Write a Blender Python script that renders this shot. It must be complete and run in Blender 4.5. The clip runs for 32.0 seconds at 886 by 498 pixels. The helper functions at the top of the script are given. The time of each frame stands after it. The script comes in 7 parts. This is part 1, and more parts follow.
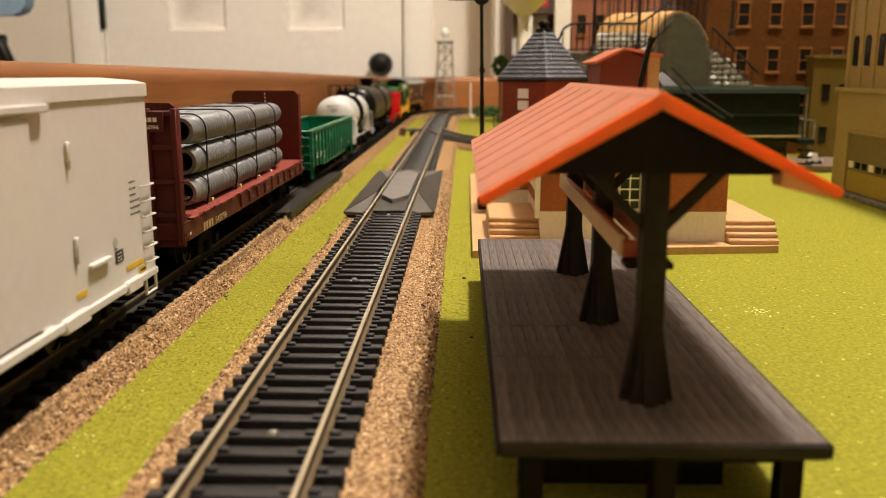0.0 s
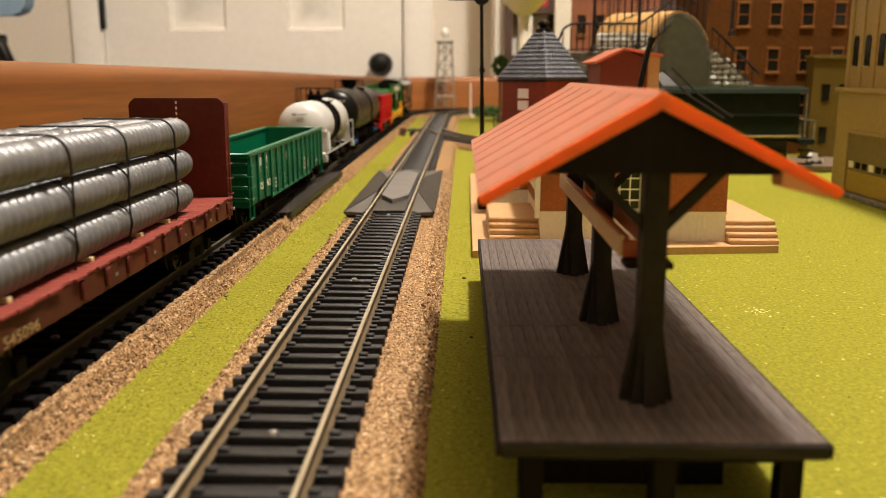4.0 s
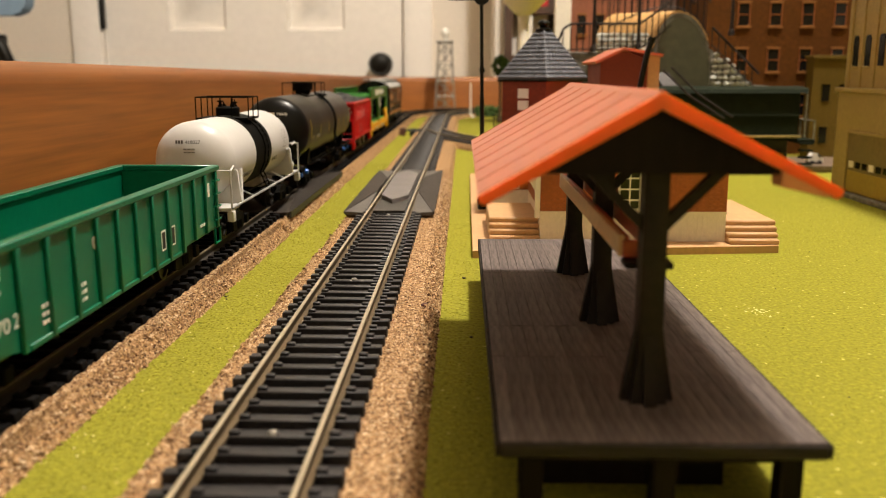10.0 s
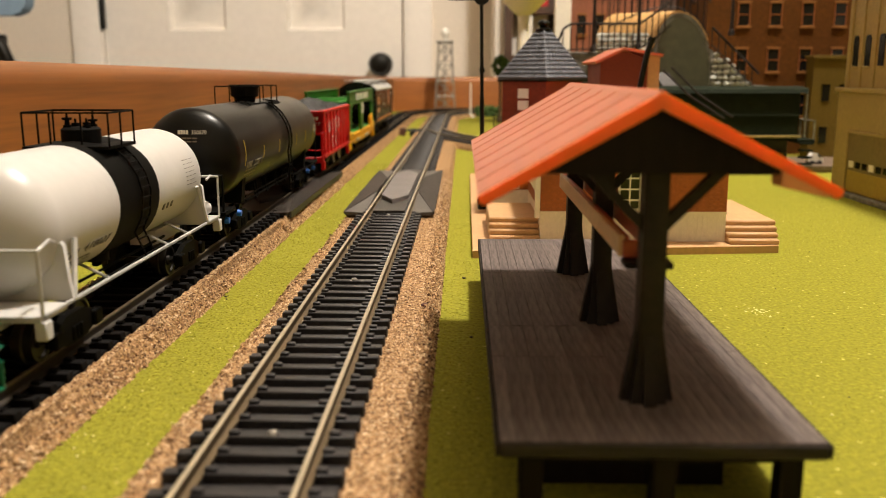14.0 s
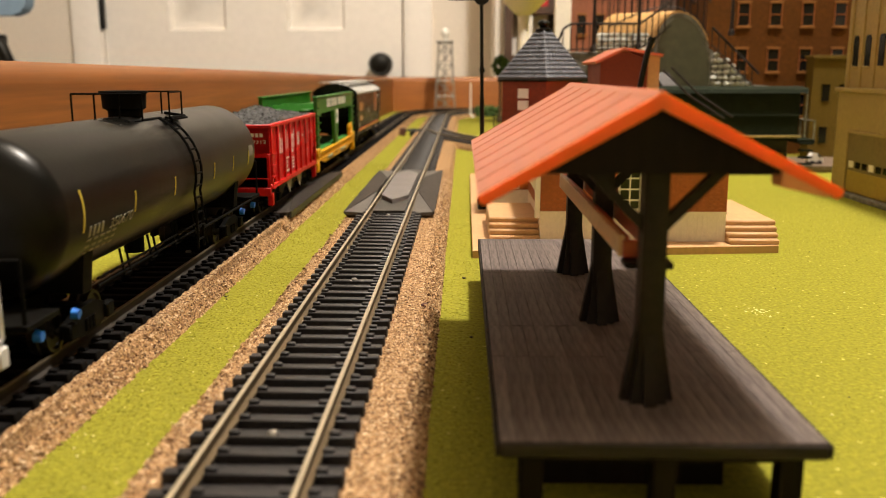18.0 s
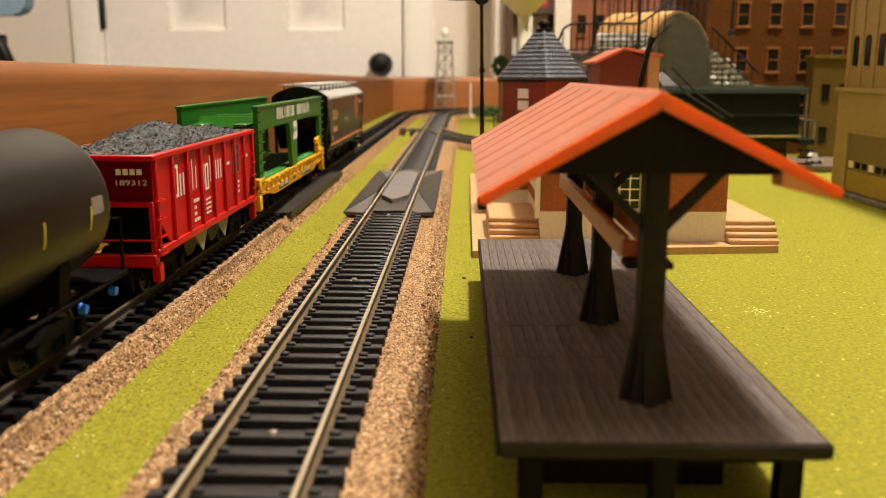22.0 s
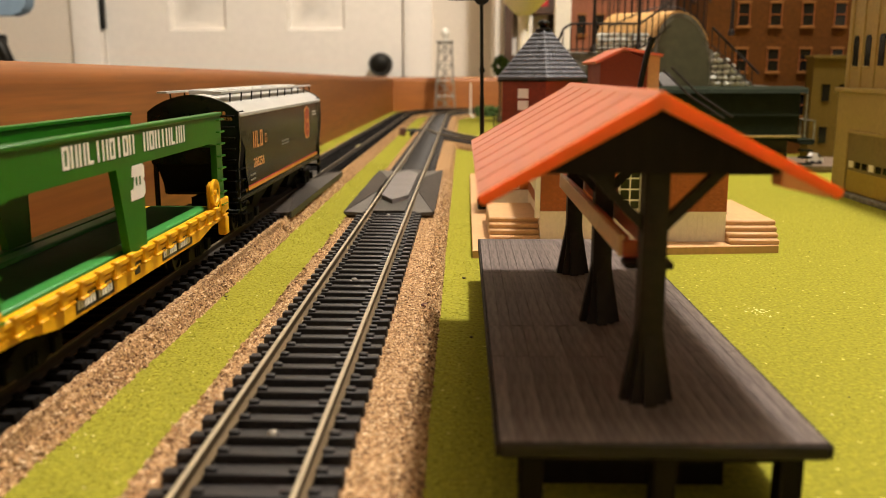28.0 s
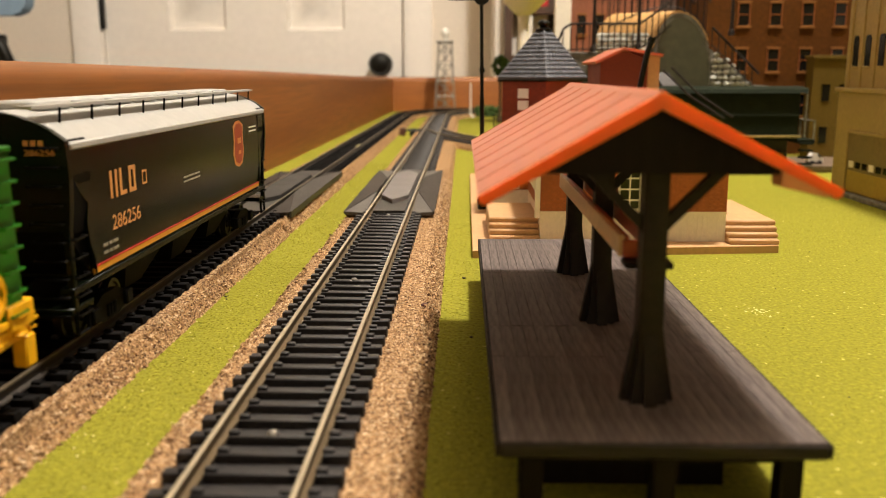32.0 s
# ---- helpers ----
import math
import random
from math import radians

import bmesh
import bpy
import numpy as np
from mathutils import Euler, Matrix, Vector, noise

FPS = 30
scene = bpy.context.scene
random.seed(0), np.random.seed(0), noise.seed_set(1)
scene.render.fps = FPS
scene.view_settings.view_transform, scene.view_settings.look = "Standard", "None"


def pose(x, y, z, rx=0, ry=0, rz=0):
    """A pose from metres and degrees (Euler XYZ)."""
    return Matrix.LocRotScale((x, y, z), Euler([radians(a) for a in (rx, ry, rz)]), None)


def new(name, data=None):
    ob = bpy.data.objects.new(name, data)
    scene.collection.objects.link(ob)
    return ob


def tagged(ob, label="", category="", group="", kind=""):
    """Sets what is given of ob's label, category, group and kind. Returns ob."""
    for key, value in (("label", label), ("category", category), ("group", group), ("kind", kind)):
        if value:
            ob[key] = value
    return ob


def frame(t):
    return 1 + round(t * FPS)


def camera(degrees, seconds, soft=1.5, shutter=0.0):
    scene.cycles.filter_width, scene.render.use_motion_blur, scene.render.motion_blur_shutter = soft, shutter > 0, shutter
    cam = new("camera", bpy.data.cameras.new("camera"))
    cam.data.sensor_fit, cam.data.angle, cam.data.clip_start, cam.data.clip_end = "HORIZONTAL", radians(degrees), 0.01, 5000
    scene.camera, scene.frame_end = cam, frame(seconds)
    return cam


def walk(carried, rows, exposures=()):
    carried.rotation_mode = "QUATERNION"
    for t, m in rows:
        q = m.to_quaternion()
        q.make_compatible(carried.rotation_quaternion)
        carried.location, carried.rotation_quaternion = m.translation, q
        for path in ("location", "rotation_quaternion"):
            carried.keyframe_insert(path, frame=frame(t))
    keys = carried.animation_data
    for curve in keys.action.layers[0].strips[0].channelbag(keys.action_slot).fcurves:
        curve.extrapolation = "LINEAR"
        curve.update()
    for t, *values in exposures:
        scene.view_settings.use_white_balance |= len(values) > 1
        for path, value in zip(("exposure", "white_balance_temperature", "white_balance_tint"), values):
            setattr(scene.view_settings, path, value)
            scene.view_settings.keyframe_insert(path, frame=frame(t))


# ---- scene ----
# ------------------------------------------------------------------ camera
CAM_Z = 0.0715
eye = pose(0, 0, CAM_Z, 78.6545, 0, 1.3045)
cam = camera(53.66, 32.0, soft=0.8, shutter=0.5)
walk(cam, [(0.0, eye), (32.0, eye)], exposures=[(0.0, -0.06), (7.0, -0.03), (13.0, -0.07), (19.0, 0.06), (23.0, 0.05), (26.0, 0.0), (32.0, 0.01)])
cam.data.dof.use_dof = True
cam.data.dof.focus_distance = 0.285
cam.data.dof.aperture_fstop = 22.0

# ------------------------------------------------------------------ light
world = bpy.data.worlds.new("world")
scene.world = world
world.use_nodes = True
world.node_tree.nodes["Background"].inputs["Color"].default_value = (0.02, 0.018, 0.015, 1)
world.node_tree.nodes["Background"].inputs["Strength"].default_value = 0.3


def room_lamp(name, x, y, z, watts, radius, color):
    data = bpy.data.lights.new(name, "POINT")
    data.energy, data.shadow_soft_size, data.color = watts, radius, color
    ob = new(name, data)
    ob.location = (x, y, z)
    return ob


room_lamp("ceiling_bulb", 0.36, 0.49, 1.50, 133.0, 0.055, (0.985, 0.92, 0.83))

# ------------------------------------------------------------------ small tools (millimetres in, metres out)
S = 0.001
ORIGIN = {}


def srgb(text):
    vals = [int(text[i:i + 2], 16) / 255 for i in (0, 2, 4)]
    return tuple(v / 12.92 if v <= 0.04045 else ((v + 0.055) / 1.055) ** 2.4 for v in vals) + (1,)


class B:
    """A mesh under construction, in millimetres."""

    def __init__(self):
        self.v, self.f = [], []

    def poly(self, verts, faces):
        n = len(self.v)
        self.v += [tuple(p) for p in verts]
        self.f += [tuple(i + n for i in f) for f in faces]
        return self

    def box(self, x0, x1, y0, y1, z0, z1, c=0.0):
        """A block; c cuts its edges at 45 degrees."""
        if c <= 0:
            v = [(x, y, z) for x in (x0, x1) for y in (y0, y1) for z in (z0, z1)]
            return self.poly(v, [(0, 1, 3, 2), (4, 6, 7, 5), (0, 4, 5, 1), (2, 3, 7, 6), (0, 2, 6, 4), (1, 5, 7, 3)])
        v, idx = [], {}
        for i, x in enumerate((x0, x1)):
            for j, y in enumerate((y0, y1)):
                for k, z in enumerate((z0, z1)):
                    dx, dy, dz = (c if i == 0 else -c), (c if j == 0 else -c), (c if k == 0 else -c)
                    for a, p in (("x", (x, y + dy, z + dz)), ("y", (x + dx, y, z + dz)), ("z", (x + dx, y + dy, z))):
                        idx[a, i, j, k] = len(v)
                        v.append(p)
        f = []
        for i in (0, 1):
            f.append([idx["x", i, 0, 0], idx["x", i, 0, 1], idx["x", i, 1, 1], idx["x", i, 1, 0]][::1 if i == 0 else -1])
            f.append([idx["y", 0, i, 0], idx["y", 1, i, 0], idx["y", 1, i, 1], idx["y", 0, i, 1]][::1 if i == 0 else -1])
            f.append([idx["z", 0, 0, i], idx["z", 0, 1, i], idx["z", 1, 1, i], idx["z", 1, 0, i]][::1 if i == 0 else -1])
        for a in (0, 1):
            for b in (0, 1):
                f.append([idx["x", a, b, 0], idx["x", a, b, 1], idx["y", a, b, 1], idx["y", a, b, 0]])
                f.append([idx["x", a, 0, b], idx["x", a, 1, b], idx["z", a, 1, b], idx["z", a, 0, b]])
                f.append([idx["y", 0, a, b], idx["y", 1, a, b], idx["z", 1, a, b], idx["z", 0, a, b]])
                for d in (0, 1):
                    f.append([idx["x", a, b, d], idx["y", a, b, d], idx["z", a, b, d]])
        return self.poly(v, f)

    def prism(self, pts, axis, a, b):
        """The outline pts, in the two other axes, drawn out along one axis from a to b."""
        def place(p, h):
            return {"x": (h, p[0], p[1]), "y": (p[0], h, p[1]), "z": (p[0], p[1], h)}[axis]
        n = len(pts)
        v = [place(p, a) for p in pts] + [place(p, b) for p in pts]
        f = [tuple(range(n)), tuple(range(n, 2 * n))[::-1]]
        f += [(i, (i + 1) % n, n + (i + 1) % n, n + i) for i in range(n)]
        return self.poly(v, f)

    def cyl(self, p, q, r0, r1=None, n=12):
        r1 = r0 if r1 is None else r1
        p, q = Vector(p), Vector(q)
        d = (q - p).normalized()
        u = d.orthogonal().normalized()
        w = d.cross(u)
        v = []
        for c, r in ((p, r0), (q, r1)):
            v += [tuple(c + (u * math.cos(2 * math.pi * i / n) + w * math.sin(2 * math.pi * i / n)) * r) for i in range(n)]
        f = [tuple(range(n))[::-1], tuple(range(n, 2 * n))]
        f += [(i, (i + 1) % n, n + (i + 1) % n, n + i) for i in range(n)]
        return self.poly(v, f)

    def wire(self, pts, r, n=6):
        """A bent round bar through the points."""
        pts = [Vector(p) for p in pts]
        closed = (pts[0] - pts[-1]).length < 1e-6
        loops, u = [], None
        for i, p in enumerate(pts):
            a = (p - pts[i - 1]).normalized() if i else None
            b = (pts[i + 1] - p).normalized() if i < len(pts) - 1 else None
            if closed and a is None:
                a = (pts[-1] - pts[-2]).normalized()
            if closed and b is None:
                b = (pts[1] - pts[0]).normalized()
            d = ((a or b) + (b or a)).normalized()
            u = d.orthogonal().normalized() if u is None else (u - d * u.dot(d)).normalized()
            w = d.cross(u)
            loops.append([tuple(p + (u * math.cos(2 * math.pi * k / n) + w * math.sin(2 * math.pi * k / n)) * r) for k in range(n)])
        return self.loft(loops)

    def lathe(self, prof, base, axis="z", n=24):
        """prof: rows of radius and height along the axis."""
        v, f, m = [], [], len(prof)
        for r, h in prof:
            for i in range(n):
                a = 2 * math.pi * i / n
                c, s = r * math.cos(a), r * math.sin(a)
                p = {"x": (h, c, s), "y": (s, h, c), "z": (c, s, h)}[axis]
                v.append((base[0] + p[0], base[1] + p[1], base[2] + p[2]))
        for k in range(m - 1):
            f += [(k * n + i, k * n + (i + 1) % n, (k + 1) * n + (i + 1) % n, (k + 1) * n + i) for i in range(n)]
        f += [tuple(range(n))[::-1], tuple(range((m - 1) * n, m * n))]
        return self.poly(v, f)

    def loft(self, loops):
        n, v, f = len(loops[0]), [], []
        for loop in loops:
            v += list(loop)
        for k in range(len(loops) - 1):
            f += [(k * n + i, k * n + (i + 1) % n, (k + 1) * n + (i + 1) % n, (k + 1) * n + i) for i in range(n)]
        f += [tuple(range(n))[::-1], tuple(range((len(loops) - 1) * n, len(loops) * n))]
        return self.poly(v, f)

    def mesh(self, name, mat, origin=(0, 0, 0), smooth=38):
        me = bpy.data.meshes.new(name)
        me.from_pydata([((x - origin[0]) * S, (y - origin[1]) * S, (z - origin[2]) * S) for x, y, z in self.v], [], self.f)
        bm = bmesh.new()
        bm.from_mesh(me)
        bmesh.ops.recalc_face_normals(bm, faces=bm.faces)
        bm.to_mesh(me)
        bm.free()
        me.materials.append(mat)
        if smooth:
            me.shade_smooth()
            me.set_sharp_from_angle(angle=radians(smooth))
        return me


def thing(name, label, category, at=(0, 0, 0), group="", kind=""):
    """An Empty at its base, in millimetres, that carries the parts of a thing."""
    ob = new(name)
    ob.empty_display_size = 0.01
    ob.location = [a * S for a in at]
    ORIGIN[ob.name] = at
    return tagged(ob, label, category, group, kind)


def part(name, b, mat, parent, label="", smooth=38):
    org = ORIGIN[parent.name]
    ob = new(name, b.mesh(name, mat, org, smooth))
    ob.parent = parent
    ORIGIN[ob.name] = org
    return tagged(ob, label)


def solid(name, b, mat, label, category, at=(0, 0, 0), group="", kind="", smooth=38):
    """A thing of one mesh."""
    ob = new(name, b.mesh(name, mat, at, smooth))
    ob.location = [a * S for a in at]
    ORIGIN[ob.name] = at
    return tagged(ob, label, category, group, kind)


def piece(name, me, parent, x, y, z, rz=0.0):
    """One more object on a shared mesh, under parent."""
    ob = new(name, me)
    org = ORIGIN[parent.name]
    ob.parent = parent
    ob.location = ((x - org[0]) * S, (y - org[1]) * S, (z - org[2]) * S)
    ob.rotation_euler = (0, 0, rz)
    return ob


def lettering(text, height, mat, parent, m, name="lettering", width=None, depth=0.06):
    """Raised characters in the built-in font; m places them, in millimetres, with x along the line and z out of the face."""
    cu = bpy.data.curves.new(name, "FONT")
    cu.body, cu.size, cu.extrude, cu.align_x, cu.align_y = text, height * 1.38, depth, "LEFT", "BOTTOM_BASELINE"
    tmp = bpy.data.objects.new(name, cu)
    scene.collection.objects.link(tmp)
    me = bpy.data.meshes.new_from_object(tmp.evaluated_get(bpy.context.evaluated_depsgraph_get()))
    bpy.data.objects.remove(tmp)
    xs = [v.co.x for v in me.vertices]
    k = width / max(max(xs) - min(xs), 0.01) if width else 1.0
    me.transform(m @ Matrix.Diagonal((k, 1, 1, 1)))
    me.transform(Matrix.Scale(S, 4))
    me.materials.clear()
    me.materials.append(mat)
    ob = new(name, me)
    ob.parent = parent
    ORIGIN[ob.name] = ORIGIN[parent.name]
    return ob


# ------------------------------------------------------------------ materials
def material(name, color, rough=0.5, metal=0.0, grain=900.0, var=0.12, bump=0.15, second=None, stretch=(1, 1, 1), coarse=60.0, spec=0.5,
             speck=None, island=0.0):
    """Colour varied at two scales, with fine relief. second: a colour that the coarse noise mixes in; speck: (colour, scale, amount)."""
    ma = bpy.data.materials.new(name)
    ma.use_nodes = True
    nt = ma.node_tree
    nd, ln = nt.nodes, nt.links.new
    bs = nd["Principled BSDF"]
    bs.inputs["Roughness"].default_value, bs.inputs["Metallic"].default_value = rough, metal
    bs.inputs["Specular IOR Level"].default_value = spec
    tc, mp = nd.new("ShaderNodeTexCoord"), nd.new("ShaderNodeMapping")
    mp.inputs["Scale"].default_value = stretch
    ln(tc.outputs["Object"], mp.inputs["Vector"])

    def noise_node(scale, detail):
        n = nd.new("ShaderNodeTexNoise")
        n.inputs["Scale"].default_value, n.inputs["Detail"].default_value = scale, detail
        ln(mp.outputs["Vector"], n.inputs["Vector"])
        return n.outputs["Fac"]

    def mix(fac, a, b, mode="MIX"):
        m = nd.new("ShaderNodeMix")
        m.data_type, m.blend_type = "RGBA", mode
        for key, val in ((0, fac), (6, a), (7, b)):
            if hasattr(val, "is_linked"):
                ln(val, m.inputs[key])
            else:
                m.inputs[key].default_value = val
        return m.outputs[2]

    def ramp(fac, lo, hi):
        r = nd.new("ShaderNodeMapRange")
        r.inputs["From Min"].default_value, r.inputs["From Max"].default_value = lo, hi
        ln(fac, r.inputs["Value"])
        return r.outputs["Result"]

    base = srgb(color) if isinstance(color, str) else color
    dark = tuple(c * (1 - 2.2 * var) for c in base[:3]) + (1,)
    light = tuple(min(1, c * (1 + 1.6 * var)) for c in base[:3]) + (1,)
    fine, broad = noise_node(grain, 4.0), noise_node(coarse, 5.0)
    col = mix(ramp(fine, 0.3, 0.7), dark, light)
    other = srgb(second) if isinstance(second, str) else tuple(c * (1 - var) for c in base[:3]) + (1,)
    col = mix(ramp(broad, 0.45 if second else 0.4, 0.75), col, other)
    if speck:
        vo = nd.new("ShaderNodeTexVoronoi")
        vo.inputs["Scale"].default_value = speck[1]
        ln(mp.outputs["Vector"], vo.inputs["Vector"])
        sep = nd.new("ShaderNodeSeparateColor")
        ln(vo.outputs["Color"], sep.inputs["Color"])
        col = mix(ramp(sep.outputs[0], 1 - speck[2], min(1.0, 1 - speck[2] * 0.5)), col, srgb(speck[0]))
    if island:
        oi = nd.new("ShaderNodeObjectInfo")
        hs = nd.new("ShaderNodeHueSaturation")
        ln(ramp(oi.outputs["Random"], 0, 1), hs.inputs["Value"])
        mr = hs.inputs["Value"].links[0].from_node
        mr.inputs["To Min"].default_value, mr.inputs["To Max"].default_value = 1 - island, 1 + island
        ln(col, hs.inputs["Color"])
        col = hs.outputs["Color"]
    ln(col, bs.inputs["Base Color"])
    rr = nd.new("ShaderNodeMapRange")
    rr.inputs["To Min"].default_value, rr.inputs["To Max"].default_value = max(0.03, rough - 0.08), min(1, rough + 0.1)
    ln(broad, rr.inputs["Value"])
    ln(rr.outputs["Result"], bs.inputs["Roughness"])
    if bump:
        bp = nd.new("ShaderNodeBump")
        bp.inputs["Strength"].default_value, bp.inputs["Distance"].default_value = bump, 0.0006
        ln(fine, bp.inputs["Height"])
        ln(bp.outputs["Normal"], bs.inputs["Normal"])
    return ma


def cork_material(name, island, cell, fine_, tones):
    """Pressed cork: pale and dark grains about a millimetre across, with pits between."""
    ma = bpy.data.materials.new(name)
    ma.use_nodes = True
    nt = ma.node_tree
    nd, ln = nt.nodes, nt.links.new
    bs = nd["Principled BSDF"]
    bs.inputs["Roughness"].default_value, bs.inputs["Specular IOR Level"].default_value = 0.9, 0.12
    tc, no = nd.new("ShaderNodeTexCoord"), nd.new("ShaderNodeTexNoise")
    no.inputs["Scale"].default_value, no.inputs["Detail"].default_value = 3400, 3
    ln(tc.outputs["Object"], no.inputs["Vector"])
    warp = nd.new("ShaderNodeTexNoise")
    warp.inputs["Scale"].default_value = 900
    ln(tc.outputs["Object"], warp.inputs["Vector"])
    ad = nd.new("ShaderNodeMixRGB")
    ad.blend_type, ad.inputs[0].default_value = "ADD", 0.0009
    ln(tc.outputs["Object"], ad.inputs[1])
    ln(warp.outputs["Color"], ad.inputs[2])
    geo, vo, sep = nd.new("ShaderNodeNewGeometry"), nd.new("ShaderNodeTexVoronoi"), nd.new("ShaderNodeSeparateColor")
    vo.inputs["Scale"].default_value = 1900
    ln(ad.outputs[0], vo.inputs["Vector"])
    ln(vo.outputs["Color"], sep.inputs["Color"])

    def times_add(a, k, b=None):
        m = nd.new("ShaderNodeMath")
        m.operation, m.inputs[1].default_value, m.inputs[2].default_value = "MULTIPLY_ADD", k, 0.0
        ln(a, m.inputs[0])
        if b is not None:
            ln(b, m.inputs[2])
        return m
    fin = times_add(geo.outputs["Random Per Island"], island, times_add(sep.outputs[0], cell, times_add(no.outputs["Fac"], fine_).outputs[0]).outputs[0])
    cr = nd.new("ShaderNodeValToRGB")
    el = cr.color_ramp.elements
    el[0].position, el[0].color = 0.18, srgb(tones[0])
    el[1].position, el[1].color = 0.95, srgb(tones[4])
    for p, c in zip((0.34, 0.52, 0.75), tones[1:4]):
        e = el.new(p)
        e.color = srgb(c)
    ln(fin.outputs[0], cr.inputs["Fac"])
    ln(cr.outputs["Color"], bs.inputs["Base Color"])
    bp = nd.new("ShaderNodeBump")
    bp.inputs["Strength"].default_value, bp.inputs["Distance"].default_value = 1.0, 0.0006
    ln(fin.outputs[0], bp.inputs["Height"])
    ln(bp.outputs["Normal"], bs.inputs["Normal"])
    return ma


# Bed toned darker than the crumbs, painting shade into the gaps between them.
CORK = cork_material("cork", 0.1, 0.55, 0.5, ("342217", "6a4e38", "9c7850", "b9946a", "d6b88e"))
CORK_GRAIN = cork_material("cork_grain", 0.8, 0.1, 0.3, ("4c3424", "85644a", "ae8a63", "c5a178", "e2c6a0"))
GRASS = material("grass_mat", "868329", 0.95, grain=900, var=0.16, bump=0.5, second="7d7a2a", coarse=330, spec=0.1, speck=("b9b060", 1400, 0.005))
# Outer ties: darker, duller tie plastic that carries the shade under the train.
OUTER_TIE = material("shaded_black_tie", "141211", 0.8, grain=700, var=0.2, bump=0.15, spec=0.08)
TUFT = material("grass_tuft", "88842c", 0.95, grain=1100, var=0.18, bump=0.2, second="77742a", coarse=420, spec=0.08)
tuft_nodes = TUFT.node_tree
tuft_geo, tuft_hue, tuft_map = (tuft_nodes.nodes.new(k) for k in ("ShaderNodeNewGeometry", "ShaderNodeHueSaturation", "ShaderNodeMapRange"))
tuft_map.inputs["To Min"].default_value, tuft_map.inputs["To Max"].default_value = 0.72, 1.22
tuft_base = tuft_nodes.nodes["Principled BSDF"].inputs["Base Color"]
tuft_nodes.links.new(tuft_geo.outputs["Random Per Island"], tuft_map.inputs["Value"])
tuft_nodes.links.new(tuft_map.outputs["Result"], tuft_hue.inputs["Value"])
tuft_nodes.links.new(tuft_base.links[0].from_socket, tuft_hue.inputs["Color"])
tuft_nodes.links.new(tuft_hue.outputs["Color"], tuft_base)
PLASTIC_BLACK = material("black_plastic", "2b2828", 0.46, grain=700, var=0.2, bump=0.2, spec=0.4)
RAIL_STEEL = material("nickel_rail", "6a5a42", 0.42, 0.6, grain=1200, var=0.1, bump=0.05, second="6a5a44", coarse=90)
RAIL_TOP = material("polished_rail_top", "bfb094", 0.3, 0.5, grain=1200, var=0.06, bump=0.03, second="b5a98f", coarse=120)
# Outer rails: web and head darker than those of the inner track.
DULL_RAIL = material("dark_rail", "2e261d", 0.6, 0.2, grain=1200, var=0.15, bump=0.05)
DULL_HEAD = material("dark_rail_top", "6a5e4b", 0.4, 0.4, grain=1200, var=0.1, bump=0.03)
GREY_PLASTIC = material("grey_plastic", "39352f", 0.6, grain=500, var=0.1, bump=0.15, coarse=40)
DARK_PANEL = material("dark_grey_panel", "342d27", 0.65, grain=600, var=0.2, bump=0.25, stretch=(1, 0.25, 1), spec=0.3)
# Outer rerailer slab: base darkened to stand for the dark cars mirrored in it.
DARKENED_PANEL = material("darkened_panel", "2b2622", 0.45, grain=600, var=0.2, bump=0.15, stretch=(1, 0.25, 1), spec=0.4)
WOOD = material("stained_wood", "824f20", 0.45, grain=420, var=0.12, bump=0.05, second="693a17", stretch=(1, 0.035, 1), coarse=26, spec=0.3)
WOOD_ENDS = material("stained_wood_back", "985a20", 0.45, grain=320, var=0.12, bump=0.05, second="8a5022", stretch=(0.05, 1, 1), coarse=24)
PAINT_WHITE = material("white_paint", "f5eee4", 0.5, grain=60, var=0.02, bump=0.04, coarse=3)
# Unseen walls, ceiling and carpet are toned to set the bounce light.
ROOM_PAINT = material("room_paint", "c8b89f", 0.85, grain=140, var=0.04, bump=0.1, coarse=3)
# Unseen east wall darkened, so the black cars mirror less brightness.
EAST_DARK = material("east_wall_darkened", "645649", 0.85, grain=140, var=0.04, bump=0.1, coarse=3)
WALL_PAINT = material("wall_paint", "e8ddcd", 0.8, grain=140, var=0.03, bump=0.1, coarse=3)
CEILING_PAINT = material("ceiling_paint", "c2b6a5", 0.9, grain=140, var=0.02, bump=0.1, coarse=3)
CARPET = material("carpet", "4c4034", 0.95, grain=500, var=0.15, bump=0.6, coarse=6)
BLACK_METAL = material("black_metal", "17150f", 0.35, 0.6, grain=300, var=0.1, bump=0.05)
PLANK = material("dark_plank", "665c58", 0.6, grain=1000, var=0.2, bump=0.4, second="463c38", stretch=(1, 0.12, 1), coarse=70, spec=0.12, island=0.16)
TRIM_BROWN = material("dark_brown_trim", "211a14", 0.5, grain=500, var=0.18, bump=0.25, spec=0.2)
ORANGE = material("orange_plastic", "b06046", 0.4, grain=400, var=0.05, bump=0.08, coarse=20)
# Edge orange brightened, standing for light that passes through the plastic.
GLOW_EDGE = material("glow_orange_edge", "f6691a", 0.35, grain=400, var=0.04, bump=0.05, coarse=20)
for glow_through in (ORANGE, GLOW_EDGE):
    bsdf = glow_through.node_tree.nodes["Principled BSDF"]
    bsdf.inputs["Subsurface Weight"].default_value = 0.5
    bsdf.inputs["Subsurface Radius"].default_value = (1.0, 0.3, 0.08)
    bsdf.inputs["Subsurface Scale"].default_value = 0.004
SOFFIT_LIT = material("lit_soffit_orange", "dc9160", 0.45, grain=400, var=0.05, bump=0.05, coarse=20)
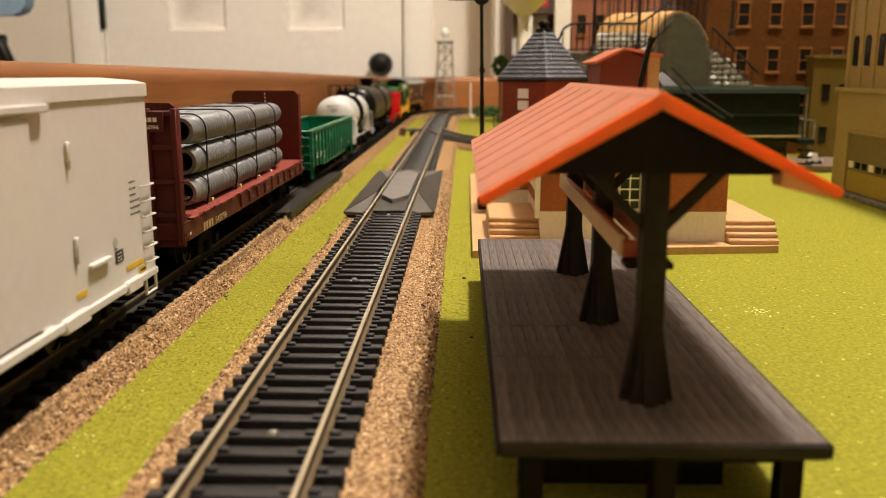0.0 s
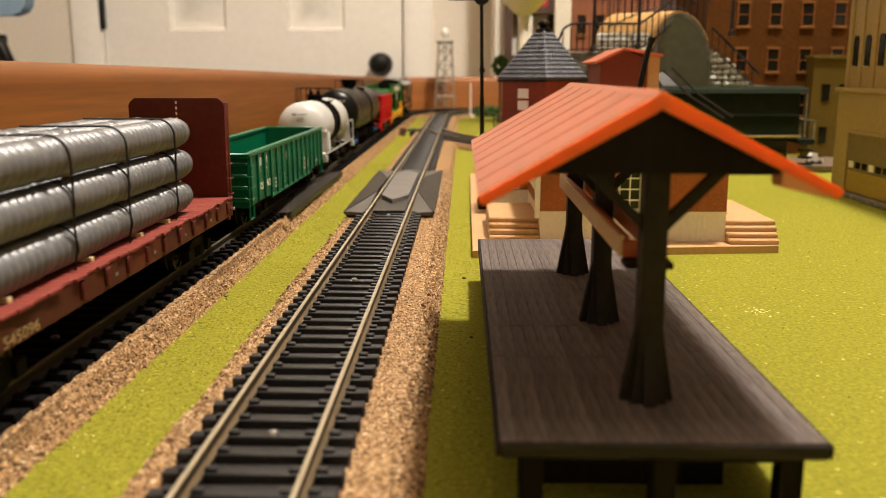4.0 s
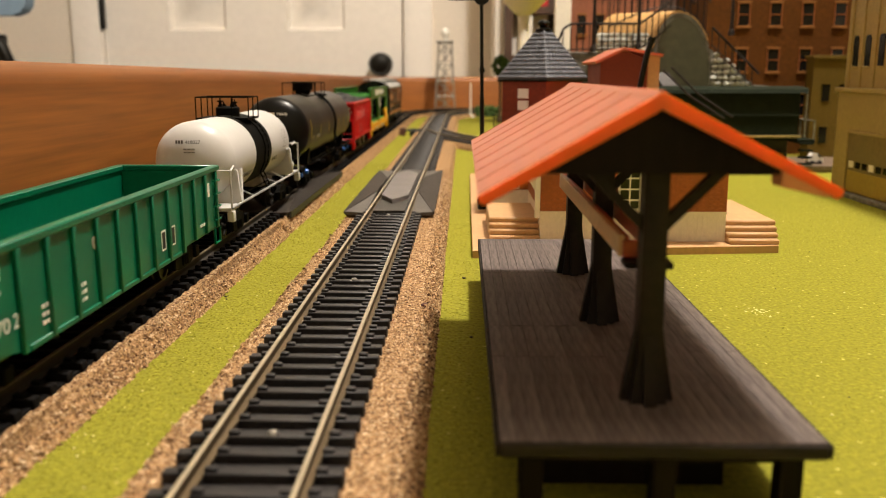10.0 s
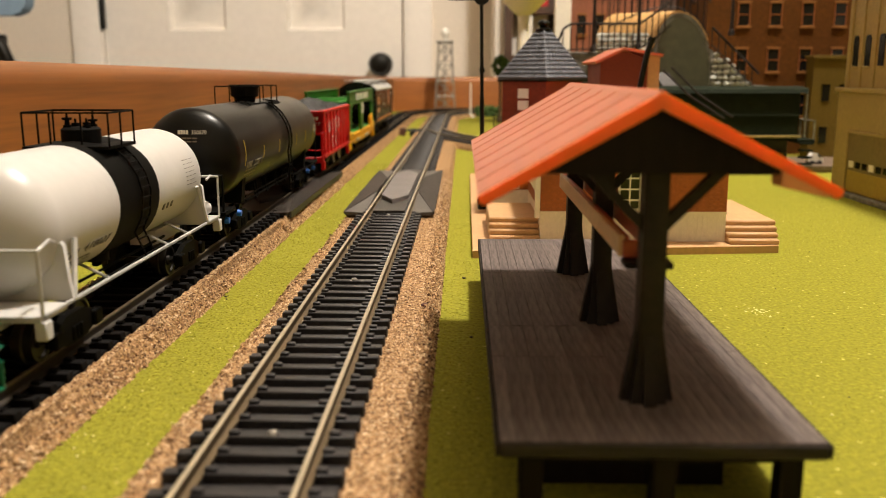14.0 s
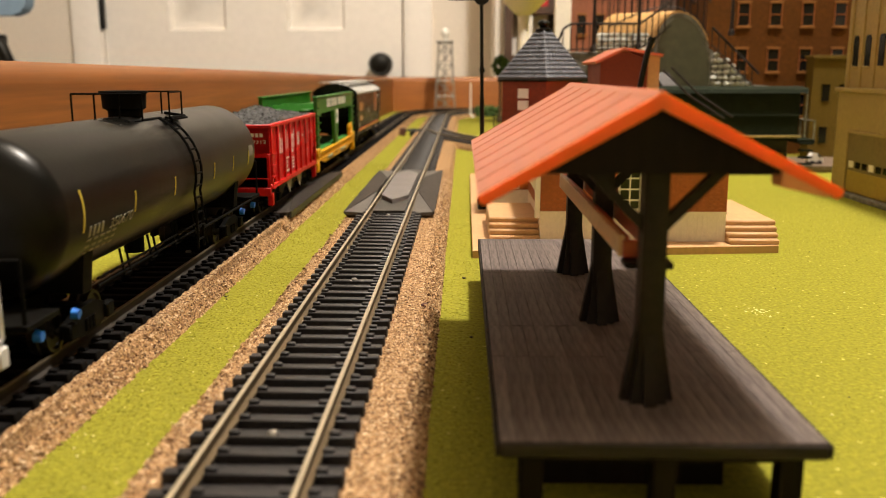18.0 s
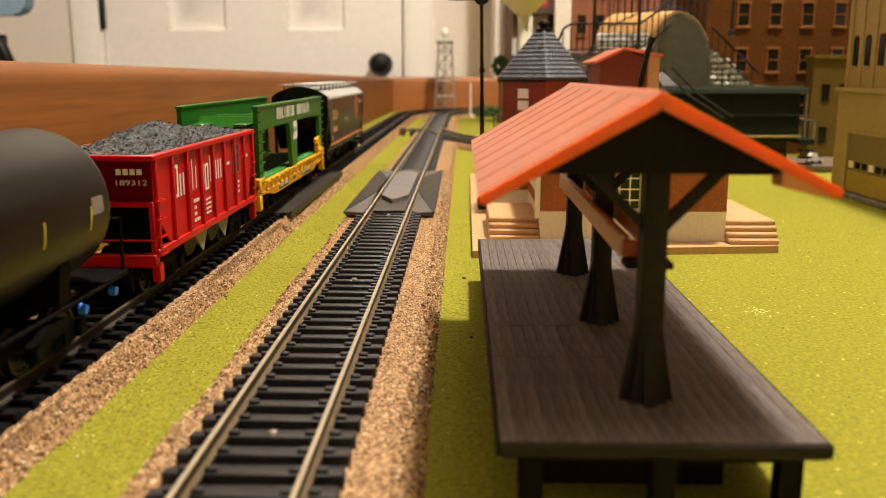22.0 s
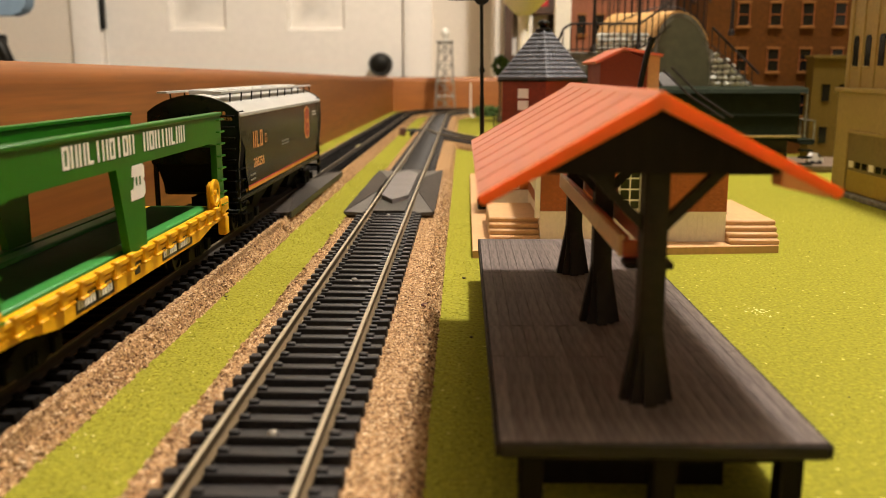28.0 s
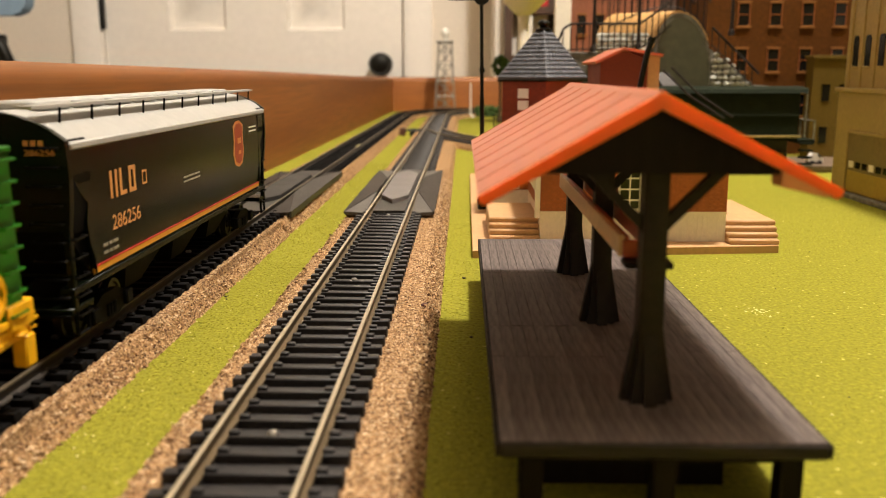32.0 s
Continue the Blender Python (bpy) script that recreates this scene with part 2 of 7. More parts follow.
TAN_PLASTIC = material("tan_plastic", "c2986a", 0.5, grain=500, var=0.06, bump=0.1, coarse=25)
GABLE_BROWN = material("dark_gable", "150e0a", 0.6, grain=500, var=0.2, bump=0.3, stretch=(1, 1, 0.1), spec=0.12)
# Rim: a slightly lighter brown than the trim.
RIM_BROWN = material("brown_rim", "2a241e", 0.6, grain=900, var=0.22, bump=0.4, stretch=(0.1, 1, 1), spec=0.25)
PALE_TAN = material("pale_tan_plastic", "dcbd90", 0.5, grain=500, var=0.06, bump=0.1, coarse=25)
BRICK_BROWN = material("brown_brick_plastic", "a85c28", 0.55, grain=700, var=0.12, bump=0.2, coarse=50)
BRICK_RED = material("red_brick_plastic", "7c2c16", 0.55, grain=700, var=0.12, bump=0.2, coarse=50)
CREAM = material("cream_plastic", "eee5d6", 0.5, grain=500, var=0.05, bump=0.1)
SLATE = material("slate_grey_plastic", "64666d", 0.36, grain=600, var=0.1, bump=0.1, island=0.2)
MOULD_WHITE = material("white_plastic", "e8e2d6", 0.4, grain=500, var=0.03, bump=0.04)
GLASS_DARK = material("dark_glazing", "1a1815", 0.12, grain=100, var=0.1, bump=0)
# ------------------------------------------------------------------ the room
def room():
    x0, x1, y0, y1, zf, zc = -1500, 2300, -1350, 2400, -830, 1640
    solid("floor", B().box(x0, x1, y0, y1, zf - 30, zf), CARPET, "unseen room floor, kept dark to limit bounce light", "floor", kind="structure")
    solid("ceiling", B().box(x0 - 100, x1 + 100, y0 - 100, y1 + 300, zc, zc + 40), CEILING_PAINT, "unseen room ceiling, toned for bounce light", "ceiling", kind="structure")
    solid("wall_west", B().box(x0 - 100, x0, y0, y1 + 100, zf, zc), ROOM_PAINT, "unseen room wall, toned for bounce light", "wall", kind="structure")
    solid("wall_east", B().box(x1, x1 + 100, y0, y1 + 100, zf, zc), EAST_DARK, "unseen wall, darkened to dim reflections in the cars", "wall", kind="structure")
    # Unseen south wall stands close behind the camera, to bounce fill light forward.
    solid("wall_south", B().box(x0, x1, y0 - 100, y0, zf, zc), ROOM_PAINT, "unseen room wall, toned for bounce light", "wall", kind="structure")
    # the door wall, with its opening
    dl, dr, dt = -966, -163, 1200
    b = B().box(x0, dl - 20, y1, y1 + 110, zf, zc).box(dr + 20, x1, y1, y1 + 110, zf, zc).box(dl - 20, dr + 20, y1, y1 + 110, dt + 20, zc)
    solid("wall_north", b, WALL_PAINT, "off-white painted wall with a white door", "wall", kind="structure")
    door = thing("door_1", "white six-panel interior door, shut, with a black knob", "door", (dl, y1, zf), kind="structure")
    # slab with sunk panels
    cols = [(-792, -638), (-474, -318)]
    rows = [(-700, -260), (-170, 20), (184, 800), (900, 1110)]
    slab = B()
    xs = [dl] + [c for p in cols for c in p] + [dr]
    zs = [zf + 8] + [c for p in rows for c in p] + [dt]
    for i in range(len(xs) - 1):
        for k in range(len(zs) - 1):
            if not (i % 2 == 1 and k % 2 == 1):
                slab.box(xs[i], xs[i + 1], y1 + 12, y1 + 46, zs[k], zs[k + 1])
    part("door_slab", slab, PAINT_WHITE, door)
    for a, c in cols:
        for z0, z1 in rows:
            p = B()
            fr = [(0, y1 + 12), (8, y1 + 32), (24, y1 + 32), (56, y1 + 14)]
            loops = [[(a + d, yy, z0 + d), (c - d, yy, z0 + d), (c - d, yy, z1 - d), (a + d, yy, z1 - d)] for d, yy in fr]
            p.loft(loops)
            p.f.pop(-2)
            part("door_panel", p, PAINT_WHITE, door)
    kx, kz = -222, 95
    knob = B().lathe([(6, 0), (31, 0), (31, -5), (12, -9), (11, -28), (22, -36), (28.5, -48), (28.5, -56), (22, -66), (8, -70)], (kx, y1 + 12, kz), "y", 28)
    part("door_knob", knob, BLACK_METAL, door, "round black metal door knob")
    for hz in (190, 950, -560):
        part("hinge", B().box(dl - 10, dl + 4, y1 - 4, y1 + 14, hz, hz + 90, 1).cyl((dl - 3, y1 - 4, hz - 4), (dl - 3, y1 - 4, hz + 94), 6), BLACK_METAL, door, "black steel hinge")
    fr = B()
    for xa, xb in ((dl - 78, dl - 6), (dr + 6, dr + 78)):
        fr.prism([(xa, y1), (xa, y1 - 18), (xa + 20, y1 - 22), (xb - 14, y1 - 14), (xb, y1 - 10), (xb, y1)], "z", zf, dt + 78)
    fr.box(dl - 6, dr + 6, y1 - 18, y1, dt + 6, dt + 78)
    part("door_casing", fr, PAINT_WHITE, door)
    part("door_jamb", B().box(dl - 20, dl - 3, y1, y1 + 108, zf, dt + 20).box(dr + 3, dr + 20, y1, y1 + 108, zf, dt + 20).box(dl - 3, dr + 3, y1, y1 + 108, dt + 3, dt + 20).box(dl - 3, dr + 3, y1 + 50, y1 + 62, zf, dt + 3), PAINT_WHITE, door)
    # wall return to the right of the door, and a dark doorway beyond it
    solid("wall_return", B().box(72, 190, 2050, y1, zf, zc), WALL_PAINT, "off-white painted wall corner", "wall", kind="structure")


def chair_shape():
    """The office chair beside the door."""
    ch = thing("office_chair", "office chair with a blue cushion and black frame", "chair", (-1130, 2050, -830))
    back = [(-1290, 200), (-1022, 200), (-1000, 207), (-988, 222), (-984, 245), (-984, 470), (-1290, 470)]
    part("backrest", B().prism(back, "y", 2020, 2062), material("blue_cloth", "8aa4bc", 0.9, grain=400, var=0.12, bump=0.4), ch, "dusty blue cloth backrest")
    part("spine", B().box(-1092, -1066, 2062, 2084, -360, 160, 4).box(-1096, -1060, 2046, 2066, -60, 60, 3), BLACK_METAL, ch)
    part("armrest", B().wire([(-1046, 2040, -330), (-1046, 2040, 92), (-1058, 2035, 130), (-1090, 2030, 165)], 15, 10), BLACK_METAL, ch)
    part("seat", B().box(-1320, -1000, 1700, 2080, -400, -330, 20), material("blue_seat_cloth", "56697c", 0.9, grain=400, var=0.12, bump=0.4), ch)
    part("gas_lift", B().cyl((-1160, 1890, -760), (-1160, 1890, -400), 26), BLACK_METAL, ch)
    star = B()
    for i in range(5):
        a = i * 2 * math.pi / 5
        star.cyl((-1160, 1890, -760), (-1160 + 250 * math.cos(a), 1890 + 250 * math.sin(a), -790), 20, 14)
        star.cyl((-1160 + 250 * math.cos(a), 1890 + 250 * math.sin(a), -830), (-1160 + 250 * math.cos(a), 1890 + 250 * math.sin(a), -770), 24)
    part("star_base", star, BLACK_METAL, ch)


# ------------------------------------------------------------------ the layout table
GX0, GX1, GY0, GY1 = -160, 1150, -420, 1700


def board_face(y):
    """The side board's inner face, which runs slightly askew to the tracks."""
    return -152.6 + 0.0108 * y


def layout():
    nx, ny = 40, 64
    v = [(GX0 + (GX1 - GX0) * i / nx, GY0 + (GY1 - GY0) * j / ny, 0) for j in range(ny + 1) for i in range(nx + 1)]
    f = [(j * (nx + 1) + i, j * (nx + 1) + i + 1, (j + 1) * (nx + 1) + i + 1, (j + 1) * (nx + 1) + i) for j in range(ny) for i in range(nx)]
    solid("ground", B().poly(v, f), GRASS, "olive green grass mat covering the layout table", "ground", kind="structure")
    tb = thing("layout_table", "wooden table that carries the model railway", "table", (500, 600, -830))
    part("tabletop", B().box(GX0 - 22, GX1 + 22, GY0 - 22, GY1 + 22, -24, -1), WOOD, tb)
    for x in (GX0 + 20, GX1 - 60):
        for y in (GY0 + 30, GY1 - 60):
            part("leg", B().box(x, x + 60, y, y + 60, -830, -24, 3), WOOD, tb)
    # side and back boards with rounded top edges
    def board(z):
        return [(0, -24), (0, z - 8), (-0.8, z - 4.6), (-2.8, z - 1.9), (-6.5, z - 0.4), (-9, z), (-15, z), (-20, z - 1.5), (-22, z - 5), (-22, -24)]
    b = B()
    b.loft([[(board_face(y) + p[0], y, p[1]) for p in board(z)] for y, z in ((GY0, 80), (270, 76), (700, 73), (1200, 68), (GY1 + 22, 64))])
    part("side_board", b, WOOD, tb, "brown stained wooden side board")
    b = B()
    b.loft([[(x, GY1 - p[0], p[1]) for p in board(z)] for x, z in ((GX0 - 22, 64), (300, 65), (GX1, 66))])
    part("back_board", b, WOOD_ENDS, tb, "brown stained wooden back board")


# ------------------------------------------------------------------ tracks
RAIL_Z = 10.0
CURVE_Y, CURVE_R = 1400.0, 262.0
GAUGE = 9.15


def left_line(c):
    """The outer track's centre line at run length c: place and heading."""
    if c <= CURVE_Y:
        return -101.4 + 0.0035 * c, c, 0.0
    a = (c - CURVE_Y) / CURVE_R
    return -101.4 + 0.0035 * CURVE_Y + CURVE_R * (1 - math.cos(a)), CURVE_Y + CURVE_R * math.sin(a), a


def near_line(c):
    if c <= 1360:
        return -34.2, c, 0.0
    a = (c - 1360) / 275.0
    return -34.2 + 275.0 * (1 - math.cos(a)), 1360 + 275.0 * math.sin(a), a


def branch_line(c):
    """From the turnout back to the right, behind the station."""
    a = c / 457.0
    return -34.2 + 457.0 * (1 - math.cos(a)), 1060 - 457.0 * math.sin(a), -a


def offset(line, c, d):
    x, y, a = line(c)
    return x + d * math.cos(a), y - d * math.sin(a)


def sweep(line, cs, prof):
    """A profile of (sideways, up) drawn along a line."""
    return B().loft([[(*offset(line, c, d), z) for d, z in prof] for c in cs])


RAIL_PROFILE = [(-1.35, 7.2), (1.35, 7.2), (1.25, 7.55), (0.35, 7.9), (0.35, 9.0), (0.48, 9.2), (0.48, 9.7), (0.42, 9.8), (-0.42, 9.8), (-0.48, 9.7), (-0.48, 9.2), (-0.35, 9.0), (-0.35, 7.9), (-1.25, 7.55)]


def steps(a, b, near, far):
    out, c = [], a
    while c < b:
        out.append(c)
        c += near if c < 620 else far
    return out + [b]


def roadbed(name, line, a, b, lo, hi, label, fine=1.3, seam=False, grains=()):
    """Cork strip: flat top, crumbly sloping sides, grains proud of the face."""
    cs = steps(a, b, fine, 14)
    w = hi - lo
    ds = [0, 0.5, 1.1, 1.7, 2.3, 2.9, 3.5, 4.1, 4.6, 4.85, 5.1, 5.35, 5.6, 5.85, 6.3, 7.2, 8.2, 9.4]
    ds = ds + [10.5 + (w - 21) * k / 14 for k in range(15)] + [w - d for d in ds[::-1]]
    n = len(ds) - 1
    rng = random.Random(5)
    v, f = [], []
    for c in cs:
        ragged = 0.9 * noise.noise((c * 0.05, 1, lo)) + 0.5 * noise.noise((c * 0.25, 7, lo))
        step = seam and 2.4 + 1.6 * noise.noise((c * 0.02, 0, 4)) + 0.5 * noise.noise((c * 0.2, 0, 9))
        # the joint of the two cork strips gapes at some stretches and is closed at others
        gape = max(0.0, min(1.0, (185 - c) / 30)) + max(0.0, min(1.0, (c - 265) / 40))
        for i, q in enumerate(ds):
            near_edge = min(q, w - q)
            sgn = 1 if q < w / 2 else -1
            e = near_edge + (ragged if near_edge < 8 else 0)
            z = 5.0 * max(0.0, min(1.0, e / (5.0 if seam else 3.0))) ** (1.0 if seam else 0.75)
            crumb = (1.9 if seam else 1.2) if near_edge < 5.5 else 0.14
            k = crumb * (0.8 * noise.noise((c * 0.55, q * 0.9, lo)) + 0.7 * noise.noise((c * 1.3, q * 1.9, lo + 3)))
            if seam and sgn < 0 and near_edge < 11:
                # the outer strip of cork lies lower, with an open joint beside it
                g = near_edge - 4.7 - step * 0.25
                if g < 0 and c < 393:
                    k -= (0.35 + 0.55 * gape) * min(1, -g / 0.5) * (0.5 + 0.5 * min(1, max(0, step / 3)))
                if abs(g) < 0.6 and c < 393:
                    k -= gape * max(0.0, 3.4 + 2.2 * noise.noise((c * 0.03, 2, 4)) + 0.4 * noise.noise((c * 0.3, 5, 4)))
            if seam and sgn < 0 and near_edge < 5.4 and abs(c - 392 + (5.3 - near_edge) * 1.1) < 1.5:
                k -= 2.6
            if seam and 34.5 < q < 41 and abs(c - 395.5 - (q - 34.7) * 0.95) < 1.2:
                k -= 2.0
            dd = lo + q - sgn * (ragged * 0.3 if near_edge < 4 else 0) + rng.uniform(-0.08, 0.08)
            x, y = offset(line, c, dd)
            v.append((x, y, max(-0.2, z + k) if 0 < i < n else -0.4))
    m = n + 1
    for j in range(len(cs) - 1):
        f += [(j * m + i, j * m + i + 1, (j + 1) * m + i + 1, (j + 1) * m + i) for i in range(n)]
    bed, loose = B().poly(v, f), B()
    octa = [(0, 2, 4), (2, 1, 4), (1, 3, 4), (3, 0, 4), (2, 0, 5), (1, 2, 5), (3, 1, 5), (0, 3, 5)]
    for c0, c1, dens, r0, r1 in grains:
        for q0, q1 in ((0.2, 10.5), (w - 14, w - 0.2)):
            for _ in range(int((c1 - c0) * (q1 - q0) * dens)):
                c, q = rng.uniform(c0, c1), rng.uniform(q0, q1)
                j, i = min(len(cs) - 2, int((c - a) / fine) if c < 615 else int((615 - a) / fine)), 0
                while ds[i + 1] < q:
                    i += 1
                x, y, z = v[j * m + i]
                x, y = offset(line, c, lo + q)
                z2 = v[j * m + i + 1][2]
                z += (z2 - z) * (q - ds[i]) / (ds[i + 1] - ds[i])
                side = min(q, w - q) < 4.5
                flat = 5.0 * min(1.0, min(q, w - q) / 5.0)
                if seam and (z < flat - 1.9 or z2 < flat - 2.2) and rng.random() < 0.93:
                    continue
                r = rng.uniform(r0, r1) * (1.2 if side else 1.0)
                if side and rng.random() < (0.4 if seam else 0.2):
                    continue
                t = Matrix.Rotation(rng.uniform(0, 6.28), 3, "Z") @ Matrix.Rotation(rng.uniform(-1, 1) * (1.4 if side else 0.45), 3, "X")
                up = r * (rng.uniform(-0.1, 0.8) if side else rng.uniform(-0.2, 0.3))
                axes = (r * rng.uniform(0.8, 1.3), r * rng.uniform(0.5, 0.9), r * (0.6 if side else 0.4))
                pts = []
                for k in range(3):
                    for s in (-1, 1):
                        p = t @ Vector([s * axes[k] * rng.uniform(0.7, 1.2) if h == k else rng.uniform(-0.25, 0.25) * r for h in range(3)])
                        pts.append((x + p.x, y + p.y, z + up + p.z))
                loose.poly(pts, octa)
    ob = solid(name, bed, CORK, label, "roadbed", kind="structure", smooth=30)
    if grains:
        part("cork_crumbs", loose, CORK_GRAIN, ob, "loose crumbs of pale and dark cork", smooth=0)
    return ob


def track(name, line, a, b, label, group="tracks", web=RAIL_STEEL, head=RAIL_TOP, tie=PLASTIC_BLACK):
    tr = thing(name, label, "railway track", (*line(a)[:2], 5), group=group, kind="structure")
    for d in (-GAUGE, GAUGE):
        part("rail", sweep(line, steps(a, b, 40, 25), [(p + d, z) for p, z in RAIL_PROFILE]), web, tr, "nickel silver rail")
        part("rail_head", sweep(line, steps(a, b, 40, 25), [(d - 0.46, 9.72), (d + 0.46, 9.72), (d + 0.46, 9.98), (d + 0.3, 10.08), (d - 0.3, 10.08), (d - 0.46, 9.98)]), head, tr.children[-1], "polished rail head")
    part("tie_base", sweep(line, steps(a, b, 40, 25), [(-14.4, 5.0), (14.4, 5.0), (14.4, 5.7), (-14.4, 5.7)]), tie, tr)
    return tr


def tie_mesh(mat):
    b = B().box(-15, 15, -1.35, 1.35, 5.0, 7.4, 0.25)
    for d in (-GAUGE, GAUGE):
        for s in (-1, 1):
            b.box(d + s * 2.2 - 1.0, d + s * 2.2 + 1.0, -0.8, 0.8, 7.2, 8.1, 0.2)
        b.box(d - 1.2, d + 1.2, 1.4, 5.7, 5.2, 6.6)
    return b.mesh("tie", mat)


TIE = tie_mesh(PLASTIC_BLACK)
TIE_SHADED = tie_mesh(OUTER_TIE)


def ties(tr, line, a, b, me=TIE):
    c = a
    while c < b:
        x, y, h = line(c)
        piece("tie", me, tr, x, y, 0, -h)
        c += 7.55


RAMP_GREY = material("lighter_grey_panel", "55504a", 0.6, grain=600, var=0.12, bump=0.2)


def crossing(name, x0, y0, yaw, label, right=21.3, L=172, panel=DARK_PANEL, ramp=RAMP_GREY, foot=6.9, middle="6c6663"):
    """A rerailing crossing: ramps outside the rails and an arrow-ended panel between."""
    cr = thing(name, label, "crossing", (x0, y0, 5), group="rerailers")
    cr.rotation_euler = (0, 0, yaw)
    ORIGIN[cr.name] = (0, 0, 5)
    for s in (-1, 1):
        a, w = 10.9, right if s > 0 else 21.3
        top = 10.2
        b = B()
        # the slab, its inner corners cut back beside the rail
        plan = [(w - 0.6, 0), (w, 1), (w, L - 1), (w - 0.6, L), (a, L - 58), (a, 58)]
        zs = (8.2, 8.2, 8.2, 8.2, top, top)
        v = [(s * x, y, foot) for x, y in plan] + [(s * x, y, z) for (x, y), z in zip(plan, zs)]
        b.poly(v, [(5, 4, 3, 2, 1, 0), (6, 7, 11), (7, 8, 10, 11), (8, 9, 10)] + [(k, (k + 1) % 6, 6 + (k + 1) % 6, 6 + k) for k in range(6)])
        # Guide ramps are a lighter grey than the slabs beside them.
        for y0_, y1_ in ((0.2, 57.6), (L - 0.2, L - 57.6)):
            tri = [(a, y0_), (w - 0.75, y0_), (a, y1_)]
            rv = [(s * x, y, 6.3) for x, y in tri] + [(s * x, y, z) for (x, y), z in zip(tri, (7.6, 8.0, top - 0.3))]
            part("guide_ramp", B().poly(rv, [(0, 1, 2), (3, 4, 5), (0, 1, 4, 3), (1, 2, 5, 4), (2, 0, 3, 5)]), ramp, cr, "lighter grey guide ramp", smooth=12)
        part("side_panel", b, panel, cr, smooth=12)
    apron = [(-7.4, 0), (7.4, 0), (7.4, L), (-7.4, L)]
    part("apron", B().prism(apron, "z", 7.45, 8.6), GREY_PLASTIC, cr)
    arrow = [(0, 22), (6.9, 40), (6.9, L - 40), (0, L - 22), (-6.9, L - 40), (-6.9, 40)]
    part("centre_panel", B().prism(arrow, "z", 8.6, 10.7), material("grey_arrow_panel", middle, 0.6, grain=600, var=0.08, bump=0.2), cr, "grey arrow-ended panel")
    return cr


# ------------------------------------------------------------------ the platform shelter
def shelter():
    pf = thing("platform_shelter", "dark wooden station platform with an orange canopy roof", "platform", (32, 215, 0))
    x0, x1, y0, y1, zt = 6, 57.2, 129, 301, 15.0
    part("deck", B().box(x0, x1, y0, y1, 12.0, 14.4, 0.3), TRIM_BROWN, pf)
    w = (x1 - x0) / 20
    me = {}
    rng = random.Random(3)
    for i in range(20):
        s = [0, 42, 64, 119, 171] if i < 9 else [0, 27 + (i % 3) * 19, 88 + (i % 2) * 23, 171]
        for a, c in zip(s, s[1:]):
            key = round(c - a)
            if key not in me:
                me[key] = B().box(-w / 2 + 0.03, w / 2 - 0.03, 0.08, key - 0.08, 14.3, 15.0, 0.04).mesh("plank", PLANK)
            piece("plank", me[key], pf, x0 + w * (i + 0.5), y0 + a, rng.uniform(-0.05, 0.03))
    part("rim", B().box(x0 - 0.7, x0, y0 - 0.6, y1, 12.4, 14.9, 0.3).box(x1, x1 + 0.7, y0 - 0.6, y1, 12.4, 14.9, 0.3).box(x0, x1, y0 - 0.9, y0, 12.4, 14.9, 0.4), RIM_BROWN, pf)
    # Legs and beam take the gable's dark brown, painting under-deck shade.
    for x in (x0 + 5.2, x1 - 4.9, 32.3):
        for y in (y0 + 3, y0 + 60, y0 + 112, y1 - 4):
            part("leg", B().box(x - 1.9, x + 1.9, y - 1.9, y + 1.9, 0, 12.1, 0.3), GABLE_BROWN, pf)
    part("cross_beam", B().box(x0 + 7, x1 - 5, y0 + 2.2, y0 + 4, 10.6, 12.1), GABLE_BROWN, pf)
    # Added dark panel deepens the shade beneath the deck.
    part("skirt_panel", B().box(x0 + 4, x1 - 11, y0 + 16, y0 + 17, 0, 12.1), GABLE_BROWN, pf, "added dark panel for the shade under the deck")
    for y, cx in ((148, 32.5), (198, 31.9), (248, 31.8)):
        p = B().prism([(cx - 2.1, y - 2.0), (cx - 1.2, y - 2.4), (cx + 1.2, y - 2.4), (cx + 2.1, y - 2.0), (cx + 2.1, y + 2.0), (cx + 1.2, y + 2.4), (cx - 1.2, y + 2.4), (cx - 2.1, y + 2.0)], "z", 14.6, 56)
        for a in (0, 1):
            prof = [(-4.6, 14.9), (4.6, 14.9), (2.6, 26), (1.9, 31), (-1.9, 31), (-2.6, 26)]
            if a == 0:
                p.prism([(cx + u, z) for u, z in prof], "y", y - 1.1, y + 1.1)
            else:
                p.prism([(y + u, z) for u, z in prof], "x", cx - 1.1, cx + 1.1)
        p.loft([[(cx + sx * k, y + sy * k, z) for sx, sy in ((-1, -1), (1, -1), (1, 1), (-1, 1))] for k, z in ((3.1, 14.9), (2.0, 24), (1.6, 31))])
        part("post", p, TRIM_BROWN, pf)
        br = B()
        for s in (-1, 1):
            br.loft([[(cx + s * 1.2, y - 1.1, 44.2), (cx + s * 1.2, y + 1.1, 44.2), (cx + s * 1.2, y + 1.1, 46.8), (cx + s * 1.2, y - 1.1, 46.8)],
                     [(cx + s * 12.6, y - 1.1, 56), (cx + s * 12.6, y + 1.1, 56), (cx + s * 10.4, y + 1.1, 56.2), (cx + s * 10.4, y - 1.1, 56.2)]])
        part("brace", br, TRIM_BROWN, pf)
    # gable panels with their tie beams
    for y in (140.4, 198, 256):
        g = B().prism([(12.4, 55.8), (50.2, 55.8), (50.2, 57.0), (31.3, 67.6), (12.4, 57.0)], "y", y - 1.0, y + 1.0)
        part("gable_panel", g, GABLE_BROWN, pf)
    # the two roof slopes
    ya, yb, rx, rz = 138.6, 259.0, 31.0, 68.6
    for s, ex, ez in ((-1, 2.4, 52.2), (1, 59.9, 53.5)):
        t = 1.7
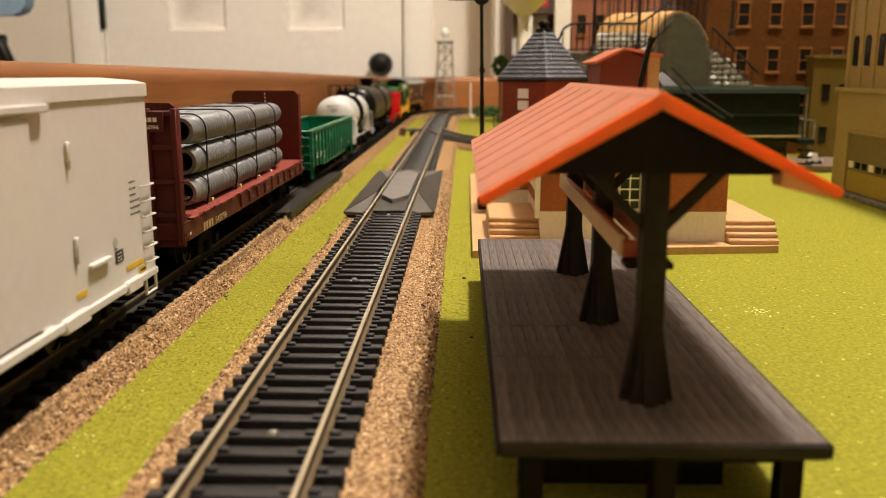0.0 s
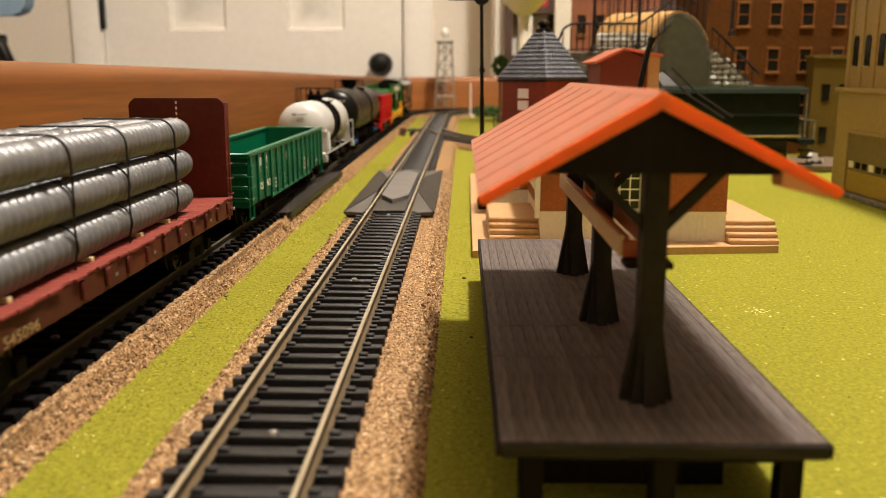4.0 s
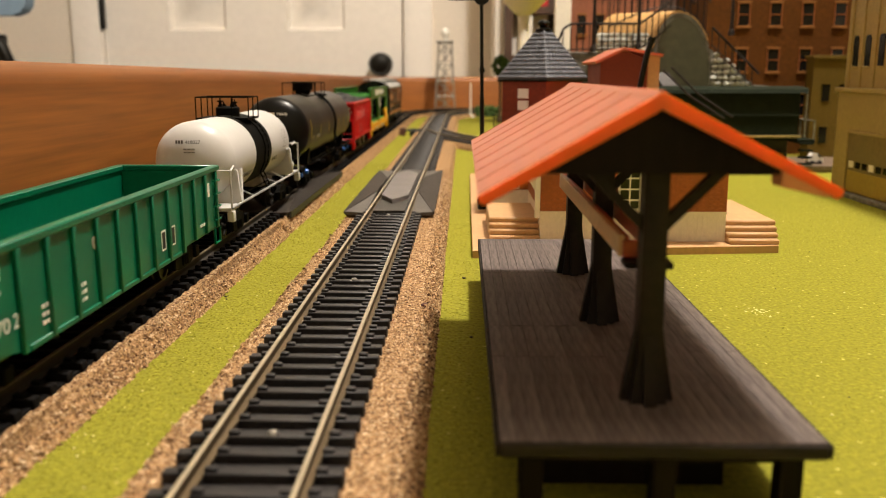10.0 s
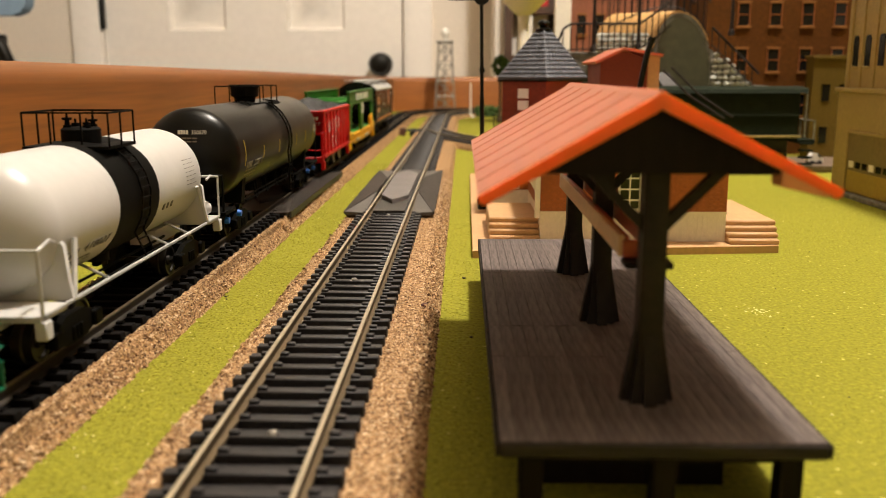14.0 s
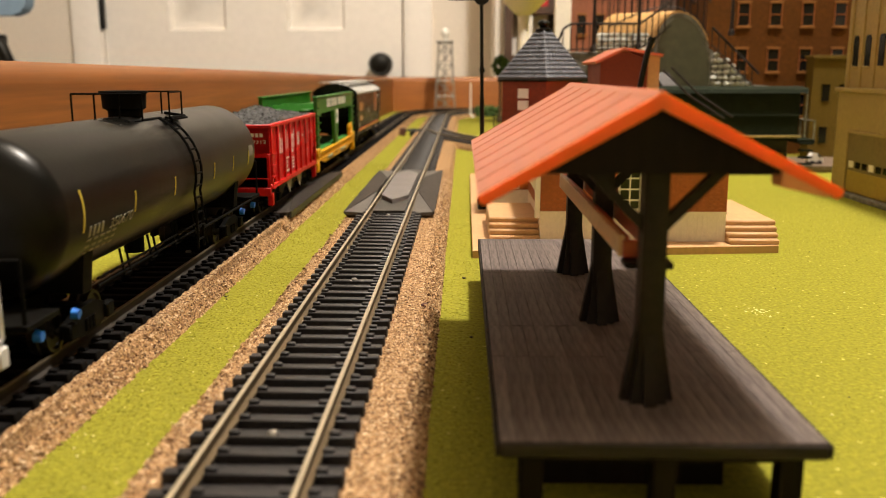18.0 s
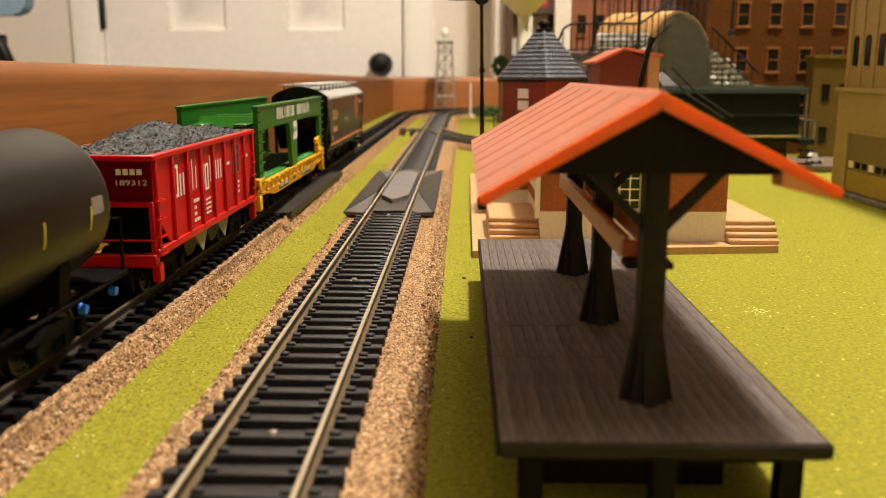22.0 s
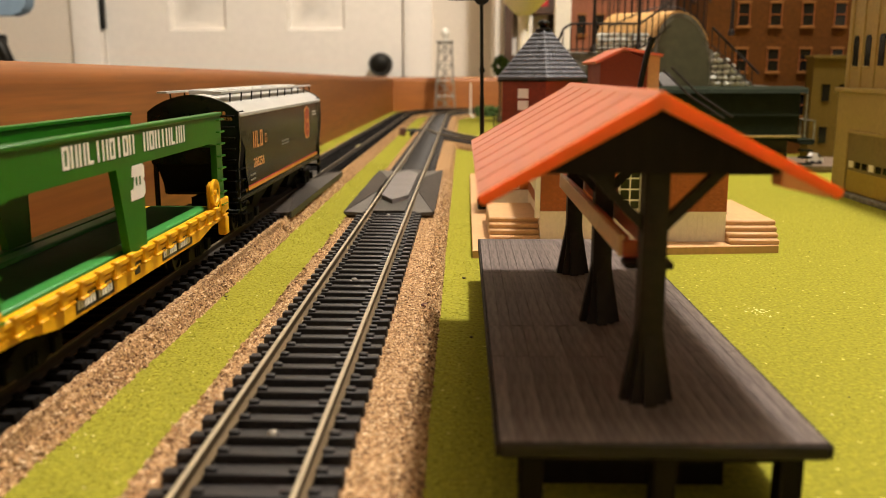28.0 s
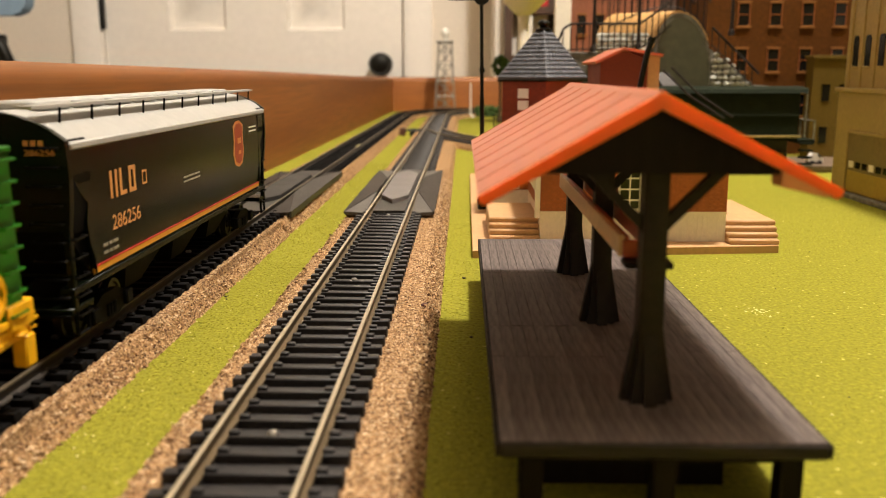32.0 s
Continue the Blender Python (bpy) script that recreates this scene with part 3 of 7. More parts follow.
        prof = [(rx, rz), (ex, ez), (ex - s * 0.2, ez - 0.5), (ex - s * 0.8, ez - 0.8), (rx, rz - t - 0.4)]
        slope = part("roof_slope", B().prism(prof, "y", ya, yb), ORANGE, pf, "orange plastic roof slope")
        n = 8
        for i in range(n):
            y = ya + 2 + (yb - ya - 4) * i / (n - 1)
            part("batten", B().loft([[(rx - s * 0.0, y - 0.45, rz), (rx, y + 0.45, rz), (rx, y + 0.3, rz + 0.2), (rx, y - 0.3, rz + 0.2)],
                                     [(ex - s * 0.3, y - 0.45, ez + 0.1), (ex - s * 0.3, y + 0.45, ez + 0.1), (ex - s * 0.3, y + 0.3, ez + 0.3), (ex - s * 0.3, y - 0.3, ez + 0.3)]]), ORANGE, slope)
    # Added wedge: its pale orange paints light on the right slope's underside.
    part("soffit_end", B().prism([(50.2, 56.6), (57.4, 53.4), (57.4, 52.4), (50.2, 53.9)], "y", 138.2, 143), SOFFIT_LIT, pf, "pale wedge for light on the roof underside")
    for s, ex, ez in ((-1, 2.4, 52.2), (1, 59.9, 53.5)):
        part("rake_edge", B().prism([(rx, rz + 0.05), (ex, ez + 0.05), (ex - s * 0.1, ez - 0.8), (ex - s * 1.0, ez - 1.4), (rx, rz - 2.6)], "y", ya - 0.6, ya + 0.9), GLOW_EDGE, pf, "rake edge, brighter orange for light shining through")
    part("ridge_cap", B().prism([(rx - 1.6, rz - 0.8), (rx, rz + 0.35), (rx + 1.6, rz - 0.8)], "y", ya, yb), ORANGE, pf)
    # the long beam along the posts: tan sides, red top
    part("beam_side", B().box(28.4, 29.5, 157, 257, 38.7, 42.7, 0.2), PALE_TAN, pf, "tan plastic side of the beam")
    part("beam_side", B().box(35.8, 36.9, 157, 257, 38.7, 42.3, 0.2), PALE_TAN, pf, "tan plastic side of the beam")
    part("beam_top", B().box(29.5, 30.4, 157, 257, 38.8, 42.6, 0.2).box(34.6, 35.8, 157, 257, 38.8, 42.2, 0.2).box(29.0, 36.9, 155.6, 157, 38.8, 41.9, 0.2), ORANGE, pf, "red-orange inside of the beam")
    part("bracket", B().box(28.8, 37.4, 152.2, 157, 37.4, 38.6, 0.2), TRIM_BROWN, pf)


# ------------------------------------------------------------------ the station
PANE_PALE = material("pale_pane", "f6f8fc", 0.3, grain=400, var=0.02, bump=0.02)


def station():
    st = thing("station_building", "brown brick station with cream base, slate turret and orange dormer", "station", (75, 460, 0))
    part("base_slab", B().prism([(4, 338), (40, 342), (128, 351), (133, 368), (126, 610), (5, 610)], "z", 0, 3.0), TAN_PLASTIC, st, "tan plastic base slab")
    # main block
    wx0, wx1, wy0, wy1 = 32.2, 108.6, 359.5, 575
    part("wainscot", B().box(wx0, wx1, wy0, wy1, 2.9, 15.0), CREAM, st, "cream ribbed wainscot")
    rib = B().box(-0.25, 0.25, -0.35, 0.0, 3.4, 14.6).mesh("rib", CREAM)
    wains = st.children[-1]
    for i in range(37):
        piece("rib", rib, wains, wx0 + 1.5 + i * 2.05, wy0, 0)
    part("wall", B().box(wx0, wx1, wy0, wy1, 15.0, 44), BRICK_BROWN, st, "brown brick wall")
    course = B().box(wx0 - 0.1, wx1 + 0.1, -0.12, 0.2, -0.3, 0.3).mesh("course", BRICK_BROWN)
    for i in range(16):
        piece("course", course, st.children[-1], 0, wy0, 16.4 + i * 1.7)
    part("cap_rail", B().box(wx0 - 0.4, wx1 + 0.4, wy0 - 0.5, wy0 + 1, 14.6, 15.5), CREAM, st)
    # window with white glazing bars in the front wall
    def window(x, z, w, h, y):
        fr = part("window_frame", B().box(x, x + w, y - 0.9, y - 0.1, z, z + 1).box(x, x + w, y - 0.9, y - 0.1, z + h - 1, z + h).box(x, x + 1, y - 0.9, y - 0.1, z + 1, z + h - 1).box(x + w - 1, x + w, y - 0.9, y - 0.1, z + 1, z + h - 1), MOULD_WHITE, st, "white window frame")
        rows = max(3, round(h / 4.6))
        for k in range(1, rows):
            part("glazing_bar", B().box(x + 1, x + w - 1, y - 0.8, y - 0.3, z + h * k / rows - 0.3, z + h * k / rows + 0.3), MOULD_WHITE, fr)
        part("glazing_bar", B().box(x + w / 2 - 0.3, x + w / 2 + 0.3, y - 0.85, y - 0.3, z + 1, z + h - 1), MOULD_WHITE, fr)
        part("pane", B().box(x + 1, x + w - 1, y - 0.2, y - 0.05, z + 1, z + h - 1), GLASS_DARK, fr)
    window(63.7, 15.8, 9.8, 27, wy0)
    part("roof", B().prism([(29, 43.5), (111, 43.5), (107, 46), (80, 53), (50, 53)], "y", 356, 580), ORANGE, st, "low orange station roof")
    # porch steps, both sides
    for sgn, x0, x1, y0, y1 in ((-1, 11, 32.2, 358, 412), (1, 108.6, 129, 352.6, 424)):
        for i in range(4):
            k = i * 3.3
            part("step", B().box(x0, x1 + (i * 0.45 if sgn > 0 else 0), y0 + k, y1, 3.0 + i * 2.1, 5.1 + i * 2.1, 0.5), TAN_PLASTIC, st)
    # side wing behind the porch, white panels, a window and a corner post
    part("wing_wall", B().box(13.5, wx0, 432, 470, 2.9, 36), BRICK_BROWN, st, "brown brick wing wall")
    part("wing_wainscot", B().box(13.2, wx0, 431, 432, 2.9, 14.6).box(12.9, wx0, 430.4, 432, 13.8, 15.0), MOULD_WHITE, st, "white panelled wainscot")
    window(19.0, 15.4, 9.0, 19, 432)
    post = part("porch_post", B().box(29.6, 31.8, 357.0, 359.2, 13.0, 30, 0.2), MOULD_WHITE, st, "white porch corner post")
    part("porch_bracket", B().prism([(29.4, 24.5), (29.4, 30), (24.6, 30), (27.4, 28)], "y", 357.4, 358.8), MOULD_WHITE, post)
    part("porch_rail", B().wire([(14, 440, 14), (14, 440, 24), (31, 440, 24)], 0.8), MOULD_WHITE, st)
    # octagonal turret
    tx, ty = 49.6, 560
    def ngon(r, z, n=4, tw=-math.pi / 2):
        return [(tx + r * math.cos(tw + 2 * math.pi * i / n), ty + r * math.sin(tw + 2 * math.pi * i / n), z) for i in range(n)]
    part("turret", B().loft([ngon(25, 3), ngon(25, 68)]), BRICK_RED, st, "red brick square turret", smooth=0)
    rf = part("turret_roof", B().loft([ngon(27.5, 67.4), ngon(27.5, 68.6), ngon(4.4, 97.0), ngon(4.2, 97.6)]), SLATE, st, "grey slate turret roof", smooth=0)
    # shingle courses on the turret roof
    rows = 11
    for k in range(rows):
        u = k / rows
        r = 27.5 + (4.6 - 27.5) * u
        z = 68.8 + (97.0 - 68.8) * u
        r2 = 27.5 + (4.6 - 27.5) * (u + 0.8 / rows)
        z2 = 68.8 + (97.0 - 68.8) * (u + 0.8 / rows)
        for i in range(4):
            a0, a1 = -math.pi / 2 + 2 * math.pi * i / 4, -math.pi / 2 + 2 * math.pi * (i + 1) / 4
            p0, p1 = Vector((tx + r * math.cos(a0), ty + r * math.sin(a0), z)), Vector((tx + r * math.cos(a1), ty + r * math.sin(a1), z))
            q0, q1 = Vector((tx + r2 * math.cos(a0), ty + r2 * math.sin(a0), z2)), Vector((tx + r2 * math.cos(a1), ty + r2 * math.sin(a1), z2))
            n = max(2, round((p1 - p0).length / 2.9))
            out = Vector((math.cos((a0 + a1) / 2), math.sin((a0 + a1) / 2), 0.6)) * 0.8
            for j in range(n):
                u0, u1 = (j + 0.08) / n, (j + 0.92) / n
                vs = [p0.lerp(p1, u0), p0.lerp(p1, u1), q0.lerp(q1, u1), q0.lerp(q1, u0)]
                vs = [tuple(v) for v in vs] + [tuple(v + out * (1 if m < 2 else 0.25)) for m, v in enumerate(vs)]
                part("shingle", B().poly(vs, [(0, 1, 2, 3), (4, 5, 6, 7), (0, 1, 5, 4), (1, 2, 6, 5), (2, 3, 7, 6), (3, 0, 4, 7)]), SLATE, rf, smooth=0)
    for p, q in zip(ngon(27.9, 68.8), ngon(4.5, 97.4)):
        part("hip_roll", B().cyl(p, q, 0.5, 0.4, 6), SLATE, rf)
    part("finial", B().lathe([(4.6, 97), (4.8, 98.4), (3.2, 99), (2.2, 99.6), (3.6, 100.8), (3.9, 102), (3.2, 103.2), (1.2, 104)], (tx, ty, 0), "z", 14), BLACK_METAL, st, "black turned finial")
    part("gutter", B().loft([ngon(28.2, 66.6), ngon(28.6, 67.6), ngon(27, 67.9), ngon(26.6, 66.6)]), BLACK_METAL, st)
    for z in (56.4, 49.2):
        part("turret_window", B().loft([[(33.6, 549.6, z), (39.4, 543.8, z), (39.4, 543.8, z + 5.8), (33.6, 549.6, z + 5.8)], [(34.4, 551.4, z), (40.6, 545.4, z), (40.6, 545.4, z + 5.8), (34.4, 551.4, z + 5.8)]]), PANE_PALE, st, "white square window")
    # dormer block behind
    dy = 610
    part("dormer_wall", B().box(93, 125, dy, dy + 60, 40, 80.5).prism([(93, 80.5), (125, 80.5), (108, 87.4)], "y", dy, dy + 60), BRICK_RED, st, "red brick dormer wall")
    part("dormer_side", B().box(125, 132.6, dy - 2, dy + 60, 40, 84), TAN_PLASTIC, st, "tan chimney side")
    for s, pts in ((0, [(88.4, 79.2), (108, 88.6), (108, 86.6), (89.4, 77.6)]), (1, [(108, 88.6), (134, 84.0), (134, 82.4), (108, 86.6)])):
        part("dormer_roof", B().prism(pts, "y", dy - 6, dy + 62), ORANGE, st, "orange dormer roof slope")
    part("stove_pipe", B().wire([(98.0, 500, 60), (101.8, 500, 82), (104, 500, 89.4)], 1.6, 12).cyl((103.4, 500, 88.4), (104.5, 500, 91), 2.1), BLACK_METAL, st, "leaning black stove pipe")


def signal():
    sg = thing("semaphore_signal", "black semaphore signal mast beside the station", "signal", (10, 447, 0))
    part("base", B().lathe([(3.2, 0), (3.2, 2.5), (2.3, 3.2), (2.6, 8), (1.6, 9.4)], (10, 447, 0), "z", 14), BLACK_METAL, sg)
    part("mast", B().cyl((10, 447, 8), (9.4, 447, 60), 1.25, 1.1, 10).cyl((9.4, 447, 60), (8.6, 447, 124), 0.95, 0.8, 10).cyl((9.4, 447, 72), (9.3, 447, 74), 1.35), BLACK_METAL, sg)
    part("arm", B().box(-7.6, 6, 446.2, 447, 106.6, 110.0, 0.3).cyl((8.8, 445.6, 108.4), (8.8, 448, 108.4), 4.0, 4.0, 18), BLACK_METAL, sg)


GRAINS = ((105, 330, 3.4, 0.22, 0.58), (330, 560, 1.0, 0.3, 0.6))


def place_structure():
    room()
    chair_shape()
    layout()
    roadbed("roadbed", left_line, 40, 1900, -24.5, 22.6, "cork roadbed under the outer track", seam=True, grains=GRAINS)
    roadbed("roadbed", near_line, 40, 1850, -23.2, 27.6, "cork roadbed under the inner track", grains=GRAINS)
    roadbed("roadbed", branch_line, 60, 420, -22, 22, "cork roadbed of the branch track", 8)


place_structure()
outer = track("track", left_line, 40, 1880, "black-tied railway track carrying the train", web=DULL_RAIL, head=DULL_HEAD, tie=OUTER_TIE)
inner = track("track", near_line, 40, 1830, "black-tied railway track with nickel rails, empty")
branch = track("track", branch_line, 0, 420, "curved branch track behind the station")
ties(outer, left_line, 60, 1760, TIE_SHADED)
ties(inner, near_line, 110.65, 1700)
ties(branch, branch_line, 60, 400)
crossing("rerailer", -34.6, 404, 0, "grey plastic rerailing crossing on the inner track", L=178)
crossing("rerailer", -100.0, 402, -0.0035, "grey plastic rerailing crossing on the outer track, darkened for reflected cars", 20.0, 172, DARKENED_PANEL, DARK_PANEL, 5.1, "2c2926")
shelter()
station()
signal()
# ------------------------------------------------------------------ the town at the far side
ROOF_TAR = material("tar_roof", "3a3630", 0.8, grain=300, var=0.1)
TAN_WALL = material("tan_wall_plastic", "a28e55", 0.55, grain=400, var=0.06, bump=0.12, coarse=20)
OLIVE_WALL = material("olive_wall_plastic", "655018", 0.65, grain=400, var=0.08, bump=0.15, coarse=20, spec=0.2)
DOOR_OLIVE = material("olive_door_plastic", "77673a", 0.6, grain=400, var=0.08, bump=0.15, coarse=20)
OCHRE = material("ochre_panel", "a08430", 0.5, grain=400, var=0.08, bump=0.1, coarse=20)
BRICK_ORANGE = material("orange_brick_plastic", "5a340a", 0.7, grain=300, var=0.14, bump=0.3, coarse=30, spec=0.15)
SILL_STONE = material("sill_stone_plastic", "8e5d2c", 0.7, grain=400, var=0.06, spec=0.2)
COACH_GREEN = material("coach_green", "1d2318", 0.8, grain=300, var=0.1, bump=0.05, coarse=20, spec=0.1)
STONE_GREY = material("grey_stone", "7c7a70", 0.75, grain=260, var=0.2, bump=0.5, second="5f5e52", coarse=60)
COBBLE = material("pale_cobble", "cfcfc6", 0.6, grain=300, var=0.14, bump=0.4, island=0.18)
ARCH_GREEN = material("arch_olive_green", "4a4a32", 0.6, grain=200, var=0.1, bump=0.2, coarse=30)
DECK_TAN = material("bridge_deck_tan", "c79a5e", 0.6, grain=200, var=0.1, bump=0.2, stretch=(0.2, 1, 1))
IRON = material("brown_black_iron", "231a14", 0.5, 0.3, grain=300, var=0.1)
SILVER_PAINT = material("silver_paint", "8f887c", 0.4, 0.4, grain=300, var=0.08)
LEAF = material("leaf_green", "3f5a24", 0.8, grain=400, var=0.3, bump=0.5)
TERRACOTTA = material("terracotta_plastic", "8e5438", 0.6, grain=300, var=0.1, bump=0.2)
SHELF_WOOD = material("dark_shelf_wood", "4a2f1c", 0.5, grain=90, var=0.2, stretch=(1, 1, 0.08), coarse=10)
CLOTH_RED = material("red_card", "c41f24", 0.6, grain=200, var=0.04)


def sash(parent, x, z, w, h, y, axis="y", face=-1):
    """A window in a wall: glazing set back, a frame, a sill and a lintel."""
    def bx(a0, a1, z0, z1, d0, d1):
        d0, d1 = sorted((y + face * d0, y + face * d1))
        return (a0, a1, d0, d1, z0, z1) if axis == "y" else (d0, d1, a0, a1, z0, z1)
    win = part("window", B().box(*bx(x, x + w, z, z + h, -0.4, 0.25)), GLASS_DARK, parent)
    fr = B()
    for a0, a1, z0, z1 in ((x - 0.6, x, z, z + h), (x + w, x + w + 0.6, z, z + h), (x, x + w, z + h / 2 - 0.3, z + h / 2 + 0.3)):
        fr.box(*bx(a0, a1, z0, z1, 0.0, 0.6))
    part("window_frame", fr, BRICK_BROWN if axis == "y" else TAN_WALL, win)
    if axis == "y":
        part("sill", B().box(*bx(x - 1.6, x + w + 1.6, z - 2.6, z - 0.4, 0.0, 1.6), 0.2), SILL_STONE, win)
        part("lintel", B().box(*bx(x - 1.2, x + w + 1.2, z + h + 0.2, z + h + 2.2, 0.0, 1.0), 0.2), SILL_STONE, win)
    return win


def tan_building():
    tb = thing("tan_building", "tan plastic town building with tall windows and a garage door", "building", (300, 470, 0))
    part("plinth", B().box(224, 420, 395, 551, 0, 2.4, 0.3), STONE_GREY, tb)
    part("lower_wall", B().box(229, 418, 398, 548, 2.4, 60.4, 0.3), TAN_WALL, tb, "tan lower wall")
    part("ledge", B().box(227, 420, 396, 550, 60.4, 63.2, 0.4), TAN_WALL, tb)
    part("upper_wall", B().box(232, 416, 400, 546, 63.2, 168), TAN_WALL, tb, "tan upper wall")
    part("cornice", B().box(228, 420, 396, 550, 168, 173, 0.6), TAN_WALL, tb)
    for ya, yb in ((541.4, 546.2), (526, 530.4), (509, 514.6), (470, 486), (400, 430)):
        part("pilaster", B().box(231.2, 232.2, ya, yb, 63.2, 168, 0.3), TAN_WALL, tb)
    for ya in (532.2, 516.6, 499.6):
        slot = [(ya, 75.6), (ya + 6.6, 75.6), (ya + 6.6, 91.0), (ya + 5.4, 93.0), (ya + 1.2, 93.0), (ya, 91.0)]
        win = part("window", B().prism(slot, "x", 231.5, 232.3), GLASS_DARK, tb, "tall narrow dark window")
        part("sill", B().box(230.9, 232.2, ya - 0.6, ya + 7.2, 74.4, 75.5, 0.15), TAN_WALL, win)
    d = part("garage_door", B().box(228.2, 229.2, 440, 526.5, 2.6, 37.0), DOOR_OLIVE, tb, "olive garage door with a row of panes")
    part("door_panel", B().box(227.7, 228.3, 442, 524, 3.4, 15.5, 0.15), OCHRE, d, "ochre lower door panel")
    for k in range(9):
        part("door_pane", B().box(227.7, 228.3, 517 - k * 8.6, 522.5 - k * 8.6, 17.4, 21.0), GLASS_DARK if k % 3 else CREAM, d)
    part("door_frame", B().box(227.4, 229.4, 526.5, 529, 2.4, 38.6, 0.2).box(227.4, 229.4, 438, 526.5, 37.0, 38.6, 0.2), TAN_WALL, tb)


def olive_building():
    ob = thing("olive_building", "olive low annex building with small dark windows", "building", (340, 768, 0))
    part("wall", B().box(295, 404, 760, 776, 0, 83.4), OLIVE_WALL, ob)
    part("roof_edge", B().box(293.6, 405.5, 758.4, 777.5, 83.4, 86.4, 0.3), OLIVE_WALL, ob)
    for x in (303.3, 318, 334):
        for z in (48.3, 12.7):
            part("window", B().box(x, x + 6.4, 759.3, 760.4, z, z + 14), GLASS_DARK, ob)
            part("lintel", B().box(x - 0.8, x + 7.2, 758.9, 760.2, z + 14.2, z + 15.4), OLIVE_WALL, ob)


def brick_building():
    bb = thing("brick_building", "orange-brown brick town house with rows of sash windows", "building", (300, 850, 0))
    part("wall", B().box(214, 372, 800, 920, 0, 186), BRICK_ORANGE, bb)
    part("cornice", B().box(211, 375, 797, 923, 186, 192, 0.6), SILL_STONE, bb)
    for row in range(4):
        for x in (241.4, 269.2, 297.2, 325.2, 350):
            sash(bb, x, 34.5 + row * 39.2, 9.4, 18.4, 800)


def terracotta_building():
    tc = thing("terracotta_building", "terracotta town building with a cream corner pilaster", "building", (160, 1040, 0))
    part("wall", B().box(112, 215, 1000, 1100, 0, 190), TERRACOTTA, tc)
    part("corner_pilaster", B().box(101, 118, 996, 1012, 0, 190, 0.6), CREAM, tc, "cream corner pilaster")
    part("cornice", B().box(99, 218, 992, 1103, 190, 196, 0.6), CREAM, tc)
    for row in range(4):
        for x in (126, 146, 166, 186):
            sash(tc, x, 30 + row * 42, 9, 20, 1000)


def stone_bridge():
    br = thing("arched_bridge", "arched stone footbridge with olive face, tan deck and iron railings", "bridge", (160, 730, 0))
    part("abutment", B().box(76, 240, 706, 800, 0, 62), STONE_GREY, br)
    part("abutment", B().box(76, 146, 700, 780, 62, 88, 1), STONE_GREY, br, "grey stone retaining wall")
    # barrel with a filled front
    def arc(y, dx, r, zb, top, n=22):
        pts = [(171.6 + dx - r, zb)] + [(171.6 + dx - r * math.cos(math.pi * k / n) - 4.0 * math.sin(math.pi * k / n), 71 + (top - 71) * math.sin(math.pi * k / n) ** 0.86) for k in range(n + 1)] + [(171.6 + dx + r, zb)]
        return [(p, y, q) for p, q in pts]
    part("arch_face", B().loft([arc(702, 0, 20.4, 60, 113.6), arc(704, -0.4, 20.4, 60, 113.6)]), ARCH_GREEN, br, "dark olive filled arch", smooth=0)
    part("arch_ring", B().loft([arc(702.6, 0, 22.6, 60, 117), arc(707, -1, 22.8, 60, 117.4)]), STONE_GREY, br, "grey arch ring", smooth=0)
    part("barrel", B().loft([arc(706, -1, 22.2, 60, 116.4), arc(784, -34, 22.2, 60, 118.0)]), STONE_GREY, br)
    # deck boards laid over the barrel
    n = 14
    for k in range(n):
        a0, a1 = math.pi * (0.12 + 0.72 * k / n), math.pi * (0.12 + 0.72 * (k + 0.94) / n)
        loops = []
        for y, dx, lift in ((704, -0.5, 0.0), (784, -34, 3.0)):
            ps = []
            for rr, tt in ((23.0, 117.4), (24.2, 119.0)):
                q = [(171.6 + dx - rr * math.cos(a) - 4.0 * math.sin(a), y, 71 + lift + (tt - 71) * math.sin(a) ** 0.86) for a in (a0, a1)]
                ps += q if rr < 23.5 else q[::-1]
            loops.append(ps)
        part("deck_board", B().loft(loops), DECK_TAN, br, smooth=0)
    # cobbles on both ramps
    rng = random.Random(12)
    cob = B().lathe([(0.5, -1.9), (2.1, -1.3), (2.6, 0), (2.0, 1.5), (0.5, 2.0)], (0, 0, 0), "z", 7).mesh("cobble", COBBLE)
    for k in range(7):
        for j in range(6):
            x, z = 196 + k * 4.6 + rng.uniform(-0.9, 0.9), 63.5 + j * 4.4
            if z < 89 - k * 3.9:
                piece("cobble", cob, br, x, 703.5 + rng.uniform(-1, 1), z, rng.uniform(0, 3))
    for k in range(11):
        for j in range(4):
            piece("cobble", cob, br, 106 + k * 3.6 + rng.uniform(-0.6, 0.6), 702 + j * 1.0, 89.5 + j * 3.6, rng.uniform(0, 3))
    part("ramp", B().prism([(192, 62), (228, 62), (193, 90)], "y", 705, 780), STONE_GREY, br)
    # iron railings with balusters
    def railing(pts, h, step, y):
        part("hand_rail", B().wire([(x, y, z + h) for x, z in pts], 0.9).wire([(x, y, z + 2) for x, z in pts], 0.5), IRON, br, "iron hand rail")
        for (xa, za), (xb, zb) in zip(pts, pts[1:]):
            m = max(1, int(abs(xb - xa) / step))
            for k in range(m):
                u = k / m
                x, z = xa + (xb - xa) * u, za + (zb - za) * u
                part("baluster", B().cyl((x, y, z), (x, y, z + h), 0.5, 0.5, 5), IRON, br)
    railing([(74, 76), (77, 84), (83, 88), (136, 88), (150, 98), (160, 106)], 21, 4.6, 699)
    railing([(120, 112), (150, 118), (190, 118), (200, 108)], 22, 5, 788)
    railing([(192, 91), (230, 56)], 15, 5, 700)
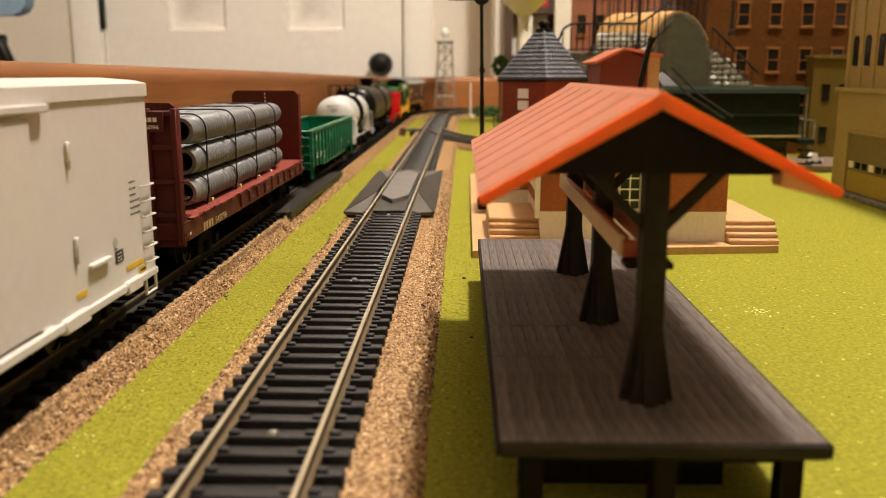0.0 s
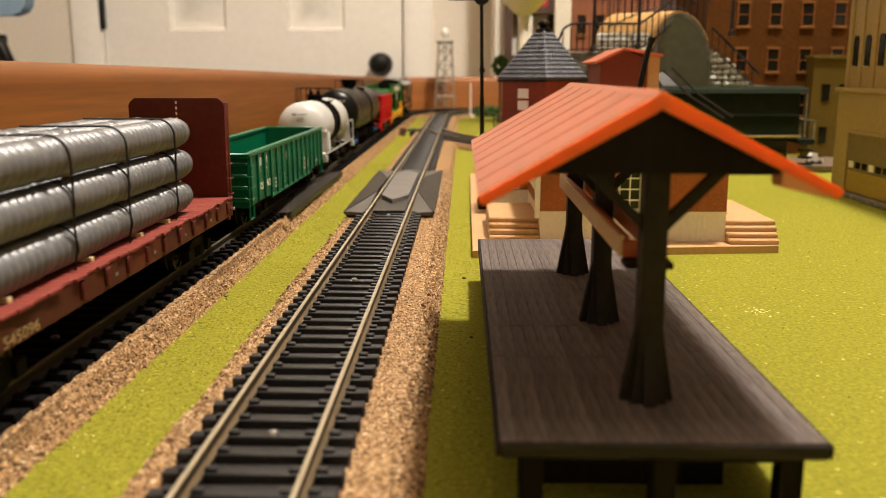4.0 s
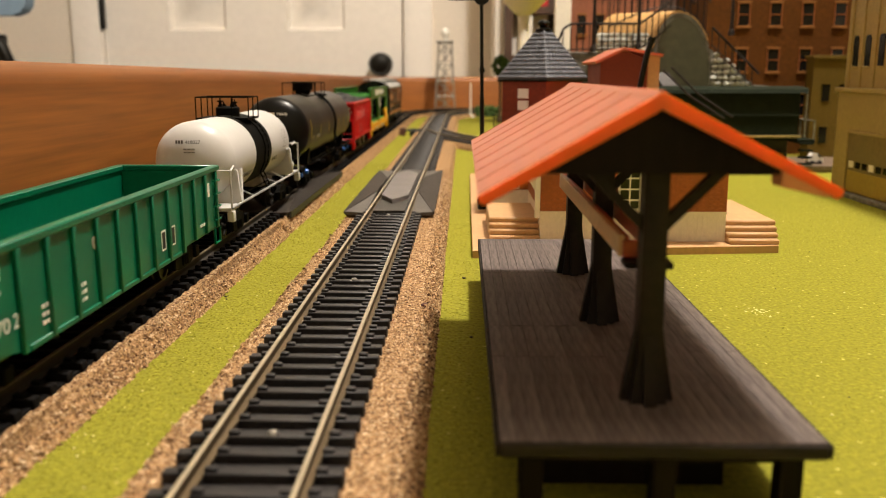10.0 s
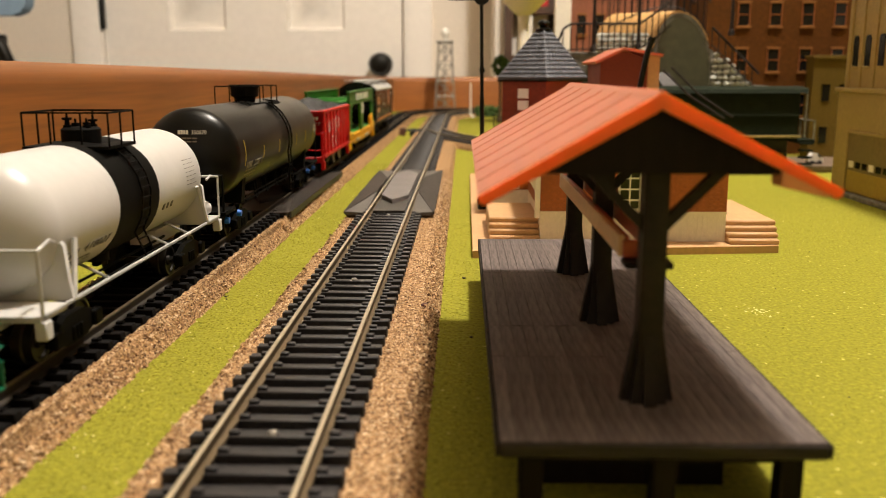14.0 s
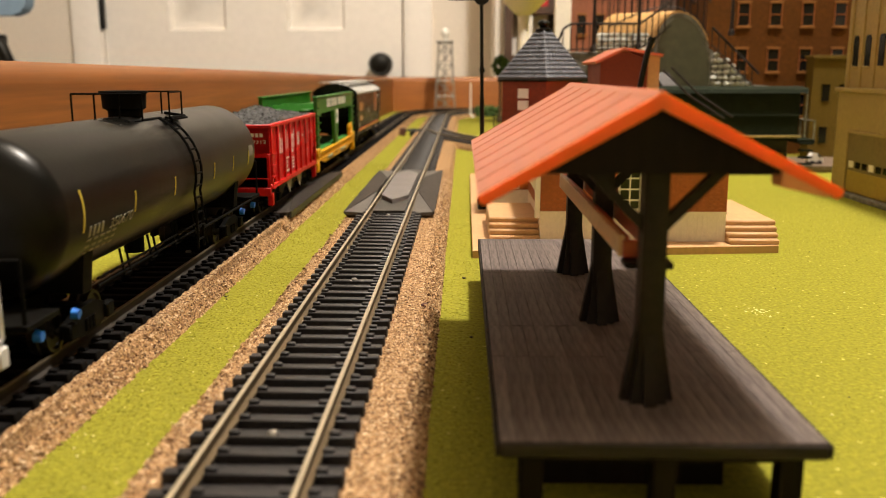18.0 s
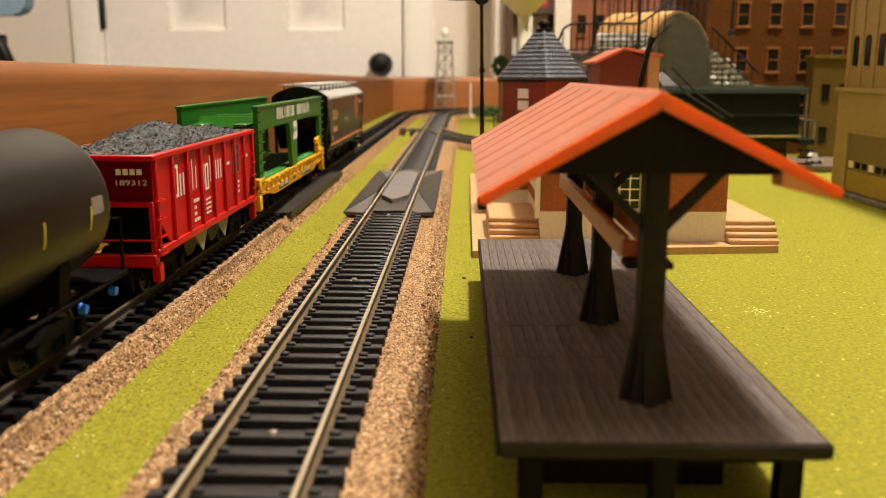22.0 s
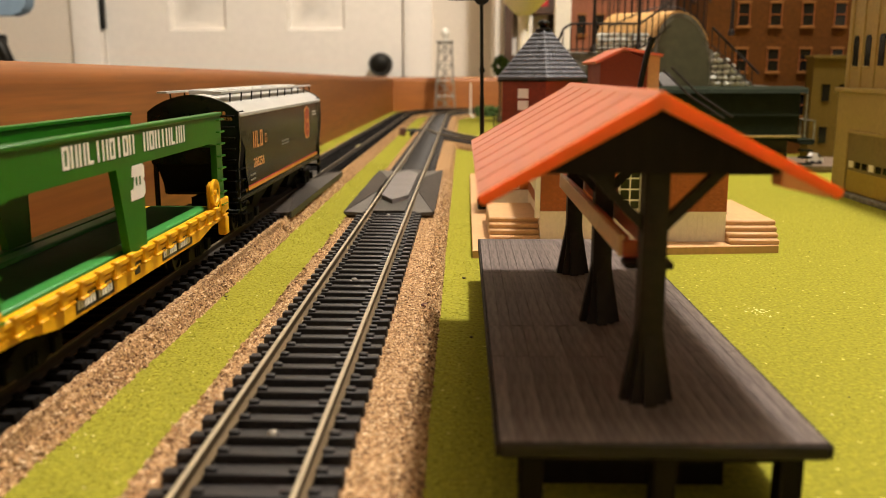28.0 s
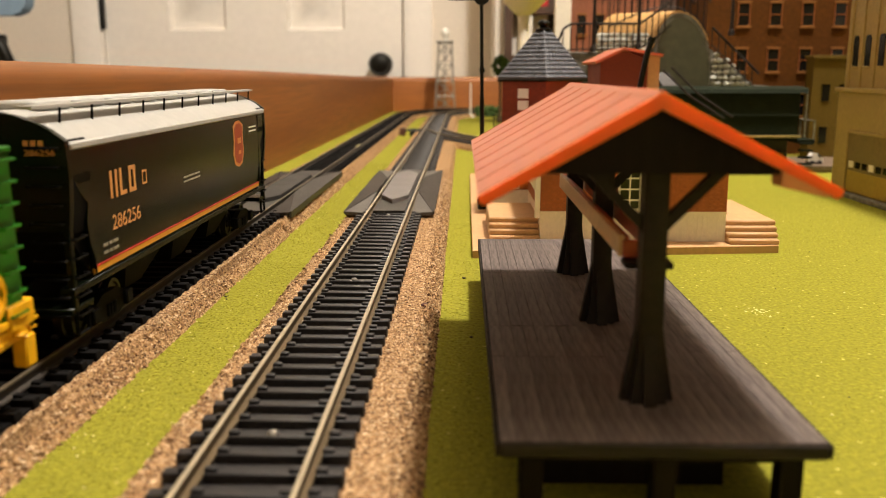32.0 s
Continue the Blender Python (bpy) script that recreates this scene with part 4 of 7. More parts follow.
    railing([(113, 105), (130, 113), (147, 119), (165, 119.5), (180, 112), (190, 98)], 27, 4.6, 701.6)
    for x, z in ((100.6, 88), (135, 90), (206, 100)):
        lp = B().cyl((x, 698, z), (x, 698, z + 58), 1.5, 1.1, 8).lathe([(2.4, z), (2.4, z + 3), (1.5, z + 5)], (x, 698, 0), "z", 10)
        lp.lathe([(1.2, z + 56), (3.4, z + 60), (3.8, z + 66), (1.0, z + 70)], (x, 698, 0), "z", 10)
        part("lamp_post", lp, IRON, br, "black lamp post")
    # stair flight with slanting rail in front of the arch
    part("stair_rail", B().wire([(139.5, 628, 73.8), (159.4, 626, 55.3), (183, 624, 40.2)], 0.8).wire([(145.4, 628, 75.6), (165.3, 626, 56.6), (189, 624, 41)], 0.8), IRON, br)
    part("stair_flight", B().loft([[(148, 700, 60), (160, 700, 60), (160, 700, 72), (148, 700, 72)], [(168, 676, 30), (182, 676, 30), (182, 676, 40), (168, 676, 40)]]), IRON, br)
    for x, z in ((176.5, 47.0), (179.0, 47.8), (181.5, 46.6)):
        piece("cobble", cob, br, x, 669, z)


def green_coach():
    gc = thing("passenger_coach", "dark green passenger coach parked behind the station", "rail car", (190, 655, 0))
    part("siding_rail", B().box(60, 330, 646, 648, 0, 3).box(60, 330, 662.5, 664.5, 0, 3), RAIL_STEEL, gc)
    part("body", B().box(96, 241, 640, 671, 24, 58, 0.6), COACH_GREEN, gc)
    rf = [(638.4, 57.5), (640, 60.5), (645, 61.6), (655.5, 62.4), (666, 61.6), (671, 60.5), (672.6, 57.5)]
    part("roof", B().prism(rf, "x", 92, 246), COACH_GREEN, gc)
    part("belt_rail", B().box(96, 241, 639.2, 640, 41, 42.4, 0.2), COACH_GREEN, gc)
    part("sill_stripe", B().box(94, 243, 638.8, 640.4, 26.0, 27.6, 0.2), TAN_WALL, gc, "tan stripe along the sill")
    part("end_platform", B().box(241, 254, 641, 670, 22, 24.6, 0.3), COACH_GREEN, gc)
    rl = B().wire([(253, 642, 24), (253, 642, 38), (253, 669, 38), (253, 669, 24)], 0.7)
    part("end_railing", rl.wire([(246, 641.5, 26), (246, 641.5, 60)], 0.8), STONE_GREY, gc, "worn grey end railing")
    for z in (6, 11, 16, 21):
        part("step", B().box(243.5, 252.5, 639, 645, z, z + 1.4, 0.2), COACH_GREEN, gc)
    for cx in (122, 218):
        tk = part("truck", B().box(cx - 17, cx + 17, 641.5, 643.5, 6, 16, 0.6).box(cx - 17, cx + 17, 667.5, 669.5, 6, 16, 0.6).box(cx - 4, cx + 4, 643, 668, 12, 24), SATIN_EARLY, gc)
        for dx in (-11, 11):
            part("wheel", B().cyl((cx + dx, 645, 8.4), (cx + dx, 648.2, 8.4), 5.4, 5.4, 18).cyl((cx + dx, 662.6, 8.4), (cx + dx, 665.8, 8.4), 5.4, 5.4, 18), SATIN_EARLY, tk)
    # Underframe stretched into a full dark block, for the shade under the coach.
    part("underframe", B().box(104, 236, 646, 666, 7, 24, 0.6), SATIN_EARLY, gc)


SATIN_EARLY = material("dull_black_plastic", "1a1815", 0.55, grain=400, var=0.1)


def small_car():
    vc = thing("model_van", "small white model van parked behind the green coach", "vehicle", (241, 602, 0))
    part("body", B().prism([(234, 5), (252, 5), (252, 10), (249, 11), (246.5, 15.4), (239, 16.4), (236, 11), (234, 10)], "y", 594, 606), MOULD_WHITE, vc)
    for x in (238.5, 247.5):
        for y in (593.5, 604.5):
            part("wheel", B().cyl((x, y, 3.4), (x, y + 2, 3.4), 3.4, 3.4, 14), SATIN_EARLY, vc)
    part("chassis", B().box(235, 251, 595, 605, 3.4, 5.4), SATIN_EARLY, vc)
    part("windscreen", B().prism([(247, 10.9), (249, 11.0), (246.8, 15.0), (244.6, 15.0)], "y", 593.6, 606.4), GLASS_DARK, vc)
    vc.scale = (0.62, 0.62, 0.62)
    vc.location = (0.276, 0.7, 0)
    solid("pavement", B().box(234, 330, 676, 756, 0, 1.6, 0.3), material("pink_pavement", "65523f", 0.7, grain=300, var=0.1, bump=0.3), "pale pinkish pavement slab beside the tan building", "pavement", kind="structure")


def water_tower():
    wt = thing("water_tower", "cream bulb water tower on a single stem", "water tower", (83, 1250, 0))
    part("stem", B().lathe([(20, 0), (12, 10), (8, 30), (7.4, 90), (7.4, 140), (8.6, 150)], (83, 1250, 0), "z", 24), CREAM, wt)
    part("bowl", B().lathe([(8, 149), (14, 153), (32, 171), (36, 182), (36, 196), (30, 210), (16, 219), (2, 222)], (83, 1250, 0), "z", 32), CREAM, wt)


def lattice_tower():
    lt = thing("beacon_tower", "silver lattice beacon tower with a round lamp head", "tower", (-33.5, 1640, 0))
    def at(sx, sy, z):
        k = 18.2 - 6.6 * z / 127
        return (-33.5 + sx * k, 1640 + sy * k, z)
    corners = ((-1, -1), (1, -1), (1, 1), (-1, 1))
    for sx, sy in corners:
        part("leg", B().cyl(at(sx, sy, 0), at(sx, sy, 127), 1.7, 1.4, 6), SILVER_PAINT, lt)
    zs = (2, 30, 58, 86, 110, 127)
    for (a, b) in zip(corners, corners[1:] + corners[:1]):
        for z0, z1 in zip(zs, zs[1:]):
            part("cross_brace", B().cyl(at(*a, z0), at(*b, z1), 0.8, 0.8, 5).cyl(at(*b, z0), at(*a, z1), 0.8, 0.8, 5), SILVER_PAINT, lt)
            part("strut", B().cyl(at(*a, z1), at(*b, z1), 1.0, 1.0, 5), SILVER_PAINT, lt)
    part("platform", B().box(-49, -18, 1624, 1656, 126, 129, 0.4), SILVER_PAINT, lt)
    part("ladder", B().wire([(-33.5, 1624, 0), (-33.5, 1629, 127)], 1.2), SILVER_PAINT, lt)
    part("beacon", B().lathe([(5, 129), (5, 136), (7.6, 139), (8, 145), (5, 151), (1, 153)], (-33.5, 1640, 0), "z", 18), MOULD_WHITE, lt, "round white beacon head")


def far_details():
    po = thing("flag_pole", "thin white pole on a round foot", "pole", (12.3, 1464, 0))
    part("pole", B().cyl((12.3, 1464, 0), (12.0, 1464, 56), 1.3, 1.1, 8), MOULD_WHITE, po)
    part("foot", B().lathe([(6, 0), (6, 2), (3, 4), (1.4, 6)], (12.3, 1464, 0), "z", 14), MOULD_WHITE, po)
    # hedge of small clumps
    rng = random.Random(2)
    hb = B()
    for k in range(170):
        x, y, z = rng.uniform(20, 62), rng.uniform(1478, 1490), rng.uniform(1, 17)
        r = rng.uniform(1.6, 3.2)
        hb.lathe([(0.3, -r), (r, -r * 0.3), (r * 0.9, r * 0.4), (0.3, r)], (x, y, z), "z", 5)
    solid("hedge", hb, LEAF, "clipped dark green hedge", "hedge", (41, 1484, 0), kind="stuff", smooth=0)
    tr = thing("tree", "small round model tree behind the turret", "tree", (54, 1300, 0))
    part("trunk", B().cyl((54, 1300, 0), (54, 1300, 62), 2.6, 1.6, 8).cyl((54, 1300, 50), (48, 1297, 78), 1.2, 0.7, 6).cyl((54, 1300, 52), (60, 1303, 80), 1.2, 0.7, 6), SHELF_WOOD, tr)
    cb = B()
    for k in range(260):
        a, b, q = rng.uniform(0, 6.283), rng.uniform(-1, 1), rng.uniform(0.3, 1) ** 0.5
        x, y, z = 54 + 12 * q * math.cos(a) * (1 - b * b) ** 0.5, 1300 + 12 * q * math.sin(a) * (1 - b * b) ** 0.5, 82 + 15 * q * b
        r = rng.uniform(1.2, 2.6)
        cb.lathe([(0.3, -r), (r, -r * 0.3), (r * 0.9, r * 0.4), (0.3, r)], (x, y, z), "z", 5)
    part("crown", cb, LEAF, tr, smooth=0)
    fe = thing("fence", "dark post fence beside the far lawn", "fence", (42, 1000, 0))
    for k in range(6):
        part("post", B().box(34 + k * 3.5, 35.4 + k * 3.5, 1000 - k * 22, 1001.4 - k * 22, 0, 26), IRON, fe)
    part("rail", B().wire([(34.7, 1000, 22), (52.2, 890, 22)], 0.7).wire([(34.7, 1000, 12), (52.2, 890, 12)], 0.7), IRON, fe)
    sw = thing("switch_stand", "dark switch stand beside the turnout", "switch", (-69, 1030, 0))
    part("stand", B().box(-74, -67, 1026, 1034, 0, 9, 0.8), material("rust_brown", "4a2618", 0.6, grain=300), sw)
    part("lever", B().wire([(-67, 1030, 6), (-58, 1032, 7), (-48, 1032, 6.4)], 1.3), SATIN_EARLY, sw)
    part("motor_box", B().box(-62, -50, 1022, 1042, 0, 5.6, 0.6), SATIN_EARLY, sw)
    # dark shelves in the room behind, added in place of a dark doorway
    bc = thing("bookcase", "dark wooden bookcase added in place of a dark doorway", "bookcase", (260, 2040, -830))
    part("side_panel", B().box(92, 108, 1990, 2200, -830, 900), SHELF_WOOD, bc)
    part("side_panel", B().box(560, 576, 1990, 2200, -830, 900), SHELF_WOOD, bc)
    part("back_panel", B().box(108, 560, 2185, 2200, -830, 900), SHELF_WOOD, bc)
    for z in (-820, -480, -180, 95, 200, 560, 884):
        part("shelf", B().box(108, 560, 1992, 2185, z, z + 16), SHELF_WOOD, bc)
    solid("red_box", B().box(150, 186, 2000, 2040, 216, 300, 1.5), CLOTH_RED, "bright red cardboard box on the bookcase shelf", "box", (168, 2020, 216))
    solid("storage_box", B().box(128, 152, 1996, 2120, 111, 196, 1.5), CREAM, "cream storage box on the bookcase shelf", "box", (140, 2060, 111))


def grass_tufts():
    """Fibres of the mat that stand up in small clumps, on the strip between the tracks and on the lawn."""
    rng = random.Random(31)
    b = B()
    for x0, x1, y0, y1, many, lo, hi in ((-80, -56, 120, 330, 9000, 0.28, 0.6), (-80, -56, 330, 700, 6000, 0.4, 0.8), (-8, 6, 125, 420, 2600, 0.3, 0.6), (58, 240, 150, 560, 9000, 0.3, 0.6)):
        for _ in range(many):
            x, y, r = rng.uniform(x0, x1), rng.uniform(y0, y1), rng.uniform(lo, hi)
            a, lean = rng.uniform(0, 6.28), rng.uniform(0, 6.28)
            base = [(x + r * math.cos(a + k * 2.094) * rng.uniform(0.6, 1.1), y + r * math.sin(a + k * 2.094) * rng.uniform(0.6, 1.1), -0.02) for k in range(3)]
            b.poly(base + [(x + 0.5 * r * math.cos(lean), y + 0.5 * r * math.sin(lean), r * rng.uniform(0.1, 0.42))], [(0, 1, 3), (1, 2, 3), (2, 0, 3)])
    solid("grass_tufts", b, TUFT, "small uneven clumps of olive green mat fibre", "grass", (0, 300, 0), kind="stuff", smooth=0)


def litter():
    """Crumbs and nails on the mat and the track."""
    rng = random.Random(21)
    crumb = B().lathe([(0.2, -0.25), (0.7, -0.1), (0.6, 0.25), (0.2, 0.4)], (0, 0, 0.2), "z", 6)
    pale = material("pale_crumb", "d8cc90", 0.8, grain=800, var=0.1)
    dark = material("dark_crumb", "2c1c10", 0.8, grain=800, var=0.1)
    cr = thing("crumbs", "pale and dark crumbs scattered on the grass mat", "crumbs", (0, 300, 0), kind="stuff")
    mp, md = crumb.mesh("crumb", pale), crumb.mesh("crumb", dark)
    for k in range(90):
        x, y = (rng.uniform(-80, -58), rng.uniform(130, 700)) if k % 3 else (rng.uniform(62, 220), rng.uniform(150, 520))
        ob = piece("crumb", mp if rng.random() < 0.9 else md, cr, x, y, 0, rng.uniform(0, 6))
        s = rng.uniform(0.15, 0.55)
        ob.scale = (s, s * rng.uniform(0.6, 1.4), s)
    for x, y, s in ((0.5, 303, 1.0), (-9, 278, 1.6), (-8.4, 268, 1.2), (2.5, 232, 0.8), (-77, 275, 0.8), (-76, 272, 0.6)):
        ob = piece("crumb", md, cr, x, y, 0)
        ob.scale = (s, s, s)
    for k in range(26):
        ob = piece("crumb", mp, cr, rng.gauss(90.8, 2.6), rng.gauss(261, 3.0), 0, rng.uniform(0, 6))
        q = rng.uniform(0.2, 0.6)
        ob.scale = (q, q * rng.uniform(0.6, 1.6), q * 0.5)
    rust = piece("crumb", crumb.mesh("crumb", material("rust_crumb", "4e120c", 0.7, grain=800)), cr, -11.0, 246.4, 5)
    rust.scale = (1.5, 2.2, 1.6)
    chip = piece("crumb", mp, cr, -91, 765, 9)
    chip.scale = (3.4, 5, 2)
    nm = B().lathe([(0.4, 6.0), (1.0, 7.3), (1.1, 7.55), (0.8, 7.95), (0.25, 8.1)], (0, 0, 0), "z", 12).mesh("nail", material("nail_steel", "a39f97", 0.3, 0.7, grain=300, var=0.05))
    for line_, tr, cs in ((near_line, inner, (148.4, 269.2, 397.6)), (left_line, outer, (206, 312))):
        for c in cs:
            x, y, _ = line_(c)
            piece("nail", nm, tr, x, y, 0)


for build in (tan_building, olive_building, brick_building, terracotta_building, stone_bridge, green_coach, small_car, water_tower, lattice_tower, far_details, grass_tufts, litter):
    build()
# ------------------------------------------------------------------ rolling stock (each car in its own space: origin on the rail head, +y to its rear)
CARS = []
AXLES = []
BOX_WHITE = material("box_car_white", "d2ccc6", 0.42, grain=300, var=0.03, bump=0.03, coarse=18)
MAROON = material("oxide_red_plastic", "56170d", 0.55, grain=500, var=0.08, bump=0.08, second="48120a", coarse=30, spec=0.3)
DECK_RED = material("deck_red", "7e2a1c", 0.7, grain=400, var=0.14, bump=0.25, stretch=(0.2, 1, 1))
SILVER = material("silver_pipe", "78787a", 0.42, 0.3, grain=500, var=0.06, bump=0.05, coarse=30)
STRAP = material("black_strap", "15120f", 0.6, grain=500)
BLOCK_WOOD = material("pale_block_wood", "d8c490", 0.7, grain=400, var=0.1)
JADE = material("jade_green_plastic", "006244", 0.3, grain=400, var=0.05, bump=0.05, coarse=25, spec=0.4)
JADE_DARK = material("jade_green_inside", "00603f", 0.4, grain=400, var=0.06, bump=0.05, coarse=25)
TANK_WHITE = material("tank_white", "c4c2be", 0.32, grain=300, var=0.02, bump=0.02, coarse=15)
TANK_BLACK = material("tank_black", "0c0b08", 0.29, grain=400, var=0.08, bump=0.03, coarse=25, spec=0.2)
SATIN_BLACK = material("satin_black", "0c0b09", 0.6, grain=400, var=0.1, bump=0.05, spec=0.05)
HOPPER_RED = material("hopper_red", "ba080c", 0.36, grain=400, var=0.05, bump=0.05, coarse=25, spec=0.3)
COAL = material("coal", "1d1d1f", 0.42, grain=1400, var=0.4, bump=1.0, coarse=200, spec=0.7)
RACK_GREEN = material("rack_green", "1c600d", 0.36, grain=400, var=0.05, bump=0.05, coarse=25, spec=0.3)
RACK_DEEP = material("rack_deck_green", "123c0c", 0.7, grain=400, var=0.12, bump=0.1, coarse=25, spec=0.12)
RACK_MINT = material("deck_mint", "2f8234", 0.5, grain=400, var=0.06, bump=0.05, coarse=25)
FLAT_YELLOW = material("flat_car_yellow", "eaac0c", 0.4, grain=400, var=0.05, bump=0.05, coarse=25)
HOPPER_DARK = material("dark_hopper_green", "0d130a", 0.22, grain=300, var=0.06, bump=0.02, coarse=18, spec=0.17)
ROOF_WHITE = material("roof_white", "a9a7a1", 0.45, grain=300, var=0.04, bump=0.05, coarse=18)
MARK_WHITE = material("marking_white", "e4ded0", 0.5, grain=600, var=0.03, bump=0)
MARK_BLACK = material("marking_black", "1c1a18", 0.5, grain=600, var=0.03, bump=0)
MARK_GREY = material("marking_grey", "55504a", 0.5, grain=600, var=0.05, bump=0)
MARK_WORN = material("marking_worn", "88826f", 0.5, grain=600, var=0.08, bump=0)
PLATE_PALE = material("outlet_plate_pale", "8d8774", 0.6, grain=500, var=0.06)
BLUE_KNOB = material("blue_hose", "1668c8", 0.4, grain=500, var=0.05)
HERALD_RED = material("herald_red", "963c1e", 0.5, grain=500, var=0.06)
# Sill maroon shifted to brown, for the light falling on the right side.
LIT_SILL = material("lit_maroon_sill", "57280f", 0.6, grain=400, var=0.16, bump=0.08, second="43180b", coarse=50, spec=0.3)
MARK_YELLOW = material("marking_yellow", "d8b02a", 0.5, grain=600, var=0.03, bump=0)
STRIPE_GOLD = material("stripe_gold", "c98f24", 0.45, grain=600, var=0.05, bump=0)
MARK_GOLD = material("marking_gold", "c98a4a", 0.5, grain=600, var=0.03, bump=0)
MARK_DIM = material("marking_dim", "7a7262", 0.5, grain=600, var=0.05, bump=0)
MARK_RED = material("marking_red", "b02a1a", 0.5, grain=600, var=0.03, bump=0)
WHEEL_STEEL = material("wheel_steel", "2c2822", 0.4, 0.7, grain=600, var=0.1, bump=0.05)


SILL_GOLD = material("sill_marking_gold", "a98d5c", 0.6, grain=700, var=0.12, bump=0)


def wheelset_mesh():
    b = B()
    for s in (-1, 1):
        b.lathe([(1.2, s * 5.2), (4.9, s * 5.4), (5.3, s * 7.0), (5.3, s * 7.6), (4.75, s * 7.9), (4.65, s * 9.8), (3.9, s * 9.8), (3.5, s * 9.2), (1.6, s * 9.0), (1.4, s * 9.9)], (0, 0, 0), "x", 20)
    b.cyl((-12.5, 0, 0), (12.5, 0, 0), 1.1, 1.1, 8)
    return b.mesh("wheelset", WHEEL_STEEL)


WHEELSET = wheelset_mesh()


def truck(car, y, mat=None, marks=False):
    """A bogie with two side frames, a bolster and two turning wheelsets."""
    mat = mat or SATIN_BLACK
    tk = part("truck", B().box(-11, 11, y - 2.6, y + 2.6, 4.6, 8.6, 0.4).cyl((0, y, 8), (0, y, 10.2), 4), mat, car)
    for s in (-1, 1):
        x = s * 12.2
        prof = [(-11.6, 3.4), (-11.6, 6.4), (-8, 7.2), (-4.4, 8.6), (4.4, 8.6), (8, 7.2), (11.6, 6.4), (11.6, 3.4), (8.6, 3.0), (5, 1.8), (-5, 1.8), (-8.6, 3.0)]
        fr = B().prism([(y + a, z) for a, z in prof], "x", x - 0.9, x + 0.9)
        part("side_frame", fr, mat, tk)
        for dy in (-10.2, 10.2):
            part("journal_box", B().box(x - 0.2 if s > 0 else x - 2.0, x + 2.0 if s > 0 else x + 0.2, y + dy - 2, y + dy + 2, 2.9, 6.7, 0.4), mat, tk)
        sp = B()
        for dy in (-1.8, 0, 1.8):
            sp.cyl((x + s * 0.7, y + dy, 2.6), (x + s * 0.7, y + dy, 5.6), 0.85, 0.85, 8)
        part("spring", sp, mat, tk)
    for dy in (-10.2, 10.2):
        w = new("wheelset", WHEELSET)
        w.parent = tk
        w.location = (0, (y + dy) * S, 4.7 * S)
        AXLES.append((w, (y + dy), car))
    return tk


def coupler(car, y, s):
    part("coupler", B().box(-1.2, 1.2, min(y, y + s * 8), max(y, y + s * 8), 7.2, 9.2, 0.3).box(-2.4, 1.8, min(y + s * 6, y + s * 9.5), max(y + s * 6, y + s * 9.5), 6.6, 9.8, 0.5), SATIN_BLACK, car)


def car(name, label, category, front, rear):
    ob = thing(name, label, category, (0, 0, 0), group="cars of the train")
    CARS.append((ob, (front + rear) / 2, (rear - front) * 0.34))
    return ob


def ladder(car_, mat, x, y0, y1, z0, z1, n, face="side"):
    """Bent grab irons one above the other: along the side (x fixed) or across an end (y fixed)."""
    b = B()
    if face == "side":
        b.wire([(x - 0.3, y0, 0), (x + 1.1, y0, 0), (x + 1.1, y1, 0), (x - 0.3, y1, 0)], 0.3, 6)
    else:
        b.wire([(y0, x, 0), (y0, x + face, 0), (y1, x + face, 0), (y1, x, 0)], 0.3, 6)
    me = b.mesh("grab_iron", mat)
    for k in range(n):
        piece("grab_iron", me, car_, 0, 0, z0 + (z1 - z0) * k / (n - 1))


def side_mark(car_, mat, x, y, z, w, h, name="marking", t=0.12):
    """A flat painted patch on the +x side: from y on towards the rear, so that the near end reads first."""
    return part(name, B().box(x, x + t, y, y + w, z, z + h), mat, car_)


def marks_row(car_, mat, x, y, z, widths, h, gap, slope=0.0):
    for w in widths:
        if w > 0:
            side_mark(car_, mat, x, y, z, w, h, "marking")
        y += abs(w) + gap


def side_text(car_, text, mat, x, y, z, h, width, name="number"):
    """Characters on the +x side; the line runs from the near end to the rear."""
    m = Matrix.Translation((x, y, z)) @ Matrix(((0, 0, 1, 0), (1, 0, 0, 0), (0, 1, 0, 0), (0, 0, 0, 1)))
    return lettering(text, h, mat, car_, m, name, width)


def glyph(car_, mat, x, y, z, w, h, kind, k=0.3):
    """A painted character as a plain shape of its size: a bar, a pair of bars, an open frame, or a bar with a foot."""
    b, q, t = B(), w * k, 0.12
    if kind == "bar":
        b.box(x, x + t, y + w * 0.36, y + w * 0.36 + q, z, z + h)
    else:
        b.box(x, x + t, y, y + q, z, z + h)
    if kind in ("twin", "frame"):
        b.box(x, x + t, y + w - q, y + w, z, z + h)
    if kind == "frame":
        b.box(x, x + t, y + q, y + w - q, z + h - q * 0.8, z + h)
    if kind in ("frame", "foot"):
        b.box(x, x + t, y + q, y + w - q * (1 if kind == "frame" else 0.2), z, z + q * 0.8)
    return part("marking", b, mat, car_)


def curved_text(car_, text, mat, r, zc, a, y, h, width):
    """Characters on a tank's side, at the angle a from level."""
    ca, sa = math.cos(a), math.sin(a)
    turn = Matrix(((0, -sa, ca, r * ca), (1, 0, 0, y), (0, ca, sa, zc + r * sa), (0, 0, 0, 1)))
    return lettering(text, h, mat, car_, turn, "number", width)


